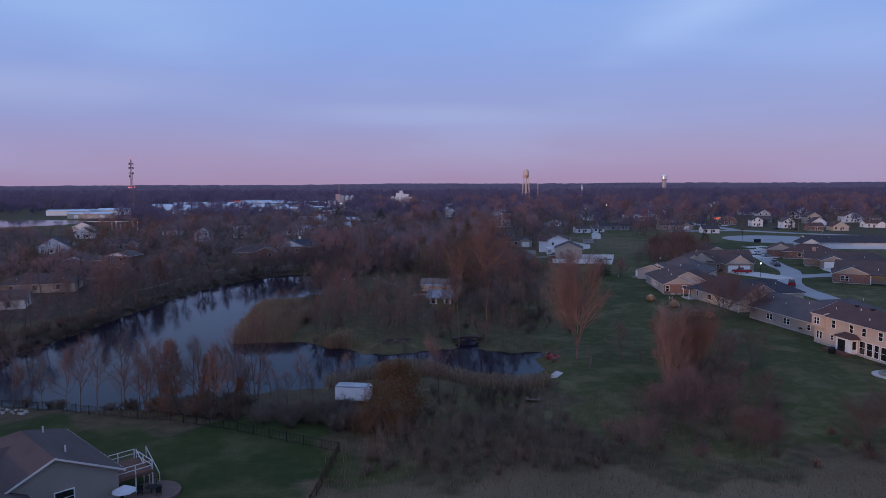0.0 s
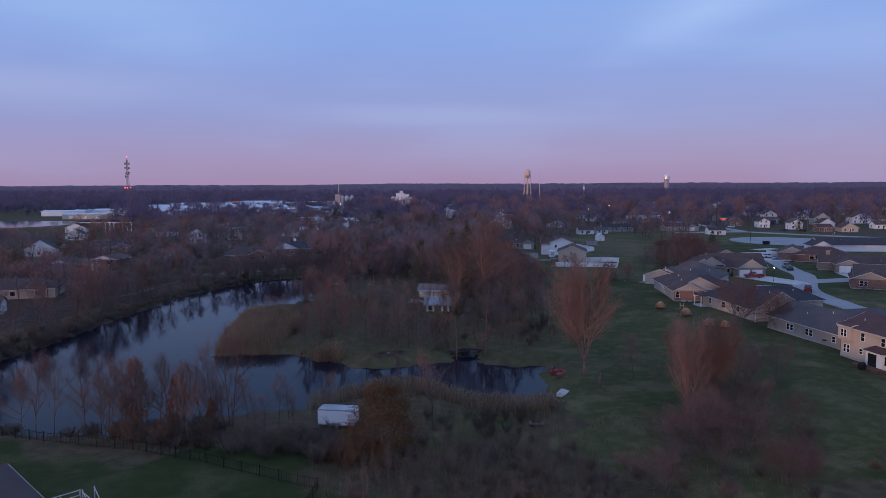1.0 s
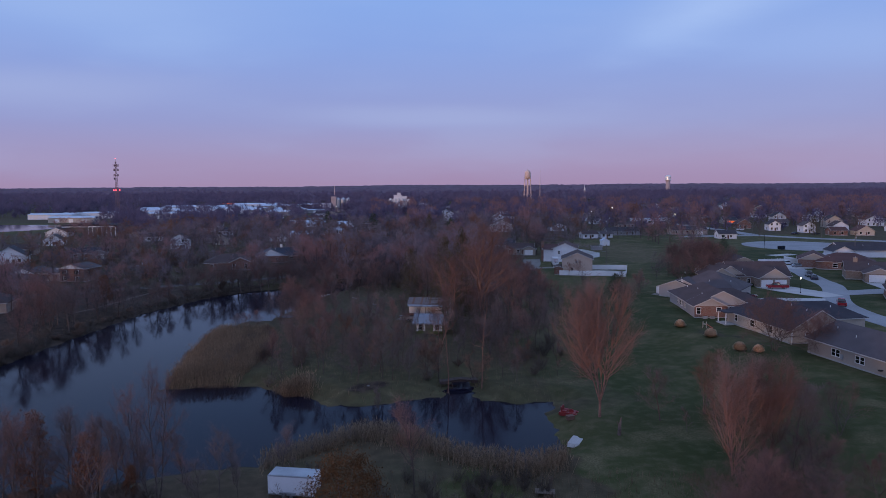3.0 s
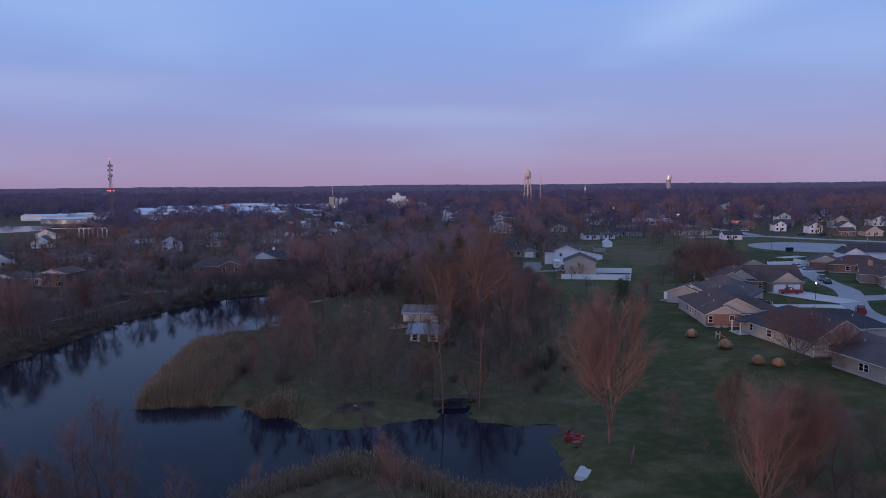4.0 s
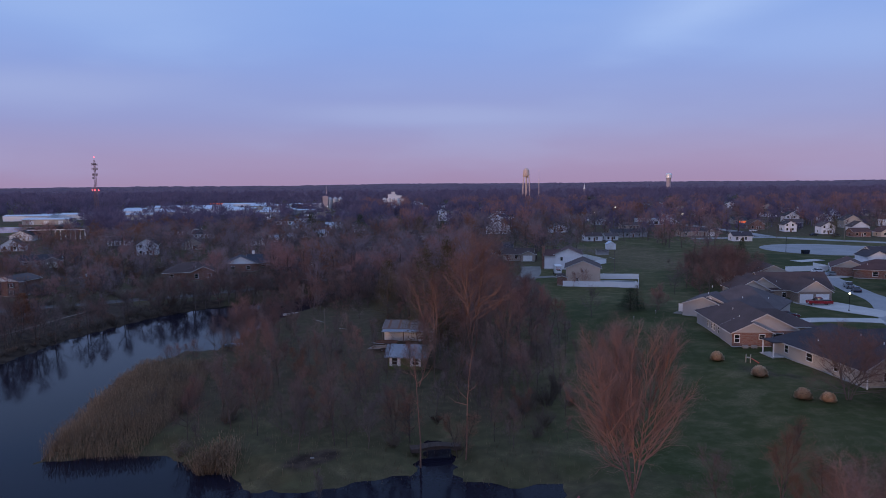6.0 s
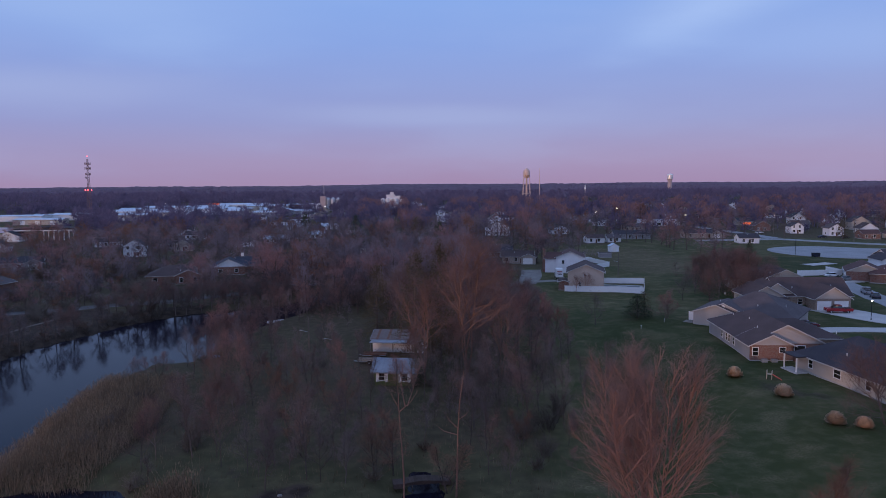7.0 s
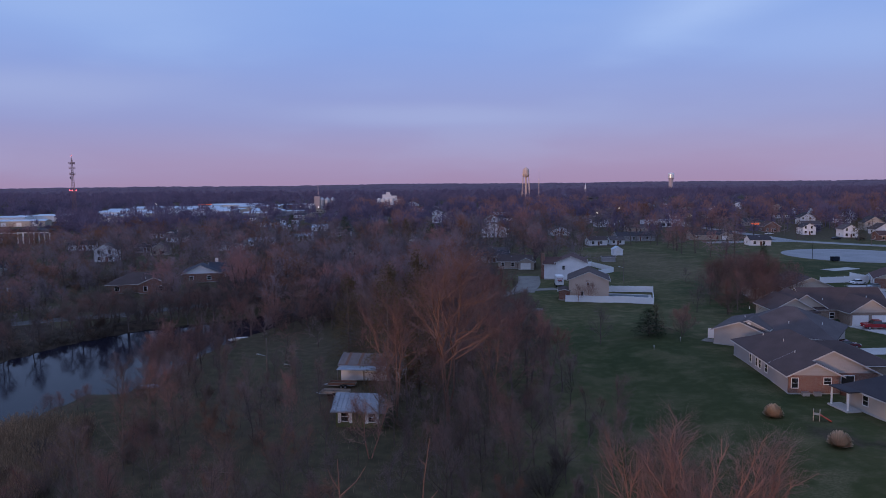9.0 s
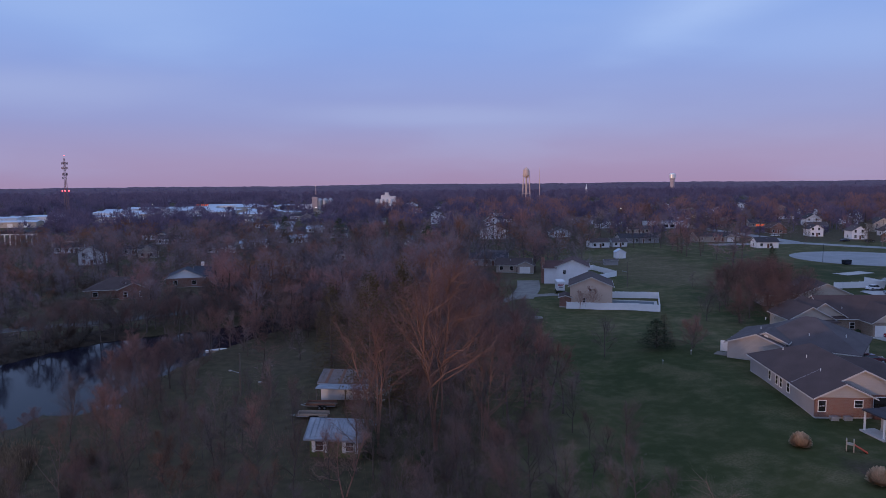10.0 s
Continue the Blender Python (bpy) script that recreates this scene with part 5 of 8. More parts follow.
def flat_trailer(x, y, rot, side_m, label):
    t = thing("utility_trailer", label, "trailer", pose(x, y, hz(x, y), 0, 0, rot) @ Matrix.Scale(0.8, 4), "parked trailers")
    part("frame", Mesh().box(-2.6, 2.6, -0.9, -0.82, 0.55, 0.68).box(-2.6, 2.6, 0.82, 0.9, 0.55, 0.68).tube((2.5, -0.8, 0.6), (3.7, 0, 0.55), 0.05, 0.05, 6).tube((2.5, 0.8, 0.6), (3.7, 0, 0.55), 0.05, 0.05, 6), M_STEEL, t)
    for i in range(6):
        box_part(t, "plank", -2.6, 2.6, -0.81 + i * 0.273, -0.81 + i * 0.273 + 0.25, 0.68, 0.74, M_WOODPOLE)
    for y0_ in (-0.94, 0.88):
        box_part(t, "side_board", -2.6, 2.6, y0_, y0_ + 0.06, 0.7, 1.1, side_m, "dull painted side board")
    box_part(t, "end_board", 2.54, 2.6, -0.87, 0.87, 0.75, 1.1, side_m, "dull painted end board")
    for x_ in (-0.75, 0.1):
        for y_ in (-1.08, 1.08):
            wheel(t, x_, y_, 0.34)
    for y_ in (-1.08, 1.08):
        part("fender", Mesh().prism([(-1.2, 0.7), (0.55, 0.7), (0.4, 0.82), (-1.05, 0.82)], y_ - 0.13, y_ + 0.13), M_BLACK, t)


flat_trailer(-1.4, 190.0, 175, M_TAN, "tan flatbed utility trailer parked before the barn")
flat_trailer(-0.9, 194.2, 175, M_RUST, "rusty flatbed utility trailer parked before the barn")


# ---- vehicles ----
def car(label, x, y, rot, paint, kind="sedan", group="parked cars"):
    c = thing("car" if kind == "sedan" else "pickup_truck", label, "car" if kind == "sedan" else "truck", pose(x, y, hz(x, y) + 0.08, 0, 0, rot), group)
    if kind == "sedan":
        part("body", Mesh().prism([(-2.3, 0.35), (2.25, 0.3), (2.35, 0.6), (2.1, 0.82), (1.0, 0.95), (-1.5, 0.98), (-2.25, 0.9), (-2.35, 0.6)], -0.9, 0.9), paint, c)
        part("cabin_glass", Mesh().add([(-1.75, -0.8, 0.97), (1.05, -0.8, 0.95), (1.05, 0.8, 0.95), (-1.75, 0.8, 0.97), (-1.0, -0.62, 1.4), (0.3, -0.62, 1.4), (0.3, 0.62, 1.4), (-1.0, 0.62, 1.4)], [(0, 1, 5, 4), (1, 2, 6, 5), (2, 3, 7, 6), (3, 0, 4, 7)]), M_GLASS, c)
        part("roof", Mesh().box(-1.05, 0.35, -0.66, 0.66, 1.39, 1.45), paint, c)
        ax = (-1.4, 1.4)
    else:
        part("body", Mesh().prism([(-2.8, 0.5), (2.8, 0.45), (2.85, 0.8), (2.7, 1.08), (1.35, 1.18), (-0.55, 1.2), (-0.55, 1.15), (-2.8, 1.15)], -0.97, 0.97), paint, c)
        part("bed", Mesh().box(-2.65, -0.7, -0.8, 0.8, 1.151, 1.16), M_BLACK, c, "dark truck bed")
        part("cabin_glass", Mesh().add([(-0.6, -0.88, 1.19), (1.45, -0.88, 1.17), (1.45, 0.88, 1.17), (-0.6, 0.88, 1.19), (-0.4, -0.74, 1.75), (0.75, -0.74, 1.75), (0.75, 0.74, 1.75), (-0.4, 0.74, 1.75)], [(0, 1, 5, 4), (1, 2, 6, 5), (2, 3, 7, 6), (3, 0, 4, 7)]), M_GLASS, c)
        part("roof", Mesh().box(-0.45, 0.8, -0.78, 0.78, 1.74, 1.82), paint, c)
        ax = (-1.75, 1.85)
    for x_ in ax:
        for y_ in (-0.85, 0.85):
            wheel(c, x_, y_, 0.33, 0.34, 0.24)
    fx = 2.3 if kind == "sedan" else 2.8
    for y_ in (-0.65, 0.65):
        part("headlight", Mesh().box(fx - 0.02, fx + 0.06, y_ - 0.17, y_ + 0.17, 0.62, 0.78), M_TRIM, c, "pale headlight")
        part("tail_light", Mesh().box(-fx - 0.06, -fx + 0.03, y_ - 0.15, y_ + 0.15, 0.68, 0.85), M_MAROON, c, "dark red tail light")
    return c


car("red pickup truck parked on the concrete driveway", 101.8, 223.4, 172, M_REDPAINT, "pickup")
car("red pickup truck standing on the street", 103.4, 195.5, 62, M_REDPAINT, "pickup")
car("silver pickup truck parked along the street", 127.2, 253.0, 70, M_SILVER, "pickup")
car("dark sedan parked behind the silver pickup", 124.6, 245.4, 68, M_NAVY)
car("white sedan parked beside the long shed", 136.4, 284.8, 10, M_WHITEPAINT)
car("silver sedan parked near the brick garage", 136.8, 277.6, 10, M_SILVER)
car("maroon car parked beside the grey-roofed house", 86.0, 208.0, 0, M_MAROON)
car("white pickup truck parked on the gravel lane", 25.6, 272.6, 55, M_WHITEPAINT, "pickup")
car("white car standing by the brick gabled house", 205, 476, 20, M_WHITEPAINT)
car("dark car standing at the road edge", 222, 440, 15, M_NAVY)
car("dark car standing at the road edge", 232, 436, 15, M_NAVY)

bt = thing("box_truck", "white box truck with red lettering on the gravel yard", "truck", pose(51.6, 294.5, hz(51.6, 294.5) + 0.1, 0, 0, 85))
part("cargo_box", Mesh().box(-3.2, 1.4, -1.15, 1.15, 0.85, 3.4), M_WHITEPAINT, bt)
part("cab", Mesh().prism([(1.5, 0.5), (3.4, 0.5), (3.45, 1.2), (2.9, 1.4), (2.4, 2.3), (1.5, 2.35)], -1.0, 1.0), M_NAVY, bt)
for k, (y0_, y1_, z_) in enumerate(((-0.8, 0.8, 2.55), (-0.6, 0.7, 2.1), (-0.75, 0.5, 1.7))):
    part("lettering_bar", Mesh().box(-3.215, -3.2, y0_, y1_, z_, z_ + 0.22), M_REDPAINT if k < 2 else M_NAVY, bt)
for x_ in (-2.0, 2.5):
    for y_ in (-1.0, 1.0):
        wheel(bt, x_, y_, 0.42, 0.42, 0.28)


# ---- poles, lamps, yard things ----
def utility_pole(x, y, tall=10.5, arms=1, lamp=False, label="weathered wooden utility pole with crossarm"):
    p = thing("utility_pole", label, "pole", pose(x, y, hz(x, y), 0, 0, random.Random(int(x)).uniform(-30, 30)), "utility poles")
    part("pole", Mesh().tube((0, 0, -0.5), (0, 0, tall), 0.17, 0.11, 9, True), M_WOODPOLE, p)
    for k in range(arms):
        z_ = tall - 0.5 - k * 0.9
        part("crossarm", Mesh().box(-1.2, 1.2, -0.07, 0.07, z_, z_ + 0.14), M_WOODPOLE, p)
        for x_ in (-1.05, -0.4, 0.4, 1.05):
            part("insulator", Mesh().tube((x_, 0, z_ + 0.14), (x_, 0, z_ + 0.32), 0.05, 0.03, 6, True), M_STONE, p)
    if arms:
        part("transformer", Mesh().tube((0.32, 0, tall - 2.6), (0.32, 0, tall - 1.7), 0.22, 0.22, 10, True), M_STEEL, p, "grey transformer can")
    if lamp:
        part("lamp_arm", Mesh().tube((0, 0, tall - 3), (-1.3, -0.5, tall - 2.6), 0.04, 0.04, 6), M_STEEL, p)
        part("lamp_head", Mesh().box(-1.6, -1.2, -0.62, -0.38, tall - 2.7, tall - 2.55), M_STEEL, p)
    return p


for x, y, h_, a_, lm in ((210, 469, 13, 2, False), (219.1, 407, 12.5, 2, False), (178, 311, 10, 1, True), (73.5, 303, 7.5, 0, True), (97.5, 292, 7.5, 0, True), (-14.0, 201, 6.5, 0, True), (-9.2, 199.5, 5.2, 0, True),
                         (236, 640, 12, 2, False), (118, 470, 11, 1, True), (-66, 560, 14, 1, False), (-92, 262, 8, 1, True), (60, 420, 9, 1, False), (280, 420, 12, 2, False), (145, 560, 11, 1, False)):
    utility_pole(x, y, h_, a_, lm)


def street_lamp(x, y, tall=3.4, size=0.2, label="black street lamp post with lit globe", z=None):
    s = thing("street_lamp", label, "street lamp", pose(x, y, hz(x, y) if z is None else z), "street lamps")
    part("post", Mesh().lathe([(0.12, -0.3), (0.12, 0.4), (0.055, 0.5), (0.05, tall)], 8), M_BLACK, s)
    part("globe", Mesh().lathe([(0.05, tall), (size * 0.8, tall + size * 0.4), (size, tall + size), (size * 0.7, tall + size * 1.7), (0.04, tall + size * 2)], 10), M_LAMP, s, "glowing lamp globe")
    return s


street_lamp(103.4, 214.2, 4.0, 0.2)
street_lamp(193, 285, 8.5, 0.35)
street_lamp(128, 560, 9, 0.5)
street_lamp(-300, 900, 9, 0.5)
street_lamp(-116, 800, 8.3, 0.45)
street_lamp(-98, 800, 7, 0.45)
street_lamp(165, 640, 9, 0.45)
cul = thing("lamp_post", "unlit dark lamp post beside the turning area", "street lamp", pose(160.5, 352, hz(160.5, 352)))
part("post", Mesh().lathe([(0.14, -0.3), (0.09, 0.5), (0.08, 6.5)], 8), M_BLACK, cul)
dm = thing("dumpster", "dark steel dumpster at the edge of the lot", "dumpster", pose(164, 343, hz(164, 343) + 0.1, 0, 0, 8))
part("body", Mesh().prism([(-1.3, 0.1), (1.3, 0.1), (1.45, 1.5), (-1.45, 1.6)], -0.8, 0.8), M_NAVY, dm)
part("lid", Mesh().box(-1.5, 1.5, -0.85, 0.85, 1.56, 1.64), M_BLACK, dm)


def grass_tuft(x, y, s, seed):
    r, ms = random.Random(seed), Mesh()
    for i in range(1100):
        a, up_ = r.uniform(0, 6.283), r.uniform(0.02, 1)
        out = Vector((math.cos(a), math.sin(a), 0))
        flat, rad = math.sqrt(1 - up_ * up_), r.uniform(0.8, 1.06)
        p = out * (0.22 * flat)
        q = out * (flat * rad) + Vector((0, 0, (0.15 + 1.12 * up_) * rad))
        w = Vector((-math.sin(a), math.cos(a), 0))
        ms.add([p - w * 0.012, p + w * 0.012, q + w * 0.034, q - w * 0.034], [(0, 1, 2, 3)])
    t = thing("ornamental_grass", "round straw-coloured clump of dried ornamental grass", "grass clump", pose(x, y, hz(x, y)) @ Matrix.Scale(s, 4), "dried grass clumps")
    part("blades", ms, M_TUFT, t)


for i, (x, y, s) in enumerate(((56.2, 174.2, 1.25), (58.3, 163.4, 1.35), (58.9, 152.0, 1.25), (61.6, 150.6, 1.1))):
    grass_tuft(x, y, s, i)
sl = thing("toy_slide", "tan plastic climbing toy with orange-red slide", "playground toy", pose(60.6, 171.9, hz(60.6, 171.9), 0, 0, -30))
part("tower", Mesh().box(-0.5, -0.4, -0.4, 0.4, 0, 1.3).box(0.2, 0.3, -0.4, 0.4, 0, 1.3).box(-0.4, 0.2, -0.4, 0.4, 0.75, 0.82), M_PLASTIC_TAN, sl)
part("slide", Mesh().add([(0.3, -0.25, 0.8), (0.3, 0.25, 0.8), (1.6, 0.25, 0.08), (1.6, -0.25, 0.08), (0.3, -0.25, 0.74), (0.3, 0.25, 0.74), (1.6, 0.25, 0.02), (1.6, -0.25, 0.02)], [(0, 1, 2, 3), (7, 6, 5, 4), (0, 3, 7, 4), (1, 5, 6, 2), (3, 2, 6, 7)]), M_PLASTIC_RED, sl)
fp = thing("fire_pit", "low stone fire pit on the gravel behind the house", "fire pit", pose(71.0, 104.5, hz(71.0, 104.5)))
part("ring", Mesh().lathe([(1.9, -0.1), (1.9, 0.4), (1.5, 0.42), (1.45, 0.05)], 18), M_STONE, fp)
part("paving", Mesh().lathe([(2.8, -0.1), (2.8, 0.06)], 22), M_CONC, fp, "round paved surround")
gr = thing("gas_grill", "dark covered grill beside the deck", "grill", pose(69.7, 118.4, hz(69.7, 118.4)))
part("cover", Mesh().lathe([(0.55, 0), (0.6, 0.5), (0.62, 0.85), (0.4, 1.15), (0.05, 1.2)], 10), M_BLACK, gr)
bp_ = thing("burn_pile", "ring of stones round a burnt patch on the lawn", "fire pit", pose(39.3, 257.2, hz(39.3, 257.2)))
part("ring", Mesh().lathe([(1.4, -0.05), (1.35, 0.3), (0.9, 0.28), (0.8, 0.02)], 14), M_STONE, bp_)
for x, y in ((53.0, 211.0), (59.4, 215.5)):
    v = thing("vent_post", "short white pipe standing in the lawn", "post", pose(x, y, hz(x, y)))
    part("pipe", Mesh().tube((0, 0, -0.2), (0, 0, 0.6), 0.06, 0.06, 8, True), M_STONE, v)
    part("cap", Mesh().tube((0, 0, 0.6), (0, 0, 0.7), 0.09, 0.08, 8, True), M_VINYL, v)

# ---- the town beyond ----
WALLS = [M_WHITE_SIDING, M_TAN, M_CREAM, M_GREY_SIDING, M_BRICK, M_WHITE_SIDING]
WORDS = {M_WHITE_SIDING: "white", M_TAN: "tan", M_CREAM: "cream", M_GREY_SIDING: "grey", M_BRICK: "red brick"}
ROOFS = [(M_RF_GREY, "grey"), (M_RF_DARK, "charcoal"), (M_RF_BROWN, "brown"), (M_RF_RED, "red-brown"), (M_RF_PALE, "pale")]


def town_house(x, y, rot, w, d, wall, roof, h=2.8, pitch=0.42, axis="x", wing=False):
    rm, rw = roof
    ws = [("S", w * f, 0.9, 1.1, 1.3) for f in ((0.15, 0.6) if w < 11 else (0.1, 0.4, 0.75))] + [("W", d * 0.4, 0.9, 1.0, 1.2)]
    if h > 4:
        ws += [("S", w * f, 3.6, 1.0, 1.3) for f in (0.15, 0.6)]
    bl = [dict(x0=0, x1=w, y0=0, y1=d, h=h, pitch=pitch, axis=axis, wall=wall, vents=1, wins=ws, doors=[("S", w * 0.47 if w < 11 else w * 0.58, 0.1, 0.95, 2.0, M_DECK)])]
    if wing:
        bl.append(dict(x0=w * 0.62, x1=w * 0.62 + 5.5, y0=-2.5, y1=d * 0.5, h=h, pitch=pitch, axis="y", wall=wall, vents=0, doors=[("S", 0.9, 0.05, 3.4, 2.2, M_TRIM, "garage_door", "white garage door")]))
    return house("%s %s house with %s shingle roof" % ("two-storey" if h > 4 else "single-storey", WORDS[wall], rw), x, y, rot, bl, roof=rm, group="houses of the town")


TOWN = [(163.5, 410, -5, 9.5, 8, 0, 1, 2.8, "x"), (212, 496, -10, 9, 11, 4, 3, 3.4, "y"), (300, 570, -10, 9, 10, 0, 0, 5.2, "y"), (222, 472, -8, 7, 9, 0, 1, 4.2, "y"), (233, 452, -8, 7.5, 9, 0, 0, 4.4, "y"),
        (238, 430, -6, 9, 8, 4, 3, 2.9, "x"), (252, 428, -6, 9.5, 9, 2, 3, 2.7, "y"), (110, 443, 3, 20, 8, 3, 1, 2.8, "x"), (150, 446, 3, 22, 8, 1, 1, 2.8, "x"), (91, 424, 5, 9, 7, 0, 2, 2.8, "x"), (102, 426, 5, 7, 6, 0, 0, 2.5, "x"),
        (-28, 382, 5, 12, 7, 1, 2, 2.7, "x"), (-12, 378, 5, 11, 9, 3, 2, 3.6, "y"), (-48, 326, 10, 11, 7, 3, 2, 2.7, "x"), (-35, 330, 10, 8, 8, 2, 0, 3.0, "y"), 
        (-124, 375, 15, 9, 9, 0, 1, 4.8, "y"), (-111, 400, 15, 8, 8, 2, 2, 3.0, "y"), (-124, 414, 15, 9, 6, 3, 1, 2.7, "x"), (-88, 420, 10, 12, 7, 0, 0, 2.6, "x"),
        (-78, 440, 5, 13, 7, 0, 4, 2.7, "x"), (-92, 462, 5, 8, 7, 2, 0, 2.7, "y"), (-66, 470, 0, 15, 7, 0, 4, 2.8, "x"), (-88, 550, 5, 14, 9, 0, 4, 2.8, "x"), (-64, 548, 5, 10, 7, 0, 4, 2.6, "x"), (-48, 552, 5, 9, 7, 2, 1, 2.6, "x"),
        (55, 600, 0, 10, 8, 0, 2, 4.5, "y"), (66, 640, 0, 14, 8, 0, 1, 2.8, "x"), (72, 750, 0, 16, 9, 0, 0, 3.0, "x"), (38, 340, -10, 12, 8, 1, 2, 2.8, "x"), (30, 360, -8, 14, 8, 3, 1, 2.8, "x"), (34, 372, -8, 10, 7, 0, 0, 2.8, "x"),
        (262, 470, -6, 10, 8, 0, 2, 2.9, "y"), (275, 500, -8, 11, 9, 2, 1, 4.8, "y"), (290, 455, -6, 10, 8, 0, 3, 2.9, "x"), (248, 520, -8, 11, 8, 3, 0, 2.9, "x"), (268, 560, -8, 10, 9, 0, 1, 4.8, "y"), (330, 520, -8, 12, 9, 1, 2, 2.9, "x"),
        (180, 560, -4, 12, 9, 1, 2, 2.9, "x"), (196, 610, -4, 12, 9, 0, 1, 4.6, "x"), (228, 650, -4, 12, 9, 2, 1, 2.9, "x"), (120, 600, 0, 14, 9, 0, 0, 3.0, "x"), (150, 690, 0, 13, 9, 1, 1, 2.9, "x"),
        (-172, 312, 20, 12, 9, 0, 1, 3.4, "y"), (-150, 330, 20, 14, 8, 3, 1, 2.9, "x"), (-190, 350, 20, 13, 8, 1, 2, 2.9, "x"), (-200, 400, 15, 10, 8, 0, 0, 2.9, "y"), (-160, 425, 15, 12, 8, 0, 1, 2.9, "x"), (-180, 460, 15, 12, 8, 2, 2, 2.9, "x"),
        (-150, 500, 10, 14, 9, 0, 1, 3.0, "x"), (-130, 470, 10, 11, 8, 0, 1, 2.9, "x"), (-110, 600, 5, 14, 9, 0, 1, 3.0, "x"), (-30, 620, 0, 12, 9, 1, 0, 3.0, "x"), (10, 520, 0, 12, 8, 2, 2, 2.9, "x"), (-6, 450, 0, 12, 8, 3, 1, 2.9, "x"),
        (320, 600, -8, 12, 9, 0, 1, 4.8, "y"), (350, 560, -8, 12, 9, 4, 3, 2.9, "x"), (290, 640, -8, 12, 9, 0, 1, 2.9, "x"), (380, 640, -8, 14, 9, 2, 1, 2.9, "x"), (340, 700, -8, 12, 9, 0, 0, 4.8, "x")]
for i, row in enumerate(np.array_split(np.arange(len(TOWN)), 1)[0]):
    x, y, rot, w, d, wi, ri, h_, ax = TOWN[row]
    town_house(x, y, rot, w, d, WALLS[wi], ROOFS[ri], h_, 0.62 if ax == "y" else 0.45, ax, i % 5 == 3 and ax == "x")

# more roofs scattered through the far streets
rh, spots_taken = random.Random(21), [(a[0], a[1]) for a in TOWN]
for i in range(170):
    y = rh.uniform(470, 980)
    x = rh.uniform(-0.42, 0.72) * y
    if len(spots_taken) > len(TOWN) + 44:
        break
    if (x / y < -0.22 and 478 < y < 980) or any(abs(x - a) < 20 and abs(y - b) < 26 for a, b in spots_taken):
        continue
    spots_taken.append((x, y))
    town_house(x, y, rh.uniform(-12, 12), rh.uniform(9, 16), rh.uniform(7, 10), WALLS[rh.choice((0, 0, 0, 1, 2, 3, 4))], ROOFS[rh.randrange(4)], rh.choice((2.8, 3.0, 4.8)), 0.42, rh.choice("xy"))

# brick colonial and its neighbours west of the pond
hb = house("two-storey brick house with white upper windows and grey roof", -125, 263, -8, [
    dict(x0=6, x1=14.5, y0=0, y1=9, h=4.4, pitch=0.3, axis="y", wall=M_BRICK, gable=M_WHITE_SIDING, vents=0, wins=[("S", 1.3, 2.7, 1.1, 1.2, "s"), ("S", 5.6, 2.7, 1.1, 1.2, "s"), ("S", 1.3, 0.5, 1.1, 1.2, "s"), ("S", 5.6, 0.5, 1.1, 1.2, "s")]),
    dict(x0=-3, x1=7, y0=1, y1=8, h=2.8, pitch=0.36, axis="x", wall=M_CREAM, vents=1, wins=[("S", 2, 0.9, 2.0, 1.2), ("S", 6, 0.9, 1.2, 1.2)]),
    dict(x0=-10, x1=-2.5, y0=-1, y1=8, h=2.8, pitch=0.36, axis="y", wall=M_BRICK, gable=M_WHITE_SIDING, vents=0, wins=[("S", 1.2, 0.6, 2.0, 1.6), ("S", 4.2, 0.6, 2.0, 1.6)])], roof=M_RF_GREY)
house("low white bungalow with dark roof beside the bank", -113, 172, 20, [dict(x0=0, x1=13, y0=0, y1=9, h=2.7, pitch=0.4, axis="x", wall=M_WHITE_SIDING, wins=[("S", 2, 0.9, 1, 1.2), ("S", 9, 0.9, 1, 1.2)])], roof=M_RF_BROWN)
house("long tan bungalow with broad brown roof", -122, 200, 15, [dict(x0=0, x1=20, y0=0, y1=11, h=2.7, pitch=0.4, axis="x", wall=M_TAN, hip="ab", wins=[("S", 3, 0.9, 1.2, 1.2), ("S", 9, 0.9, 1.2, 1.2), ("S", 15, 0.9, 1.2, 1.2)])], roof=M_RF_BROWN)

hs = house("brick house with blue-grey slate roof and white gable", -66.0, 311.5, 14, [
    dict(x0=0, x1=11, y0=0, y1=14, h=2.9, pitch=0.46, axis="y", wall=M_BRICK, gable=M_WHITE_SIDING, hip="b", vents=0, wins=[("S", 2, 0.9, 1.2, 1.2), ("S", 7.4, 0.9, 1.2, 1.2)]),
    dict(x0=8, x1=21, y0=2.5, y1=13.5, h=2.9, pitch=0.46, axis="x", wall=M_BRICK, hip="b", vents=0, wins=[("S", 5, 0.9, 1.4, 1.2)])], roof=M_RF_SLATE)
box_part(hs, "chimney", 9.5, 10.5, 11, 11.9, 0, 6.6, M_TRIM, "white chimney")
house("low brown brick house with broad hipped roof", -80.0, 288.5, 12, [
    dict(x0=0, x1=17, y0=2, y1=14, h=2.8, pitch=0.42, axis="x", wall=M_BRICK, hip="ab", vents=1, wins=[("S", 2, 0.9, 1.2, 1.2)]),
    dict(x0=9, x1=17, y0=0, y1=8, h=2.8, pitch=0.44, axis="y", wall=M_BRICK, gable=M_BRICK, vents=0, wins=[("S", 1.2, 0.8, 1.0, 1.4), ("S", 5.4, 0.8, 1.0, 1.4)])], roof=M_RF_BROWN)

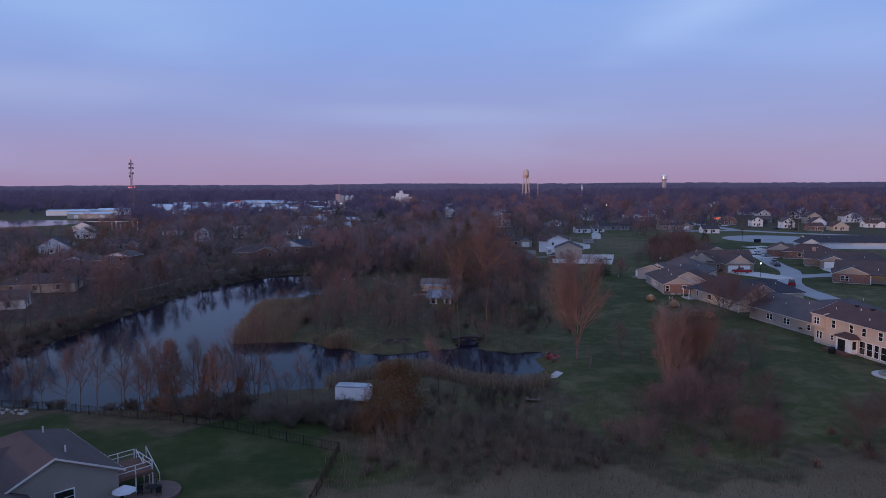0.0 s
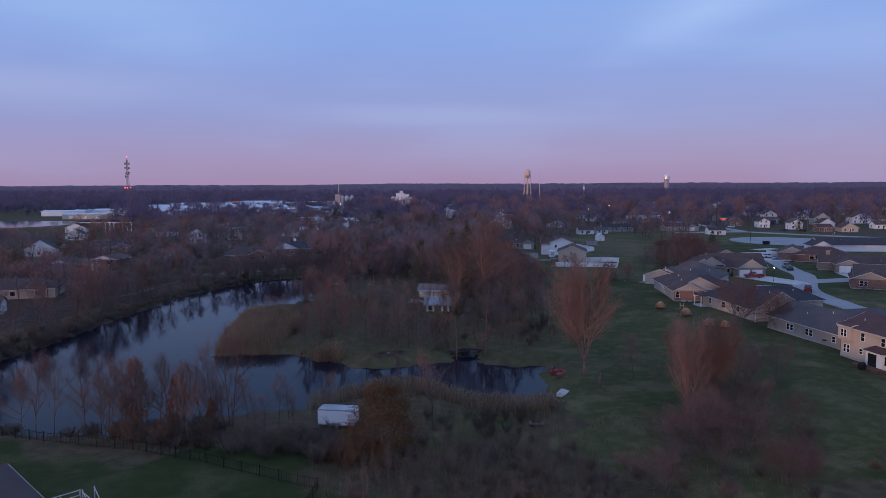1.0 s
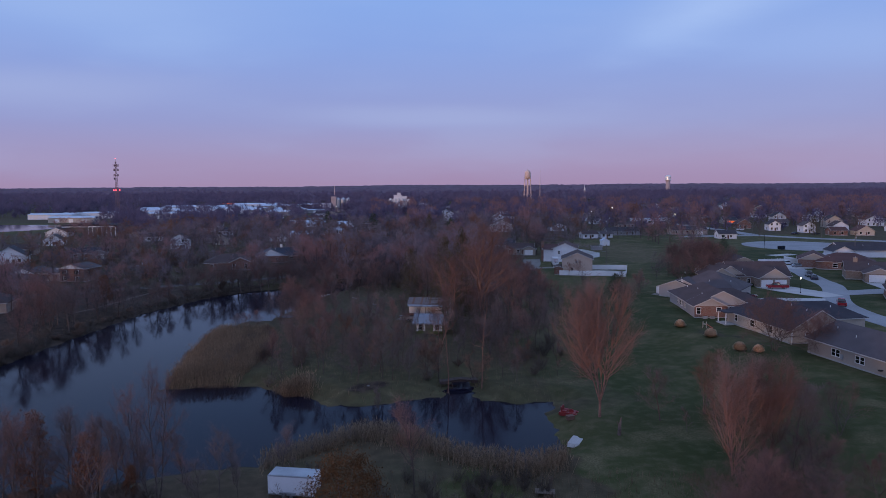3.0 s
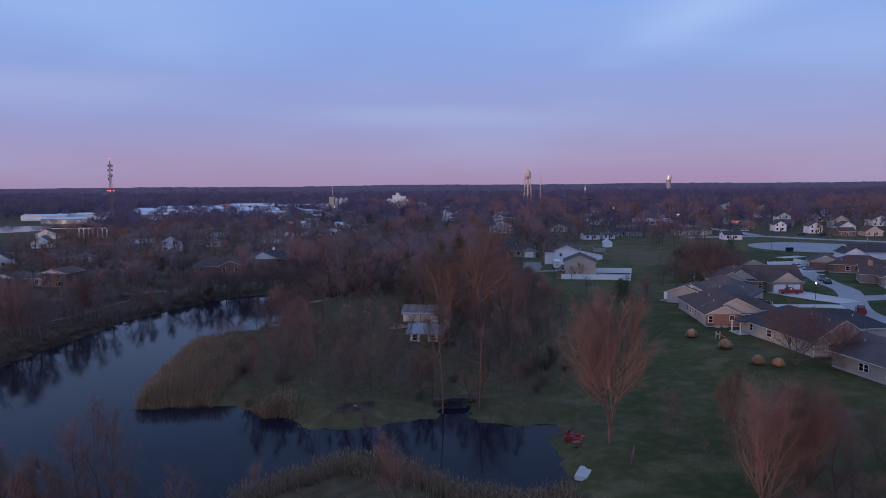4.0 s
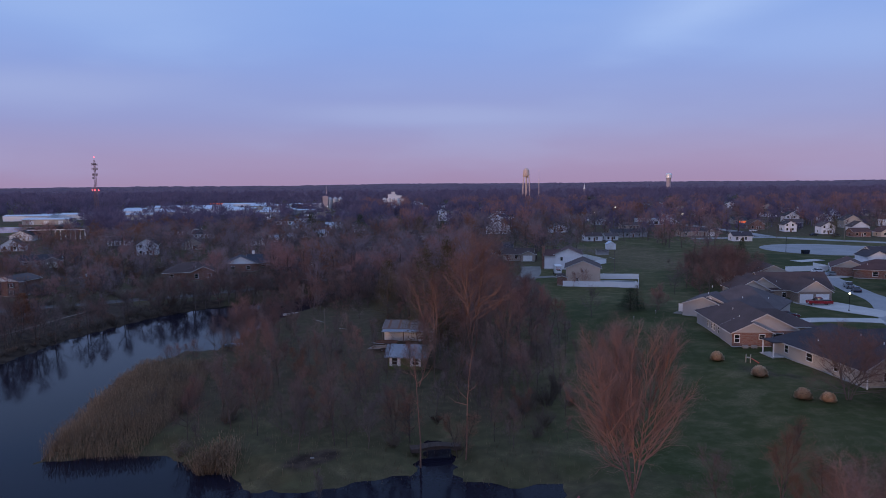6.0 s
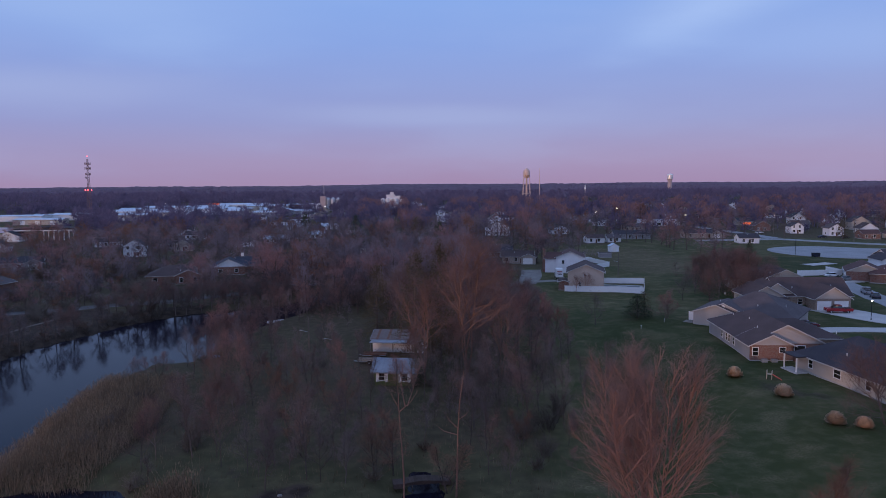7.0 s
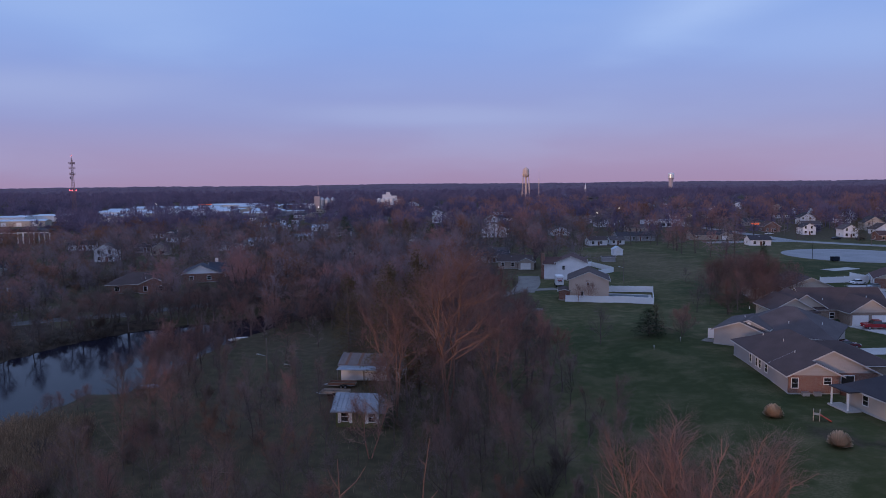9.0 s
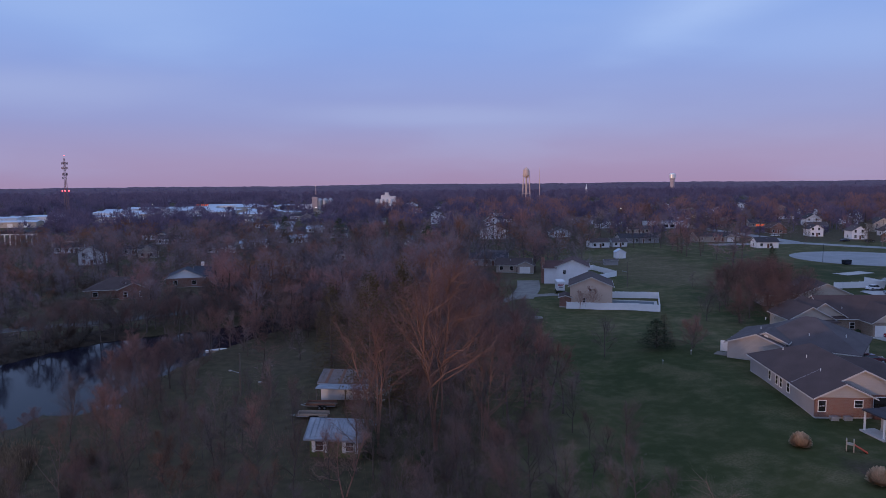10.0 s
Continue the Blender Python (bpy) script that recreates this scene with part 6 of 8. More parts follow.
# colonnaded pavilion
cn = thing("pavilion", "long open pavilion with white posts and dark roof", "pavilion", pose(-214, 478, 0, 0, 0, 8))
part("roof", Mesh().prism([(-14, 6.2), (18, 6.2), (18, 6.9), (2, 8.2), (-14, 6.9)], -5, 7), M_RF_DARK, cn)
box_part(cn, "beam", -14, 18, -5.1, -4.7, 5.6, 6.2, M_TRIM, "white beam")
for i in range(7):
    box_part(cn, "post", 1.5 + i * 2.7, 2.1 + i * 2.7, -5.1, -4.6, 0, 5.6, M_TRIM, "white post")
house("white gabled hall with charcoal roof", -232, 462, 10, [dict(x0=0, x1=12, y0=0, y1=16, h=3.2, pitch=0.45, wall=M_WHITE_SIDING)], roof=M_RF_DARK, category="hall")

# storage sheds and works by the lake
for x, y, w, d, h_, wm, nm in ((-372, 690, 40, 14, 4.5, M_WHITE_SIDING, "white"), (-330, 705, 34, 16, 5, M_WHITE_SIDING, "white"), (-322, 632, 38, 12, 4.2, M_CREAM, "cream"), (-300, 760, 60, 18, 5.5, M_WHITE_SIDING, "white"),
                               (-268, 690, 36, 16, 5, M_CREAM, "cream"), (-240, 790, 50, 20, 6, M_WHITE_SIDING, "white"), (-300, 830, 90, 22, 6.5, M_WHITE_SIDING, "white"), (-200, 880, 46, 18, 6, M_CREAM, "cream"), (-250, 940, 60, 20, 6, M_WHITE_SIDING, "white"), (-170, 960, 40, 14, 5, M_BRICK, "red brick")):
    house("long %s metal storage building with pale roof" % nm, x, y, 4, [dict(x0=0, x1=w, y0=0, y1=d, h=h_, pitch=0.16, axis="x", wall=wm, over=0.3, vents=0, doors=[("S", w * f, 0, 3.5, 3.2, M_TRIM, "roller_door", "white roller door") for f in (0.15, 0.45, 0.75)])],
          roof=M_RF_PALE, category="storage shed", vents=0, name="storage_building", group="storage sheds")

rs = random.Random(31)
for i in range(20):
    x, y = -352 + 11.5 * i + rs.uniform(-8, 8), rs.uniform(705, 900)
    w, wm, nm = rs.uniform(12, 26), *rs.choice(((M_WHITE_SIDING, "white"), (M_CREAM, "cream"), (M_GREY_SIDING, "grey"), (M_WHITE_SIDING, "white")))
    house("small %s metal workshop with pale blue-grey roof" % nm, x, y, rs.uniform(-12, 16), [dict(x0=0, x1=w, y0=0, y1=rs.uniform(9, 16), h=rs.uniform(3.2, 5.5), pitch=rs.uniform(0.14, 0.3), axis=rs.choice("xxy"), wall=wm, over=0.3, vents=0, doors=[("S", w * 0.4, 0, 3.0, 2.8, M_TRIM, "roller_door", "white roller door")])],
          roof=M_RF_PALE, category="storage shed", vents=0, name="storage_building", group="storage sheds")

# lattice mast
ms = thing("radio_mast", "tall lattice radio mast with antennas and red beacons", "mast", pose(-284, 681, 0))
for k in range(3):
    a = 2 * math.pi * k / 3
    part("leg", Mesh().tube((2.2 * math.cos(a), 2.2 * math.sin(a), 0), (0.5 * math.cos(a), 0.5 * math.sin(a), 54), 0.22, 0.14, 6), M_MAST, ms)
brc = Mesh()
for i in range(26):
    z0_, z1_ = i * 2.05, (i + 1) * 2.05
    for k in range(3):
        a, b = 2 * math.pi * k / 3, 2 * math.pi * (k + 1) / 3
        r0_, r1_ = 2.2 - 1.7 * z0_ / 54, 2.2 - 1.7 * z1_ / 54
        brc.tube((r0_ * math.cos(a), r0_ * math.sin(a), z0_), (r1_ * math.cos(b), r1_ * math.sin(b), z1_), 0.08, 0.08, 3)
part("bracing", brc, M_MAST, ms)
for z_, r_ in ((41, 2.6), (46, 2.9), (50, 2.9)):
    pm = Mesh().lathe([(0.9, z_ - 0.15), (r_ * 0.7, z_ - 0.1), (r_ * 0.7, z_ + 0.05), (0.9, z_ + 0.1)], 10)
    part("platform", pm, M_MAST, ms)
    for k in range(6):
        a = 2 * math.pi * k / 6 + 0.3
        part("antenna", Mesh().box(-0.2, 0.2, -0.12, 0.12, -1.0, 1.1, pose(r_ * 0.75 * math.cos(a), r_ * 0.75 * math.sin(a), z_, 0, 0, math.degrees(a))), M_MAST, ms)
part("dish", Mesh().tube((-1.2, -0.8, 38), (-1.6, -1.1, 38), 1.0, 1.0, 12, True), M_BLACK, ms)
part("spike", Mesh().tube((0, 0, 54), (0, 0, 56.2), 0.1, 0.06, 6, True), M_MAST, ms)
part("beacon", Mesh().tube((0, 0, 56.0), (0, 0, 56.7), 0.4, 0.3, 8, True), M_LAMP_RED, ms, "red blinking top beacon")
for dx_ in (-2.2, 0, 3.2):
    part("beacon", Mesh().tube((dx_, -1.6, 27.0), (dx_, -1.6, 27.9), 0.45, 0.45, 8, True), M_LAMP_RED, ms, "red side beacon")

# water towers
wt = thing("water_tower", "cream legged water tower with rounded tank", "water tower", pose(163, 1150, 0))
part("tank", Mesh().lathe([(0.8, 37.5), (3.4, 38.5), (4.7, 40.8), (4.9, 43.0), (4.9, 47.0), (4.5, 49.6), (3.0, 51.6), (1.2, 52.6), (0.4, 53.6)], 22), M_TOWER_SUNLIT, wt)
part("walkway", Mesh().lathe([(5.0, 42.0), (5.7, 42.0), (5.7, 43.1), (5.6, 43.1), (5.6, 42.2), (5.0, 42.2)], 22), M_TOWER_SUNLIT, wt, "cream balcony ring")
part("riser", Mesh().tube((0, 0, 0), (0, 0, 38), 0.8, 0.8, 12), M_TOWER_SUNLIT, wt)
for k in range(6):
    a = 2 * math.pi * k / 6 + 0.2
    part("leg", Mesh().tube((7.2 * math.cos(a), 7.2 * math.sin(a), 0), (4.7 * math.cos(a), 4.7 * math.sin(a), 42), 0.38, 0.34, 8), M_TOWER_SUNLIT, wt)
bc = Mesh()
for z_ in (14, 28):
    for k in range(6):
        a, b = 2 * math.pi * k / 6 + 0.2, 2 * math.pi * (k + 1) / 6 + 0.2
        r_ = 7.2 - 2.5 * z_ / 42
        bc.tube((r_ * math.cos(a), r_ * math.sin(a), z_), (r_ * math.cos(b), r_ * math.sin(b), z_), 0.14, 0.14, 5)
part("bracing", bc, M_TOWER_SUNLIT, wt)
w2 = thing("water_tower", "cream standpipe water tower with bright steel head", "water tower", pose(632, 1850, 0))
part("column", Mesh().lathe([(6.2, 0), (5.6, 3), (5.6, 34), (6.6, 36.5)], 22), M_TOWER_DULL, w2)
part("tank", Mesh().lathe([(6.6, 36.5), (7.6, 38), (7.6, 46.5), (6.6, 48.8), (3.0, 50.3), (0.4, 50.8)], 22), M_TANK_STEEL, w2, "bright steel tank head")
an = thing("antenna_pole", "thin tall pale antenna pole", "mast", pose(175, 1100, 0))
part("pole", Mesh().tube((0, 0, 0), (0, 0, 36), 0.6, 0.4, 8).tube((0, 0, 36), (0, 0, 52), 0.18, 0.1, 6), M_TOWER_SUNLIT, an)
sp = thing("church_steeple", "white church steeple above the far trees", "steeple", pose(334, 1500, 0))
part("tower", Mesh().box(-1.6, 1.6, -1.6, 1.6, 0, 16), M_TOWER_DULL, sp)
part("spire", Mesh().lathe([(2.0, 16), (0.1, 27)], 8), M_TRIM, sp)

# grain elevator and works
ge = thing("grain_elevator", "white concrete grain elevator with stepped blocks", "grain elevator", pose(-34, 930, 0))
for x0_, x1_, h_, d_ in ((-14, -6.6, 11, 4.6), (-7, 3, 17, 5.4), (-2.5, 1.5, 20, 4.2), (3.4, 9.6, 15.5, 5.0), (9.2, 14, 11.5, 4.4)):
    part("block", Mesh().box(x0_, x1_, -d_, d_, 0, h_).box(x0_ - 0.3, x1_ + 0.3, -d_ - 0.3, d_ + 0.3, h_ + 0.01, h_ + 0.4), M_CONCRETE_WHITE, ge)
for k in range(4):
    part("silo", Mesh().lathe([(2.4, 0), (2.4, 12), (2.2, 12.6), (0.2, 13.4)], 14, (-11 + k * 5, -7.2)), M_CONCRETE_WHITE, ge)
pl = thing("feed_mill", "small mill with pale silos and brick tower", "mill", pose(-110, 870, 0))
part("tower", Mesh().box(-3, 3, -3, 3, 0, 17), M_TOWER_DULL, pl)
part("mast", Mesh().tube((1, 0, 19), (1, 0, 30), 0.35, 0.2, 6), M_TOWER_SUNLIT, pl, "thin pale mast")
for k, r_ in enumerate((3.0, 3.0, 2.6)):
    part("silo", Mesh().lathe([(r_, 0), (r_, 13), (r_ * 0.9, 14), (0.3, 16)], 14, (5 + k * 6, 1)), M_STEEL, pl)
part("shed", Mesh().box(-14, -3, -4, 6, 0, 9), M_WHITE_SIDING, pl)


def lit_sign(x, y, w, h_, z_, material, label):
    s = thing("lit_sign", label, "sign", pose(x, y, 0))
    part("post", Mesh().tube((0, 0.2, -0.5), (0, 0.2, z_), 0.2, 0.2, 8), M_STEEL, s)
    part("face", Mesh().box(-w / 2, w / 2, -0.15, 0.15, z_, z_ + h_), material, s, "glowing sign face")


lit_sign(207, 600, 2.2, 1.6, 4.6, M_LAMP_DIM, "pale glowing roadside sign")
lit_sign(212, 560, 2.6, 1.8, 3.8, M_SIGN_YEL, "glowing orange roadside sign")
lit_sign(222.5, 530, 5.0, 1.3, 2.4, M_SIGN_RED, "glowing red shop sign")
lit_sign(-262, 960, 18, 1.2, 6.0, M_SIGN_RED, "glowing red sign on the works")
house("white commercial building with flat pale roof", 158, 548, 0, [dict(x0=0, x1=26, y0=0, y1=14, h=4.2, pitch=0.04, axis="x", wall=M_WHITE_SIDING, over=0.2, wins=[("S", 2 + 4 * k, 0.8, 2.6, 1.8) for k in range(5)])], roof=M_RF_PALE, category="shop", vents=0, name="shop")
house("white garden shed with rounded roof", 90.5, 378, 0, [dict(x0=0, x1=4, y0=0, y1=4, h=2.6, pitch=0.6, wall=M_WHITE_SIDING, over=0.15, doors=[("S", 1.3, 0, 1.4, 2.0, M_TRIM)])], roof=M_RF_PALE, category="shed", vents=0, name="shed")
house("grey plank garden shed", 80.5, 357, -5, [dict(x0=0, x1=5.0, y0=0, y1=4, h=1.7, pitch=0.1, axis="x", wall=M_GREY_SIDING, over=0.2)], roof=M_RF_GREY, category="shed", vents=0, name="shed")


# ---- trees ----
def sway(r, d, amount):
    return (d + Vector((r.gauss(0, amount), r.gauss(0, amount), r.gauss(0, amount * 0.6)))).normalized()


def bare_tree(seed, tall=10.0, clear=0.28, stems=1, spread=0.75, up=0.25, limbs=7, boughs=6, twigs=9, twig_w=0.03, girth=0.022, ang=(0.6, 1.05), reach=(0.06, 0.15), leans=(0.18, 0.4), fork=0.0, light=False, limb_r=0.0046, wander=1.0):
    """A leafless tree of that height: (wood, twigs)."""
    r, wood, fine = random.Random(seed), Mesh(), Mesh()

    def limb(p, d, length, rad, n_sides, segs, bend):
        pts, q = [p], p
        for _ in range(segs):
            d = sway(r, d, bend * wander)
            d = (d + Vector((0, 0, up * 0.35))).normalized()
            q = q + d * (length / segs)
            pts.append(q)
        for i in range(segs):
            wood.tube(pts[i], pts[i + 1], rad * (1 - 0.72 * i / segs), rad * (1 - 0.72 * (i + 1) / segs), n_sides)
        return pts, d

    def along(pts, t):
        k = min(int(t * (len(pts) - 1)), len(pts) - 2)
        return pts[k].lerp(pts[k + 1], t * (len(pts) - 1) - k), (pts[k + 1] - pts[k]).normalized()

    def turned(d, ang):
        side = d.orthogonal().normalized()
        side = Matrix.Rotation(r.uniform(0, 6.283), 3, d) @ side
        return (d * math.cos(ang) + side * math.sin(ang)).normalized()

    if fork:
        wood.tube((0, 0, -0.3), (0, 0, fork * tall), tall * girth * 1.25, tall * girth, 8)
    for s in range(stems):
        a = 6.283 * s / stems + r.uniform(-0.4, 0.4)
        lean = 0.0 if stems == 1 else r.uniform(*leans)
        d0 = Vector((math.cos(a) * lean, math.sin(a) * lean, 1)).normalized()
        off = 0.12 if stems > 1 and not fork else 0.0
        trunk, _ = limb(Vector((math.cos(a) * off, math.sin(a) * off, fork * tall - 0.3)), d0, tall * (0.8 - fork), tall * girth / stems ** 0.4, 4 if light else 6, 5, 0.07)
        for i in range(limbs):
            up_share = (i + r.uniform(0.1, 0.9)) / limbs
            t = clear + (0.97 - clear) * up_share
            p, d = along(trunk, t)
            l1 = tall * spread * 0.55 * (1.05 - 0.62 * up_share) * r.uniform(0.75, 1.15)
            pts1, _ = limb(p, turned(d, ang[1] + (ang[0] - ang[1]) * up_share + r.gauss(0, 0.12)), l1, tall * limb_r * (1.2 - 0.6 * t), 3 if light else 4, 2 if light else 3, 0.16)
            for j in range(boughs):
                t2 = 0.15 + 0.85 * (j + r.uniform(0.1, 0.9)) / boughs
                p2, d2 = along(pts1, min(t2, 0.99))
                l2 = l1 * r.uniform(0.34, 0.6) * (1.15 - 0.5 * t2)
                d2 = turned(d2, r.uniform(ang[0] * 0.9, ang[1]))
                if light:
                    pts2 = [p2, p2 + d2 * l2]
                    w = d2.orthogonal().normalized() * tall * 0.0035
                    fine.add([p2 - w, p2 + w, pts2[1]], [(0, 1, 2)])
                else:
                    pts2, _ = limb(p2, d2, l2, tall * limb_r * 0.32, 3, 2, 0.22)
                for k in range(twigs):
                    p3, d3 = along(pts2, min(0.99, (k + r.random()) / twigs))
                    e = turned(d3, r.uniform(0.4, 1.25))
                    e = (e + Vector((0, 0, 0.22))).normalized()
                    ln = tall * r.uniform(*reach)
                    w = e.orthogonal().normalized() * twig_w * tall * 0.1
                    tip = p3 + e * ln
                    fine.add([p3 - w, p3 + w, tip], [(0, 1, 2)])
                    for at_ in (0.4,) if light else (0.3, 0.6):
                        m_ = p3 + e * ln * at_
                        e2 = turned(e, r.uniform(0.5, 1.0))
                        fine.add([m_ - w * 0.7, m_ + w * 0.7, m_ + e2 * ln * r.uniform(0.4, 0.75)], [(0, 1, 2)])
    return wood, fine


def leafy(seed, tall, radius, base, clumps, per, leaf, wood_seed=None):
    """A tree that still holds its leaves: clumps of small leaf faces on limbs."""
    r = random.Random(seed)
    wood, _ = bare_tree(seed, tall, 0.2, 1, radius / tall * 1.7, 0.2, 7, 4, 1, 0.02, 0.024)
    lv = Mesh()
    for _ in range(clumps):
        a, h_ = r.uniform(0, 6.283), r.random()
        rad = radius * (1 - abs(h_ - 0.35) ** 1.3 * 1.15) * math.sqrt(r.uniform(0.1, 1))
        c = Vector((math.cos(a) * rad, math.sin(a) * rad, base + (tall - base) * h_))
        for _ in range(per):
            p = c + Vector((r.gauss(0, 0.32), r.gauss(0, 0.32), r.gauss(0, 0.25))) * (radius / 3)
            u = Vector((r.gauss(0, 1), r.gauss(0, 1), r.gauss(0, 1))).normalized()
            w = u.orthogonal().normalized()
            s = leaf * r.uniform(0.6, 1.3)
            lv.add([p - w * s * 0.5, p + u * s, p + w * s * 0.5], [(0, 1, 2)])
    return wood, lv


def conifer(seed, tall, radius, tiers=15, per=26, leaf=0.32):
    r, wood, lv = random.Random(seed), Mesh(), Mesh()
    wood.tube((0, 0, -0.3), (0, 0, tall * 0.96), tall * 0.017, 0.03, 7)
    for i in range(tiers):
        t = (i + 0.4) / tiers
        z_ = tall * (0.1 + 0.88 * t)
        reach = radius * (1 - t) ** 0.75 * r.uniform(0.8, 1.15) + 0.15
        for j in range(max(5, int(9 * (1 - t) + 4))):
            a = r.uniform(0, 6.283)
            d = Vector((math.cos(a), math.sin(a), -0.12 + 0.5 * t))
            wood.tube((0, 0, z_), Vector((0, 0, z_)) + d * reach * 0.8, 0.03, 0.01, 3)
            for k in range(per):
                q = Vector((0, 0, z_)) + d * reach * math.sqrt(r.random()) + Vector((r.gauss(0, 0.2), r.gauss(0, 0.2), r.gauss(0, 0.22))) * (radius / 3 + 0.25)
                u = (d + Vector((r.gauss(0, 0.8), r.gauss(0, 0.8), r.gauss(0, 0.6)))).normalized()
                w = u.orthogonal().normalized()
                s = leaf * r.uniform(0.6, 1.3) * (radius / 3 * 0.5 + 0.5)
                lv.add([q - w * s * 0.3, q + u * s, q + w * s * 0.3], [(0, 1, 2)])
    return wood, lv


def shrub(seed, tall=2.6, stems=16, twigs=22):
    r, wood, fine = random.Random(seed), Mesh(), Mesh()
    for _ in range(stems):
        a, lean = r.uniform(0, 6.283), r.uniform(0.1, 0.75)
        d = Vector((math.cos(a) * lean, math.sin(a) * lean, 1)).normalized()
        p = Vector((r.gauss(0, 0.3), r.gauss(0, 0.3), -0.1))
        q = p + d * tall * r.uniform(0.6, 1.0)
        wood.tube(p, q, 0.025, 0.008, 3)
        for k in range(twigs):
            m_ = p.lerp(q, r.uniform(0.25, 1))
            e = (d + Vector((r.gauss(0, 0.7), r.gauss(0, 0.7), r.gauss(0, 0.4)))).normalized()
            w = e.orthogonal().normalized() * 0.016
            fine.add([m_ - w, m_ + w, m_ + e * tall * r.uniform(0.15, 0.36)], [(0, 1, 2)])
    return wood, fine


KINDS = {}


def kind_of(key, label, category, built, bark, leaf):
    root = thing("tree" if category == "tree" else "shrub", label, category, pose(0, 0, -60))
    part("trunk", built[0], bark, root)
    part("crown", built[1], leaf, root)
    KINDS.setdefault(key, []).append(root)


for s in range(4):
    kind_of("grey", "leafless grey-brown tree with a fine twiggy crown", "tree", bare_tree(10 + s, 10, 0.22, 1, 0.80, 0.3, 14, 8, 9, 0.0095, 0.013, (0.4, 1.1), (0.05, 0.13)), M_BARK, M_TWIG)
for s in range(3):
    kind_of("red", "leafless red-brown tree with a dense twiggy crown", "tree", bare_tree(30 + s, 10, 0.18, 1 + s % 2, 0.86, 0.35, 14 if s % 2 == 0 else 9, 8, 10, 0.010, 0.013, (0.4, 1.1), (0.05, 0.13)), M_BARK, M_TWIG_RED)
for s in range(3):
    kind_of("slim", "slender leafless tree with short upright branches", "tree", bare_tree(50 + s, 10, 0.25, 1, 0.52, 0.5, 14, 7, 8, 0.008, 0.008, (0.4, 0.9), (0.045, 0.12)), M_BARK, M_TWIG)
for s in range(4):
    kind_of("sparse", "thin leafless tree with a few fine branches", "tree", bare_tree(55 + s, 10, 0.26, 1, 0.64, 0.45, 13, 7, 7, 0.0068, 0.0068, (0.35, 0.9), (0.05, 0.14)), M_BARK, M_TWIG if s % 2 else M_TWIG_RED)
for s in range(2):
    kind_of("pale", "tall leafless tree with pale tan limbs", "tree", bare_tree(60 + s, 10, 0.3, 2, 0.64, 0.3, 11, 7, 7, 0.011, 0.014, (0.4, 1.0), (0.05, 0.13)), M_BARK_SUNLIT, M_TWIG_PALE)
for s in range(2):
    kind_of("dome", "rounded leafless ornamental tree with dense red-brown twigs", "tree", bare_tree(65 + s, 10, 0.12, 3, 1.05, 0.2, 10, 8, 10, 0.0095, 0.011, (0.45, 1.1), (0.05, 0.13)), M_BARK, M_TWIG_RED)
for s in range(2):
    kind_of("thick", "broad rounded leafless tree with very dense red-brown twigs", "tree", bare_tree(222 + s, 10, 0.14, 5, 1.1, 0.2, 11, 9, 11, 0.0072, 0.010, (0.45, 1.1), (0.05, 0.13)), M_BARK, M_TWIG_RED)
for s in range(2):
    kind_of("rust", "small tree holding dry rust-coloured leaves", "tree", leafy(70 + s, 10, 3.2, 2.2, 170, 14, 0.3), M_BARK, M_LEAF_RUST)
for s in range(2):
    kind_of("ember", "slender leafless tree with orange-brown twigs", "tree", bare_tree(68 + s, 10, 0.15, 2, 0.62, 0.45, 10, 7, 9, 0.011, 0.011, (0.35, 0.9), (0.05, 0.13)), M_BARK, M_TWIG_EMBER)
kind_of("oak", "dense oak holding rusty olive-brown leaves", "tree", leafy(75, 10, 5.4, 0.4, 330, 34, 0.18), M_BARK, M_LEAF_OAK)
kind_of("cedar", "soft olive-brown cedar tree", "tree", conifer(80, 10, 2.9, 22, 30, 0.15), M_BARK, M_LEAF_OLIVE)
kind_of("pine", "dark green pine tree", "tree", conifer(81, 10, 3.0, 17, 24, 0.24), M_BARK, M_LEAF_PINE)
for s in range(3):
    kind_of("brush", "leafless brown brush with tangled stems", "shrub", shrub(90 + s, 2.6, 22, 36), M_BARK, M_BRUSH)
for s in range(2):
    kind_of("brush_red", "leafless red-brown brush with tangled stems", "shrub", shrub(95 + s, 2.6, 22, 36), M_BARK, M_BRUSH_RED)
USED, rt = set(), random.Random(77)


def plant(key, x, y, tall, wide=1.0, which=None, label="", group=""):
    """One tree of a kind, scaled to its height (the kinds are 10 m tall, brush 2.6 m)."""
    ref = 2.6 if key.startswith("brush") else 10.0
    opts = KINDS[key]
    src = opts[rt.randrange(len(opts)) if which is None else which]
    s = tall / ref
    m = pose(x, y, hz(x, y) - 0.05, 0, 0, rt.uniform(0, 360)) @ Matrix.Diagonal((s * wide, s * wide, s, 1))
    if src.name not in USED:
        USED.add(src.name)
        src.matrix_basis, ob = m, src
    else:
        ob = src.copy()
        scene.collection.objects.link(ob)
        ob.matrix_basis = m
        for c_ in KIDS[src.name]:
            k_ = c_.copy()
            scene.collection.objects.link(k_)
            k_.parent = ob
    return tagged(ob, label, "", group)


KIDS = {}
for roots in KINDS.values():
    for o in roots:
        KIDS[o.name] = list(o.children)


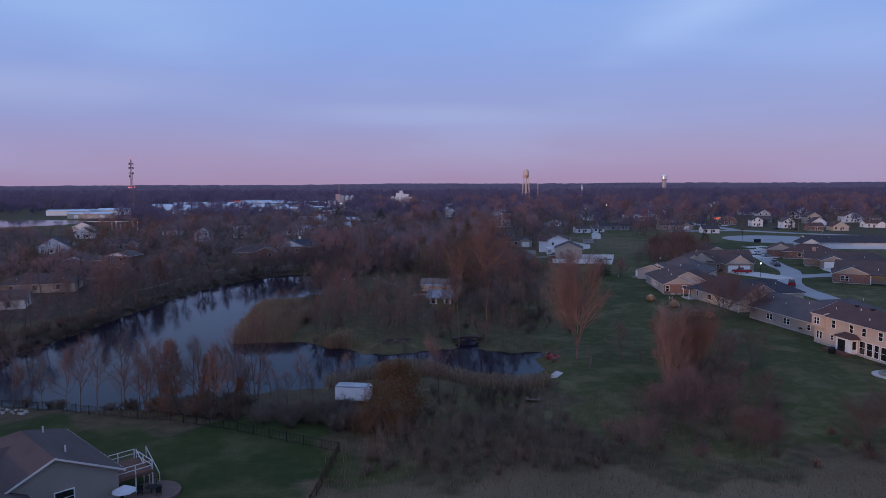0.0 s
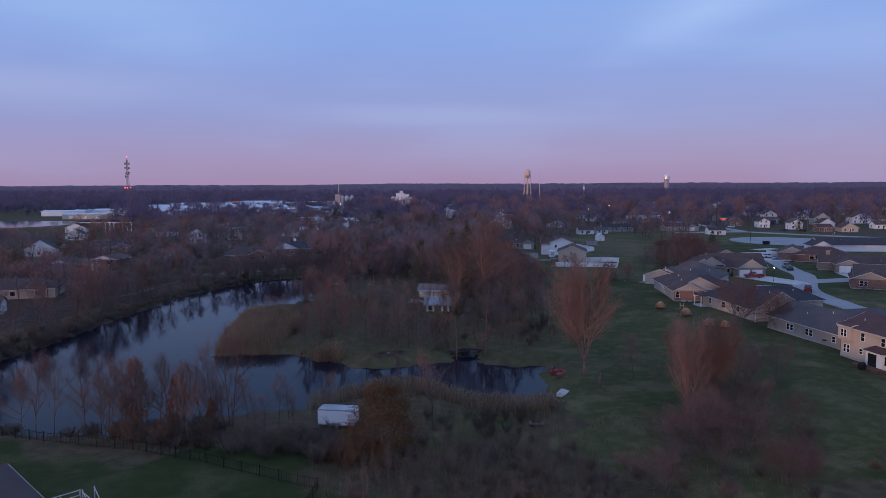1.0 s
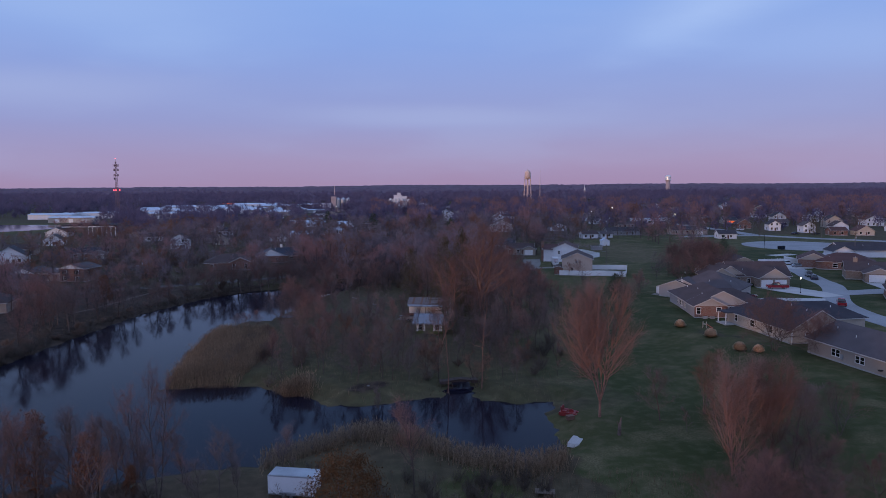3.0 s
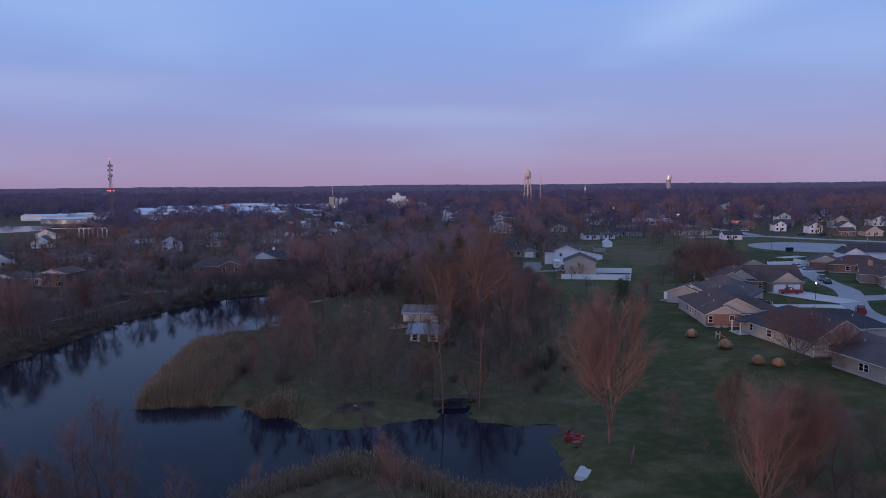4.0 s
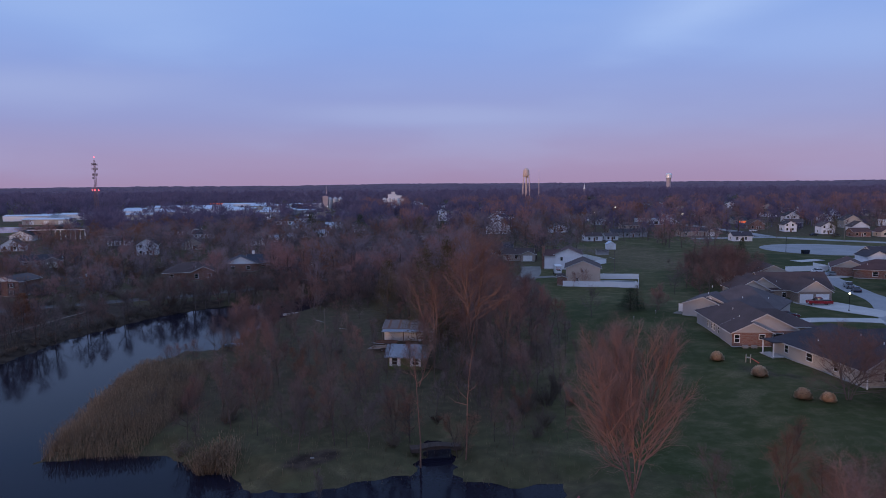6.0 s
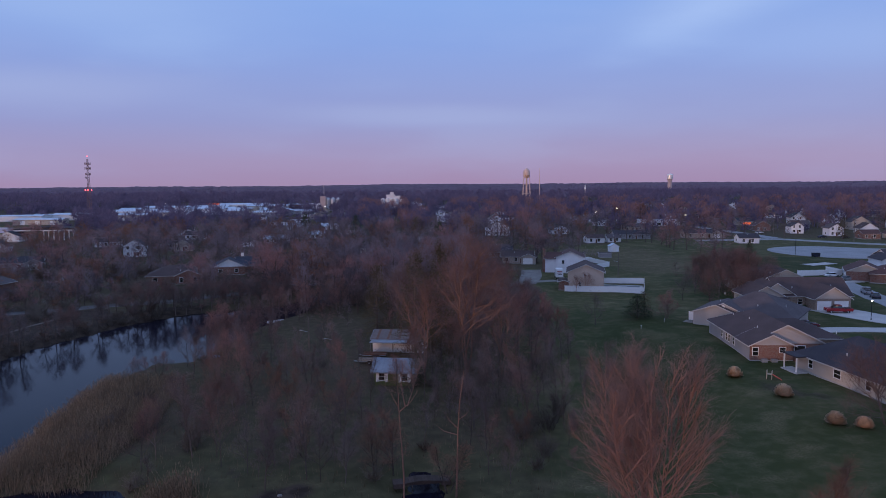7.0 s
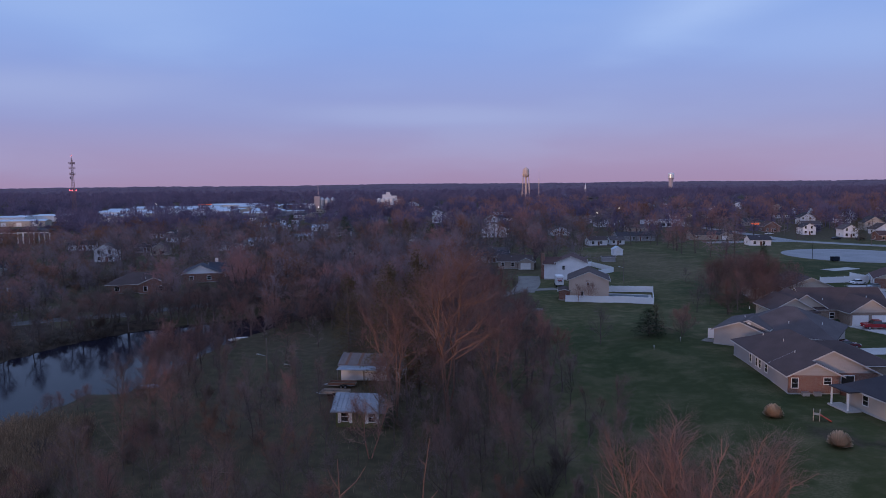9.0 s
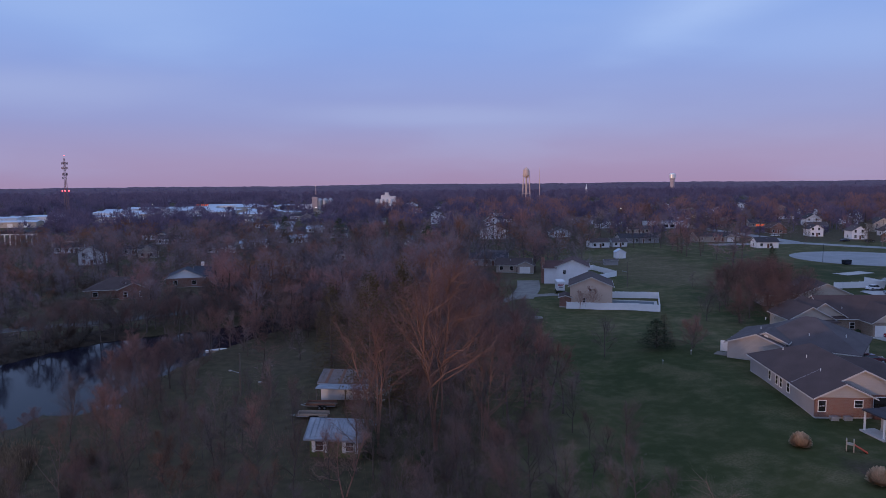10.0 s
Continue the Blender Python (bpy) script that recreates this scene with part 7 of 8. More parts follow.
# single trees that stand out
STANDING = [
    (26.4, 122.4, 22.0, 0.97, bare_tree(216, 10.0, 0.2, 9, 0.52, 0.42, 15, 11, 13, 0.0030, 0.0078, (0.3, 0.85), (0.022, 0.06), (0.10, 0.56), 0.12, False, 0.0030, 1.1), M_TWIG_PALE, "broad leafless tree with pale pinkish-tan fanning limbs on the lawn"),
    (14.9, 178.2, 27.0, 1.0, bare_tree(203, 10, 0.36, 4, 0.66, 0.30, 11, 9, 10, 0.0042, 0.0090, (0.4, 1.0), (0.03, 0.09), (0.05, 0.32), 0.06, False, 0.0042, 2.0), M_TWIG_RED, "towering leafless sycamore with crooked orange-tan limbs"),
    (8.2, 177.6, 19.5, 0.85, bare_tree(208, 10, 0.40, 4, 0.60, 0.35, 9, 8, 9, 0.0042, 0.0082, (0.35, 0.95), (0.025, 0.08), (0.06, 0.26), 0.08, False, 0.0042, 1.8), M_TWIG_RED, "slender leafless tree with reddish twigs beside the shed"),
    (20.4, 178.0, 13.5, 0.7, bare_tree(209, 10, 0.3, 2, 0.7, 0.35, 9, 7, 7, 0.0065, 0.008, (0.35, 1.0), (0.05, 0.13), (0.08, 0.24), 0.1, False, 0.0042, 1.4), M_TWIG, "slender leafless tree with dull brown twigs on the lawn edge"),
    (40.8, 104.6, 14.0, 1.1, bare_tree(203, 10, 0.08, 6, 0.64, 0.6, 12, 9, 9, 0.0052, 0.006, (0.2, 0.7), (0.05, 0.13), (0.10, 0.36), 0.03, False, 0.0028), M_TWIG_RED, "rounded leafless tree with pinkish red twigs"),
    (36.3, 103.4, 15.0, 1.05, bare_tree(204, 10, 0.08, 6, 0.64, 0.6, 12, 9, 9, 0.0052, 0.006, (0.2, 0.7), (0.05, 0.13), (0.10, 0.36), 0.03, False, 0.0028), M_TWIG_PALE, "rounded leafless tree with pale pinkish twigs"),
]
for s_, (x, y, tall, wide, built, twig_m, words) in enumerate(STANDING):
    t_ = thing("tree", words, "tree", pose(x, y, hz(x, y) - 0.05, 0, 0, 40 * s_) @ Matrix.Diagonal((tall / 10 * wide, tall / 10 * wide, tall / 10, 1)))
    part("trunk", built[0], M_BARK_SUNLIT if twig_m is M_TWIG_PALE else M_BARK_ROSE, t_)
    part("crown", built[1], twig_m, t_)
plant("oak", -4.2, 88.8, 8.6, 0.95, 0, "dense oak holding rusty olive-brown leaves beside the trailer")
for x, y, tall in ((6.6, 187.5, 20), (11.0, 189, 21.5)):
    plant("cedar", x, y, tall, 0.75)
plant("pine", 6.8, 176.6, 6, 0.9), plant("cedar", -1.5, 209, 15.5, 0.9), plant("pine", 55.2, 221, 5.4, 2.0), plant("dome", 61.5, 220, 5.5, 1.2), plant("pine", 13.6, 170.4, 3.2, 1.7), plant("cedar", 58.0, 225, 5.5, 1.6)
plant("pine", -55.8, 440, 16), plant("pine", -29, 437, 15, 1.1), plant("cedar", 4, 372, 17), plant("pine", 14, 371, 15), plant("cedar", 226, 428, 12, 1.2), plant("pine", 140.5, 350, 6.5, 1.2)
plant("red", -24.6, 100, 14.2, 0.55), plant("red", -27.5, 101.5, 11.5, 0.55), plant("red", -40, 99.5, 11, 0.55), plant("sparse", 1.6, 100, 11), plant("sparse", 0.6, 166, 9), plant("sparse", -3.6, 169, 10), plant("sparse", 4.4, 164.5, 9), plant("sparse", 6.2, 172, 12)
plant("rust", -81, 211, 8.5, 0.8)
for x, y, tall in ((-36, 98.3, 9.5), (-30.5, 97.8, 7.5), (-26, 97, 4.5)):
    plant("rust", x, y, tall, 0.62)
for x, y, tall, k in ((60.0, 217, 8, "slim"), (45.5, 219.6, 8, "grey"), (-28, 191.8, 9, "slim"), (-29.5, 181.5, 10, "slim"), (-2.5, 182.4, 9, "slim"), (8.2, 170.3, 11, "slim"), (5.6, 166.4, 8, "pale"), (-4.2, 129.8, 5, "slim"),
                       (41, 123.2, 10.5, "ember"), (43.5, 119, 9.5, "ember"), (40, 116, 8, "ember"), (46.5, 113, 8, "red"), (48, 112, 8, "grey"), (54.5, 268, 6.5, "pale"), (51.5, 267.5, 5.5, "pale"), (191, 420, 11, "grey"), (92, 262, 12.5, "thick"), (98, 266, 12.5, "thick"), (95, 275, 12, "red"), (89, 270, 11, "thick"), (101, 275, 11.5, "thick"), (84, 262, 9, "red"), (106, 276, 10, "ember"), (87, 253, 10.5, "red"), (102, 264, 11, "dome"), (96, 263, 12, "red"), (101, 255, 9, "dome"), (107, 268, 10, "red"), (86, 240, 9.5, "dome"), (90, 246, 10.5, "dome"), (82, 247, 9, "red"), (94, 250, 10, "dome"), (-33, 189, 8, "sparse"), (-29, 222, 9, "grey"), (-26, 205, 9, "red"),
                      (88, 268, 11, "red"), (76, 250, 8, "grey"), (82, 246, 6, "dome"), (110, 182, 4.5, "grey"), (92, 300, 5, "grey"), (34, 262, 9, "grey"), (32, 300, 12, "grey"), (24, 285, 14, "grey"), (135, 400, 13, "red"), (155, 470, 15, "grey"), (176, 500, 14, "grey"), (46, 118, 7, "grey"), (36, 116, 4, "slim")):
    plant(k, x, y, tall)

HOUSES = [(o.matrix_basis.translation.x, o.matrix_basis.translation.y) for o in scene.objects if o.parent is None and o.type == "EMPTY" and o.get("category") in ("pavilion", "house", "shed", "barn", "hall", "storage shed", "shop")]
PLACED = []


# houses that show clearly between the woods: their middle, and the open line towards them
SEEN = [(a, b, ex, ey) for a, b in ((-60, 315), (-73, 292)) for ex, ey in ((9, 70), (14, 99))]


def hides(x, y, tall):
    """Would a tree of that height here stand before a house of the town, seen over the pond?"""
    if -0.84 < (x - 2) / (y - 20.5) < -0.52 and 240 < y < 512 and tall > 31.0 - 30 * (y - 20) / 515:
        return True
    for a, b, ex, ey in SEEN:
        if y > 225 and b - y > 3 and abs(x - ex - (a - ex) * (y - ey) / (b - ey)) < 7 and tall > 31.5 - 28.5 * (y - ey) / (b - ey):
            return True
    if int(x * 13 + y * 7) % 10 < 2:
        return False
    ex, ey = (14, 99) if y > 262 else (10, 72)
    if y < 236 and x > -60:
        return False
    for a, b in HOUSES:
        if 3 < b - y < 150 and abs(x - ex - (a + 6 - ex) * (y - ey) / (b - ey)) < 9 and tall > 31.0 - 27.5 * (y - ey) / (b - ey):
            return True
    return False


def clear_of(x, y, gap, shore=1.0, house_gap=8.0, tall=0.0):
    if hides(x, y, tall):
        return False
    if float(shore_distance(np.array([x]), np.array([y]))[0]) < shore:
        return False
    if (-7 < x < 9 and 158 < y < 206) or (36 < x < 64 and 180 < y < 262):
        return False
    if any((x - a - 4) ** 2 + (y - b - 4) ** 2 < house_gap ** 2 for a, b in HOUSES):
        return False
    if any((x - a) ** 2 + (y - b) ** 2 < gap * gap for a, b in PLACED):
        return False
    PLACED.append((x, y))
    return True


def spots(count, kinds, lo, hi, gap, shore, house_gap, region, band):
    tries = 0
    while count and tries < 6000:
        tries += 1
        if band:
            ax, ay, bx, by, hw = band
            t, o = rt.random(), rt.uniform(-hw, hw)
            ln = math.hypot(bx - ax, by - ay)
            x, y = ax + (bx - ax) * t - (by - ay) / ln * o, ay + (by - ay) * t + (bx - ax) / ln * o
        else:
            x, y = rt.uniform(region[0], region[1]), rt.uniform(region[2], region[3])
        tall = rt.uniform(lo, hi)
        if clear_of(x, y, gap, shore, house_gap, tall):
            count -= 1
            yield rt.choice(kinds), x, y, tall


def grove(x0, x1, y0, y1, count, kinds, lo, hi, gap=2.5, shore=1.0, house_gap=9.0, wide=1.0, band=None):
    """Trees scattered over a stretch of the plan, each its own. band: (ax, ay, bx, by, half-width) keeps them along a line."""
    for k, x, y, tall in spots(count, kinds, lo, hi, gap, shore, house_gap, (x0, x1, y0, y1), band):
        plant(k, x, y, tall, wide)


def triangles(mesh):
    return np.array(mesh.v, np.float32), np.array([t for f in mesh.f for t in ((f[0], f[1], f[2]),) + (((f[0], f[2], f[3]),) if len(f) == 4 else ())], np.int64)


LIGHT = {}
for s in range(3):
    for key, tm, spec in (("grey", M_TWIG_TOWN_HAZED, (300 + s, 10, 0.22, 1, 0.86, 0.3, 10, 6, 4, 0.04, 0.018, (0.4, 1.1), (0.06, 0.15), (0.18, 0.4), 0.0, True)), ("red", M_TWIG_TOWN_RED_HAZED, (310 + s, 10, 0.2, 1, 0.92, 0.3, 10, 6, 4, 0.041, 0.018, (0.4, 1.1), (0.06, 0.15), (0.18, 0.4), 0.0, True)), ("slim", M_TWIG_TOWN_HAZED, (320 + s, 10, 0.25, 1, 0.56, 0.5, 10, 5, 4, 0.036, 0.011, (0.4, 0.9), (0.06, 0.14), (0.18, 0.4), 0.0, True))):
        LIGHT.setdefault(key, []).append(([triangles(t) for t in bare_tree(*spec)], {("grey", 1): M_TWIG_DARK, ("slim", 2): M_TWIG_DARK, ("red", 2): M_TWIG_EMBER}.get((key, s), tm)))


for s in range(2):
    LIGHT.setdefault("sparse", []).append(([triangles(t) for t in bare_tree(330 + s, 10, 0.26, 1, 0.64, 0.45, 10, 5, 5, 0.013, 0.009, (0.35, 0.9), (0.05, 0.14), (0.18, 0.4), 0.0, True)], M_BRUSH))
    LIGHT.setdefault("brush", []).append(([triangles(t) for t in shrub(340 + s, 2.6, 20, 34)], M_BRUSH))
    LIGHT.setdefault("brush_red", []).append(([triangles(t) for t in shrub(345 + s, 2.6, 20, 34)], M_BRUSH_RED))


for s in range(2):
    for key, tm, spec in (("grey_fine", M_TWIG, (350 + s, 10, 0.22, 1, 0.84, 0.3, 12, 6, 8, 0.017, 0.016, (0.4, 1.1), (0.055, 0.14), (0.18, 0.4), 0.0, True)), ("red_fine", M_TWIG_RED, (360 + s, 10, 0.2, 1, 0.88, 0.3, 12, 6, 8, 0.018, 0.016, (0.4, 1.1), (0.055, 0.14), (0.18, 0.4), 0.0, True))):
        LIGHT.setdefault(key, []).append(([triangles(t) for t in bare_tree(*spec)], tm))


def woods(name, label, x0, x1, y0, y1, count, kinds, lo, hi, gap=3.5, shore=1.0, house_gap=9.0, wide=1.0, band=None):
    """The same, for trees too many to count: joined by colour."""
    sets = {}
    for k, x, y, tall in spots(count, kinds, lo, hi, gap, shore, house_gap, (x0, x1, y0, y1), band):
        if wedge(x, y):
            continue
        (wood, fine), tm = rt.choice(LIGHT[k])
        a, s, z_ = rt.uniform(0, 6.283), tall / (2.6 if k.startswith("brush") else 10), hz(x, y) - 0.05
        rot = np.array([[math.cos(a), math.sin(a), 0], [-math.sin(a), math.cos(a), 0], [0, 0, 1]], np.float32)
        for (v, f), m in ((wood, M_BARK), (fine, tm)):
            sets.setdefault(m.name, (m, []))[1].append(((v @ rot) * np.array([s * wide, s * wide, s]) + np.array([x, y, z_]), f))
    for m, pieces in sets.values():
        join(name, m, pieces, label)


def join(name, material, pieces, label, category="woods"):
    vs, fs, k = [], [], 0
    for v, f in pieces:
        vs.append(v)
        fs.append(f + k)
        k += len(v)
    v, f = np.concatenate(vs).astype(np.float32), np.concatenate(fs).astype(np.int32)
    me = bpy.data.meshes.new(name)
    me.vertices.add(len(v))
    me.vertices.foreach_set("co", v.ravel())
    me.loops.add(f.size)
    me.loops.foreach_set("vertex_index", f.ravel())
    me.polygons.add(len(f))
    me.polygons.foreach_set("loop_start", np.arange(0, f.size, 3, dtype=np.int32))
    me.update(calc_edges=True)
    me.materials.append(material)
    return tagged(new(name, me), label, category, kind="stuff")


def wedge(x, y):
    """The open ground before the storage sheds and the lake, and the field behind the white fence."""
    return (-0.66 < x / y < -0.44 and 478 < y < 720) or (68 < x < 118 and 282 < y < 412) or (140 < x < 260 and 300 < y < 432)


plant("thick", 64.8, 151.3, 10.0, 1.25, 0, "broad rounded leafless tree with dense red-brown twigs before the dark-roofed house")
plant("thick", 71.4, 149.2, 7.4, 1.0, 1, "rounded leafless tree with red-brown twigs beside the long house")
plant("ember", -4.1, 161.8, 6.5, 1.2), plant("ember", -2.0, 164.5, 5.0, 1.1)
plant("thick", -23.4, 170.3, 2.7, 1.3, None, "low dark rounded bush of dense twigs on the meadow")
# south shore, beside the black fence
grove(0, 0, 0, 0, 24, ["sparse", "sparse", "sparse", "slim"], 7, 12.5, 1.5, 0.4, 3, 0.9, (-62, 103, -26, 95.5, 3.2))
grove(0, 0, 0, 0, 10, ["sparse", "sparse", "slim"], 5, 9, 1.5, 0.3, 3, 1.0, (-30, 98, -12, 103, 4))
grove(0, 0, 0, 0, 44, ["brush", "brush", "brush_red"], 1.0, 2.0, 1.0, 0.3, 2, 1.3, (-60, 104, -14, 93.5, 2.2))
grove(0, 0, 0, 0, 60, ["brush", "brush", "brush_red"], 1.6, 3.4, 0.8, 0.3, 2, 1.1, (-40, 99.5, -5, 88.5, 3.0))
grove(0, 0, 0, 0, 26, ["brush", "brush"], 0.8, 1.5, 0.9, 0.1, 2, 1.3, (-40.5, 141, -42, 178, 2.5))
# scrub below the pond: upright saplings, then separate bushes on the open grass
woods("thicket", "thin brown upright saplings crowded below the pond", -7, 19, 74, 92, 270, ["sparse"], 2.0, 4.2, 0.45, 0.6, 2, 0.85)
woods("thicket", "low tangled brown brush below the pond", -7, 20, 74, 92, 90, ["brush", "brush_red"], 0.9, 1.8, 0.7, 0.6, 2, 1.3)
woods("thicket", "thin brown upright saplings beside the reeds", -12, 16, 91, 104, 70, ["sparse", "brush"], 1.0, 2.6, 0.8, 0.8, 2, 0.9)
grove(-6, 18, 74, 90, 14, ["sparse", "slim", "sparse"], 3.5, 6, 2.2, 0.6, 2)
for x, y, tall, wide, k in ((24.5, 79.4, 4.4, 1.4, "thick"), (22, 82, 3.4, 1.3, "dome"), (38.2, 80.4, 5.0, 1.4, "thick"), (41.5, 82.5, 3.8, 1.3, "dome"), (51.5, 80, 5.4, 1.4, "thick"), (55.5, 82, 6.0, 1.2, "dome"), (30.5, 88.5, 5.6, 1.3, "thick"), (34.0, 92, 6.6, 1.2, "thick"), (37, 88, 5.8, 1.3, "dome"),
                            (40, 92.5, 5.4, 1.3, "thick"), (33, 84.5, 4.2, 1.4, "dome"), (36.5, 96.5, 5.8, 1.2, "thick"), (28, 84, 3.6, 1.3, "dome"), (44, 88.5, 3.8, 1.4, "dome"), (31, 95.5, 4.2, 1.3, "dome"), (41.5, 98, 5.6, 1.2, "thick"), (62, 81, 4.6, 1.3, "thick"), (45.4, 103.7, 9.0, 0.9, "grey"), (47.5, 96, 4.6, 1.2, "dome")):
    plant(k, x, y, tall, wide, None, "rounded leafless bush of dense mauve-brown twigs" if k != "grey" else "")
grove(20, 58, 75, 84, 16, ["brush_red", "brush"], 0.9, 1.8, 1.6, 0.6, 2, 1.4)
grove(34, 54, 100, 122, 7, ["red", "grey", "dome"], 5, 8, 3, 0.6, 2)
# west bank
grove(0, 0, 0, 0, 40, ["grey", "red", "slim", "red"], 8, 13, 2.4, 0.4, 5, 0.95, (-86, 118, -80, 205, 7))
grove(0, 0, 0, 0, 22, ["grey", "red", "slim"], 6, 10, 2.2, 0.3, 5, 0.9, (-77, 196, -50, 252, 3.5))
grove(0, 0, 0, 0, 36, ["brush", "brush_red"], 1.5, 3, 1.2, 0.2, 3, 1.3, (-84, 120, -58, 243, 3.0))
woods("bank_brush", "dark tangled brush on the pond bank", 0, 0, 0, 0, 130, ["brush", "brush", "brush_red"], 0.9, 2.0, 0.8, 0.3, 3, 1.5, (-86, 112, -60, 246, 6))
woods("woodland", "tall leafless brown trees lining the far bank", 0, 0, 0, 0, 46, ["grey_fine", "red_fine"], 6, 9, 2.0, 0.4, 5, 1.2, (-66, 238, -22, 266, 5))
# woods north of the pond and on the spit
grove(-26, 22, 140, 196, 84, ["sparse", "slim", "sparse", "sparse", "grey", "sparse"], 5, 11, 2.2, 0.8, 4)
grove(-33, -18, 148, 192, 16, ["brush", "brush", "brush_red"], 2, 3.6, 1.6, 0.6, 5)
grove(-24, 22, 140, 196, 14, ["brush", "brush", "brush_red"], 1.0, 2.0, 1.4, 0.5, 3, 1.2)
woods("woodland", "leafless brown woods behind the pond", -34, 4, 190, 244, 18, ["grey_fine", "red_fine"], 6, 11, 3.5, 0.3, 5)
woods("woodland", "leafless brown trees beside the lane", 6, 30, 180, 236, 28, ["grey_fine", "red_fine", "grey_fine"], 8, 14, 2.6, 0.3, 5)
woods("woodland", "leafless brown woods behind the pond", -56, 4, 244, 300, 120, ["grey", "grey", "red", "slim"], 9, 15, 2.4, 0.3, 6, 1.1)
woods("woodland", "leafless brown woods behind the pond", -64, 26, 250, 340, 130, ["grey", "red", "grey"], 10, 16, 3.0, 0.5, 8, 1.1)
woods("woodland", "leafless brown trees beside the lane", 2, 33, 182, 262, 42, ["grey_fine", "red_fine", "grey_fine"], 8, 15, 2.8, 0.6, 6, 1.1)
woods("woodland", "leafless trees among the western gardens", -160, -88, 120, 340, 90, ["grey", "red", "red"], 8, 13, 3.5, 2, 8, 1.1)
grove(17, 35, 150, 246, 34, ["sparse", "sparse", "slim"], 5, 11, 3.2, 1.0, 5, 1.0)
grove(16, 30, 140, 200, 20, ["brush", "sparse"], 2.0, 3.6, 2.2, 1.0, 5, 1.1)
grove(-34, -24, 190, 240, 20, ["red", "sparse", "red", "sparse"], 6, 10, 2.2, 0.4, 5, 1.0)
for x0_, x1_, y0_, y1_, n_ in ((-13, 20, 137, 158, 20), (-20, -7, 156, 178, 8), (9, 21, 156, 176, 7)):
    grove(x0_, x1_, y0_, y1_, n_, ["sparse", "sparse", "ember", "slim"], 4, 8.5, 1.5, 0.6, 3, 1.15)
grove(-40, -34, 178, 186, 5, ["red", "sparse"], 3, 5, 1.6, 0.6, 5, 1.1)
# among the houses and behind the lawn
woods("understorey", "low dark brush under the leafless trees", -175, -58, 232, 340, 240, ["brush", "brush", "brush_red"], 2.0, 4.0, 1.0, 0.5, 5, 1.4)
woods("understorey", "low dark brush under the leafless trees", -56, 28, 238, 340, 150, ["brush", "brush", "brush_red"], 2.0, 3.6, 1.0, 0.5, 5, 1.4)
woods("woodland", "low leafless brown woods on the west bank", -175, -62, 240, 335, 90, ["grey", "red", "red", "slim"], 4, 7.5, 1.8, 0.5, 5, 1.25)
woods("woodland", "dense leafless brown woods on the north bank", -60, 30, 236, 300, 130, ["grey_fine", "red_fine", "grey_fine"], 6, 11, 2.0, 0.3, 5, 1.1)
woods("woodland", "dense leafless brown woods on the west bank", -150, -78, 205, 330, 130, ["grey", "red", "slim"], 5, 9, 2.4, 0.5, 6, 1.1)
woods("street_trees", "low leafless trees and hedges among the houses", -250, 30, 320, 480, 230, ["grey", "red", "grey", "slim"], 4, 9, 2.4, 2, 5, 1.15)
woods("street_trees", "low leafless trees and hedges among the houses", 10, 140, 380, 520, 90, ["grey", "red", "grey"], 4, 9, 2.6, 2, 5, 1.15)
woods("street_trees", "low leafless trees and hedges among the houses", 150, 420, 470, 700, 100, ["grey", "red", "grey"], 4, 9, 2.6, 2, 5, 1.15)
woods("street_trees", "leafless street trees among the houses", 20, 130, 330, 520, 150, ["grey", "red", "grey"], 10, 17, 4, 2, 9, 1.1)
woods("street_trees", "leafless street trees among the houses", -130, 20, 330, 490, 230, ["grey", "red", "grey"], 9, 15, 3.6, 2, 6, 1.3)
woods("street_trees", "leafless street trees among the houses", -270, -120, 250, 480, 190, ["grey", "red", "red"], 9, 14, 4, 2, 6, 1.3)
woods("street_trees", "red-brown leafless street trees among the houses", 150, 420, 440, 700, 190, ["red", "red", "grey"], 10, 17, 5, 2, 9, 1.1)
# added out of view to shade the foreground; gaps let sun reach two houses
woods("woodland", "unseen leafless trees added behind the first garden to block the low sun", -240, -165, -70, -22, 70, ["grey", "red", "slim"], 9, 12.5, 3.0, 1, 6, 1.1)
woods("woodland", "unseen leafless trees added behind the first garden to block the low sun", -92, -64, -70, -22, 26, ["grey", "red", "slim"], 9, 12.5, 3.0, 1, 6, 1.1)
woods("woodland", "unseen leafless trees added behind the first garden to block the low sun", -18, 90, -70, -22, 76, ["grey", "red", "slim"], 9, 12.5, 3.0, 1, 6, 1.1)
for roots in KINDS.values():
    for o in roots:
        if o.name not in USED:
            for c_ in list(o.children):
                bpy.data.objects.remove(c_)
            bpy.data.objects.remove(o)

# far woods: crowns too many and too far to count
rw = np.random.RandomState(4)


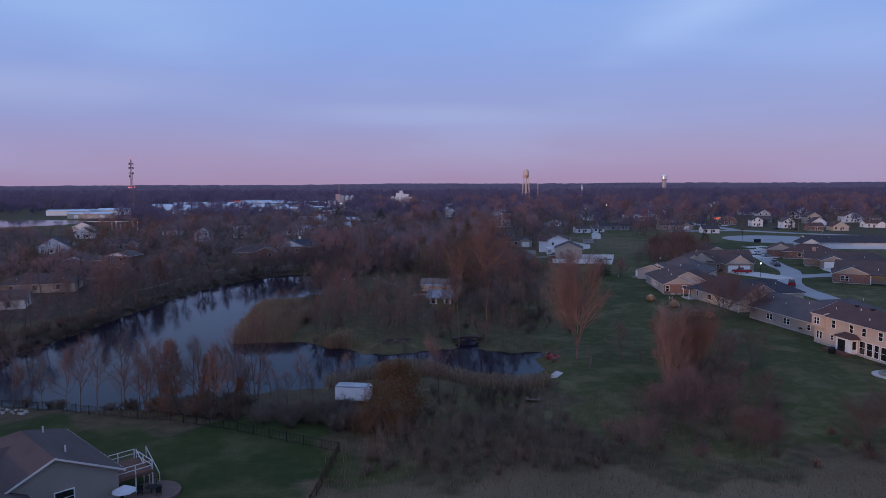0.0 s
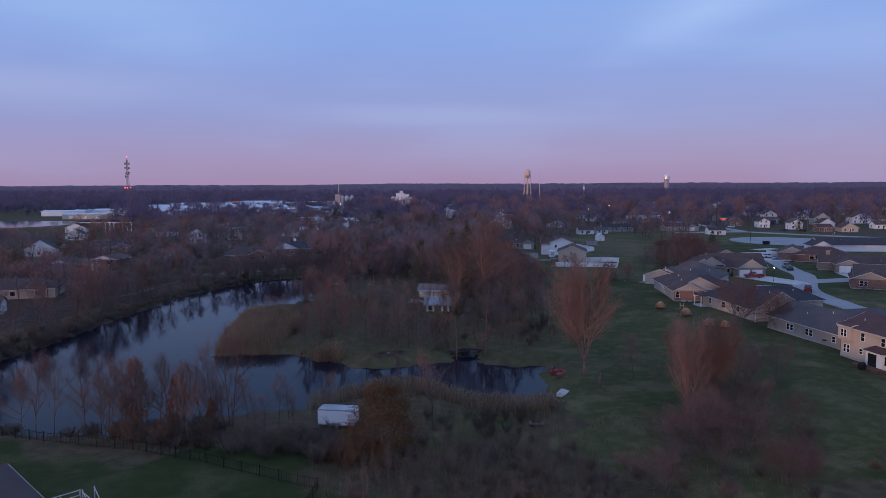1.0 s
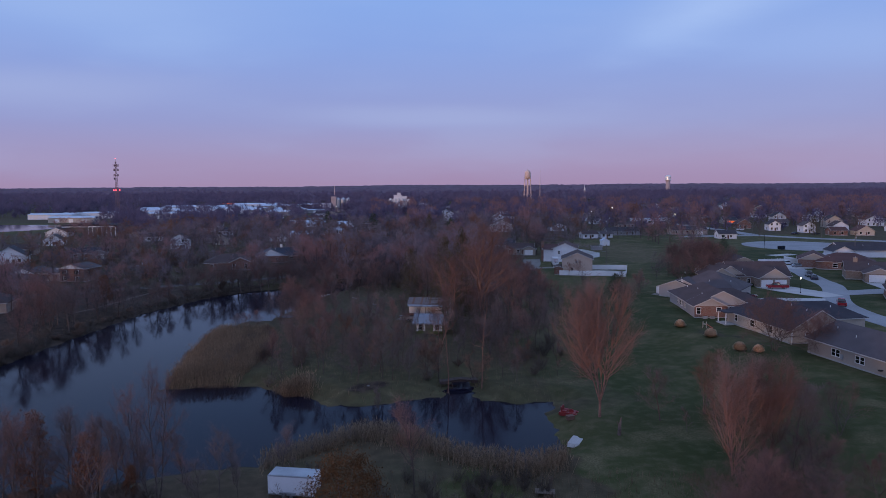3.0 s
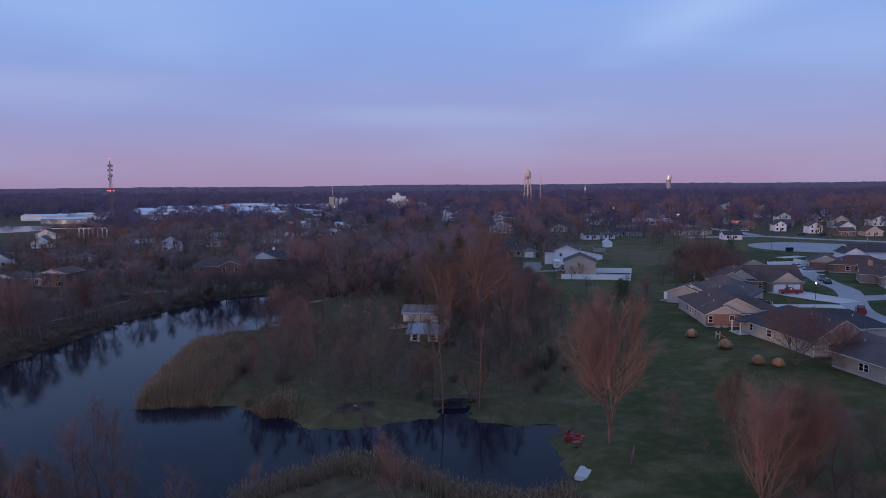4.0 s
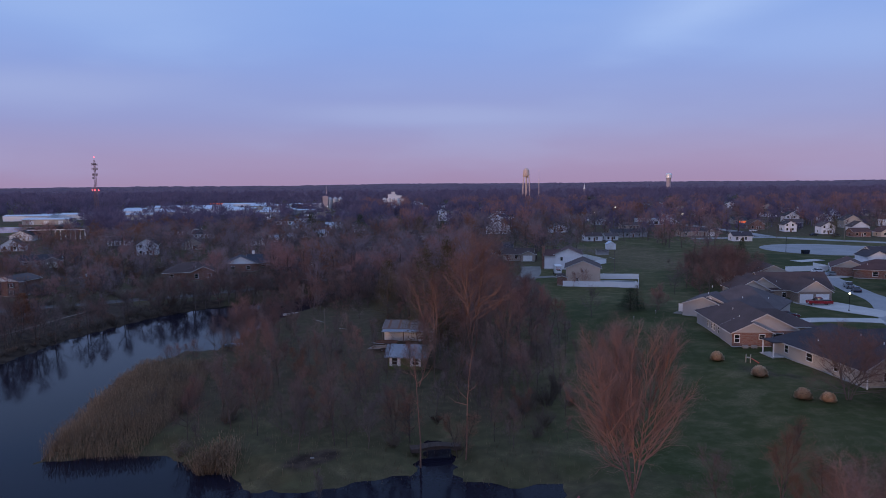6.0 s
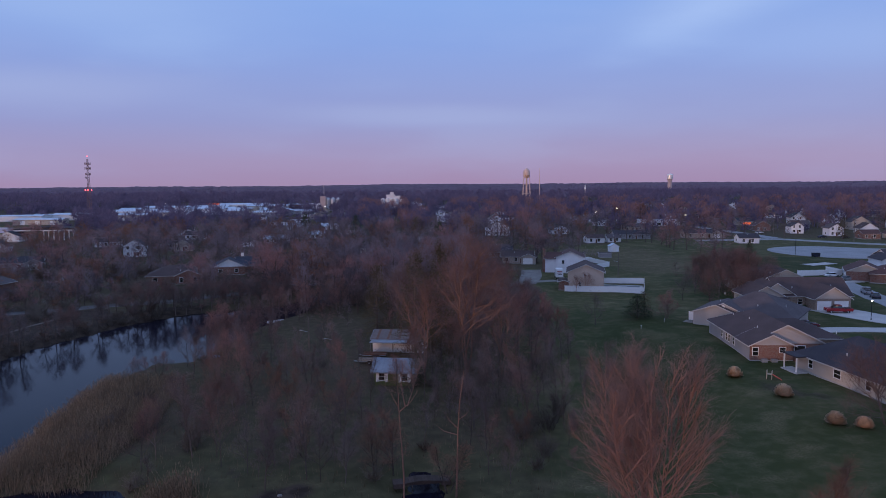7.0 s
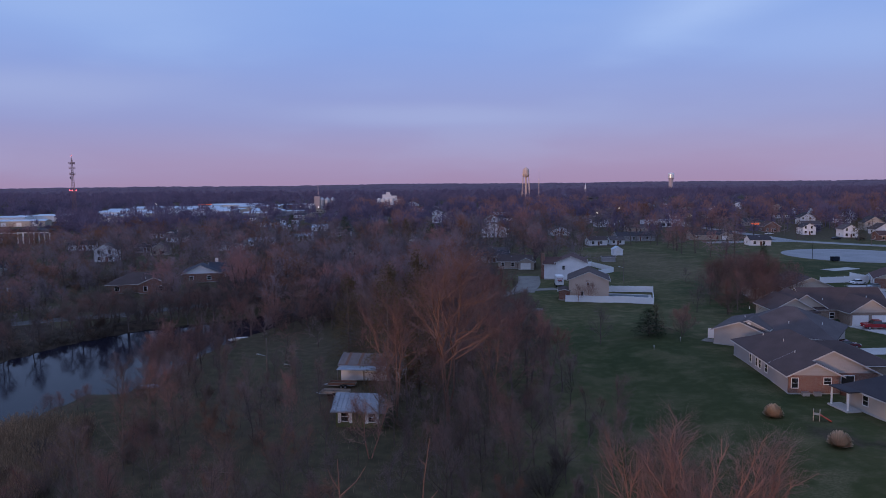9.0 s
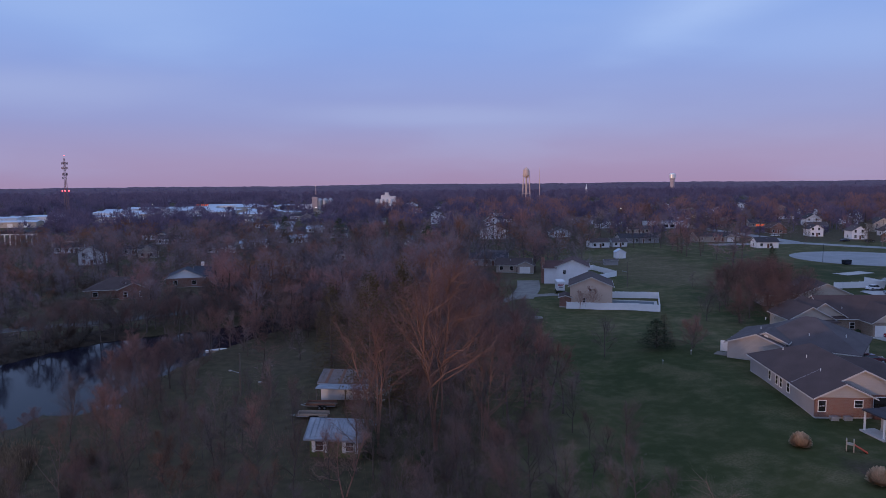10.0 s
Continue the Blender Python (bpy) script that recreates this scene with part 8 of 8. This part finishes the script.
def far_woods(name, count, x_of, y_of, tall, faces, size, material, label, lift=0.0):
    """Loose crowns of many slanting slivers, one mesh."""
    pieces = []
    for _ in range(count):
        y = y_of()
        x = x_of(y)
        if wedge(x, y) or (-395 < x < -262 and 525 < y < 640):
            continue
        z0_ = hz(x, y) + lift
        h_ = tall * rw.uniform(0.65, 1.2)
        if hides(x, y, h_) or any((x - a - 5) ** 2 + (y - b - 5) ** 2 < 90 for a, b in HOUSES):
            continue
        rad = h_ * rw.uniform(0.28, 0.42)
        u = rw.normal(size=(faces, 3))
        u /= np.linalg.norm(u, axis=1)[:, None]
        p = u * (rw.uniform(0.25, 1, (faces, 1)) ** 0.5) * np.array([rad, rad, h_ * 0.36]) + np.array([x, y, z0_ + h_ * 0.62])
        e = u + rw.normal(size=(faces, 3)) * 0.5 + np.array([0, 0, 0.7])
        e /= np.linalg.norm(e, axis=1)[:, None]
        w = np.cross(e, rw.normal(size=(faces, 3)))
        w /= np.linalg.norm(w, axis=1)[:, None]
        ln = size * rw.uniform(0.6, 1.4, (faces, 1))
        tri = np.stack([p - w * ln * 0.09, p + w * ln * 0.09, p + e * ln], 1).reshape(-1, 3)
        tri = np.concatenate([tri, [[x - 0.25, y, z0_ - 0.3], [x + 0.25, y, z0_ - 0.3], [x, y, z0_ + h_ * 0.7]]])
        pieces.append((tri, np.arange(len(tri)).reshape(-1, 3)))
    return join(name, material, pieces, label)


def spread(lo, hi):
    return lambda y: rw.uniform(lo, hi) * (y * 0.72 + 60)


# these crowns carry the haze of distance in their colour
far_woods("far_woods", 900, spread(-1, 1), lambda: rw.uniform(470, 950), 6.5, 150, 2.0, M_TWIG_FAR_HAZED, "low leafless trees of the town in haze-tinted violet-brown")
far_woods("far_woods", 1300, spread(-1, 1), lambda: rw.uniform(470, 900), 13, 210, 2.4, M_TWIG_FAR_HAZED, "leafless woods and street trees of the town in haze-tinted violet-brown")
far_woods("far_woods", 420, spread(-0.1, 1.0), lambda: rw.uniform(480, 950), 14, 190, 2.4, M_TWIG_TOWN_RED_HAZED, "red-brown leafless street trees of the town")
far_woods("far_woods", 2200, spread(-1, 1), lambda: rw.uniform(900, 1900), 14, 80, 4.0, M_TWIG_FAR_HAZED, "leafless woods at the edge of town in haze-tinted violet-brown")
far_woods("far_woods", 3000, spread(-1, 1), lambda: rw.uniform(1500, 4000), 11, 24, 6.0, M_TWIG_FAR_HAZED, "leafless woods along the horizon", 1.0)
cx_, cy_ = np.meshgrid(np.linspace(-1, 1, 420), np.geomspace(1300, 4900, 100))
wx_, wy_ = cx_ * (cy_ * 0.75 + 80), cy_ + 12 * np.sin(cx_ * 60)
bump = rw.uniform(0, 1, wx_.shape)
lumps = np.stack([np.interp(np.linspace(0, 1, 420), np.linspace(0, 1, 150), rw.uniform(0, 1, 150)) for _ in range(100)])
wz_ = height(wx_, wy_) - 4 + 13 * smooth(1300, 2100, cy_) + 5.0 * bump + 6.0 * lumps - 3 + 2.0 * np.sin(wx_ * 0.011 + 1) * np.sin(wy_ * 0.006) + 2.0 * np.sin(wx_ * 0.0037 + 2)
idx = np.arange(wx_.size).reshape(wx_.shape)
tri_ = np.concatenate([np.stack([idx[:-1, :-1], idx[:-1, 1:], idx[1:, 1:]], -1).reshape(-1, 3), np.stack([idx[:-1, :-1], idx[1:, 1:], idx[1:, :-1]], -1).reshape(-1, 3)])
join("far_woods", M_CANOPY_HAZED, [(np.stack([wx_, wy_, wz_], -1).reshape(-1, 3), tri_)], "distant dark band of leafless woods on the horizon, tinted mauve for haze")


# ---- reeds and dry grass ----
def blades(name, count, where, lo, hi, w, material, label, plume=False):
    xy = np.array([where() for _ in range(int(count * 1.1))])
    xy = xy[shore_distance(xy[:, 0], xy[:, 1]) > -0.9][:count]
    n_ = len(xy)
    z0_ = np.maximum(height(xy[:, 0], xy[:, 1]), WATER_Z - 0.5)
    h_, a = rw.uniform(lo, hi, n_), rw.uniform(0, 6.283, n_)
    base = np.stack([xy[:, 0], xy[:, 1], z0_ - 0.1], -1)
    tip = np.stack([xy[:, 0] + rw.normal(0, 0.24, n_) * h_, xy[:, 1] + rw.normal(0, 0.24, n_) * h_, z0_ + h_], -1)
    side = np.stack([np.cos(a), np.sin(a), a * 0], -1) * w
    pieces = [(np.stack([base - side, base + side, tip], 1).reshape(-1, 3), np.arange(3 * n_).reshape(-1, 3))]
    if plume:
        low = base + (tip - base) * 0.85
        pieces.append((np.stack([low - side * 1.5, low + side * 1.5, tip + (tip - base) * 0.06], 1).reshape(-1, 3), np.arange(3 * n_).reshape(-1, 3)))
    return join(name, material, pieces, label, "reeds" if plume else "grass")


def on_spit():
    t = rw.uniform(0, 1) ** 0.8
    return -39.5 - 3.2 * t + rw.uniform(0, 1) ** 1.3 * (11 + 3 * math.sin(3 * t)), 141.5 + 37 * t


def by_inlet():
    return rw.normal(-18.2, 1.5), rw.normal(138.2, 1.6)


def south_bank():
    t = rw.uniform(0, 1)
    return -16 + 35 * t, np.interp(-16 + 35 * t, [-16, -6, 1, 8, 15, 20], [110.5, 119, 117, 110, 107, 111]) + rw.normal(-2.2, 1.6)


blades("reeds", 20000, on_spit, 0.9, 2.5, 0.024, M_REED, "tall dry tan reeds along the pond spit", True)
blades("reeds", 1300, by_inlet, 1.1, 2.2, 0.045, M_REED, "clump of dry tan reeds beside the inlet", True)
blades("reeds", 4200, south_bank, 1.2, 2.3, 0.04, M_REED, "dry tan reeds along the near shore", True)
blades("dry_grass", 9000, lambda: (rw.uniform(-12, 62), rw.uniform(52, 73)), 0.3, 0.8, 0.03, M_DRYGRASS, "tall dry tan grass in the foreground field")
blades("dry_grass", 5000, lambda: (rw.uniform(-12, 40), rw.uniform(72, 104)), 0.4, 1.1, 0.03, M_DRYGRASS, "dry brown grass among the brush")
blades("dry_grass", 6000, lambda: (rw.uniform(-30, 24), rw.uniform(132, 205)), 0.3, 0.9, 0.03, M_DRYGRASS, "dry brown grass under the bare trees")
blades("dry_grass", 2500, lambda: (rw.uniform(-88, -60), rw.uniform(120, 245)), 0.4, 1.0, 0.035, M_DRYGRASS, "dry brown grass on the far bank")
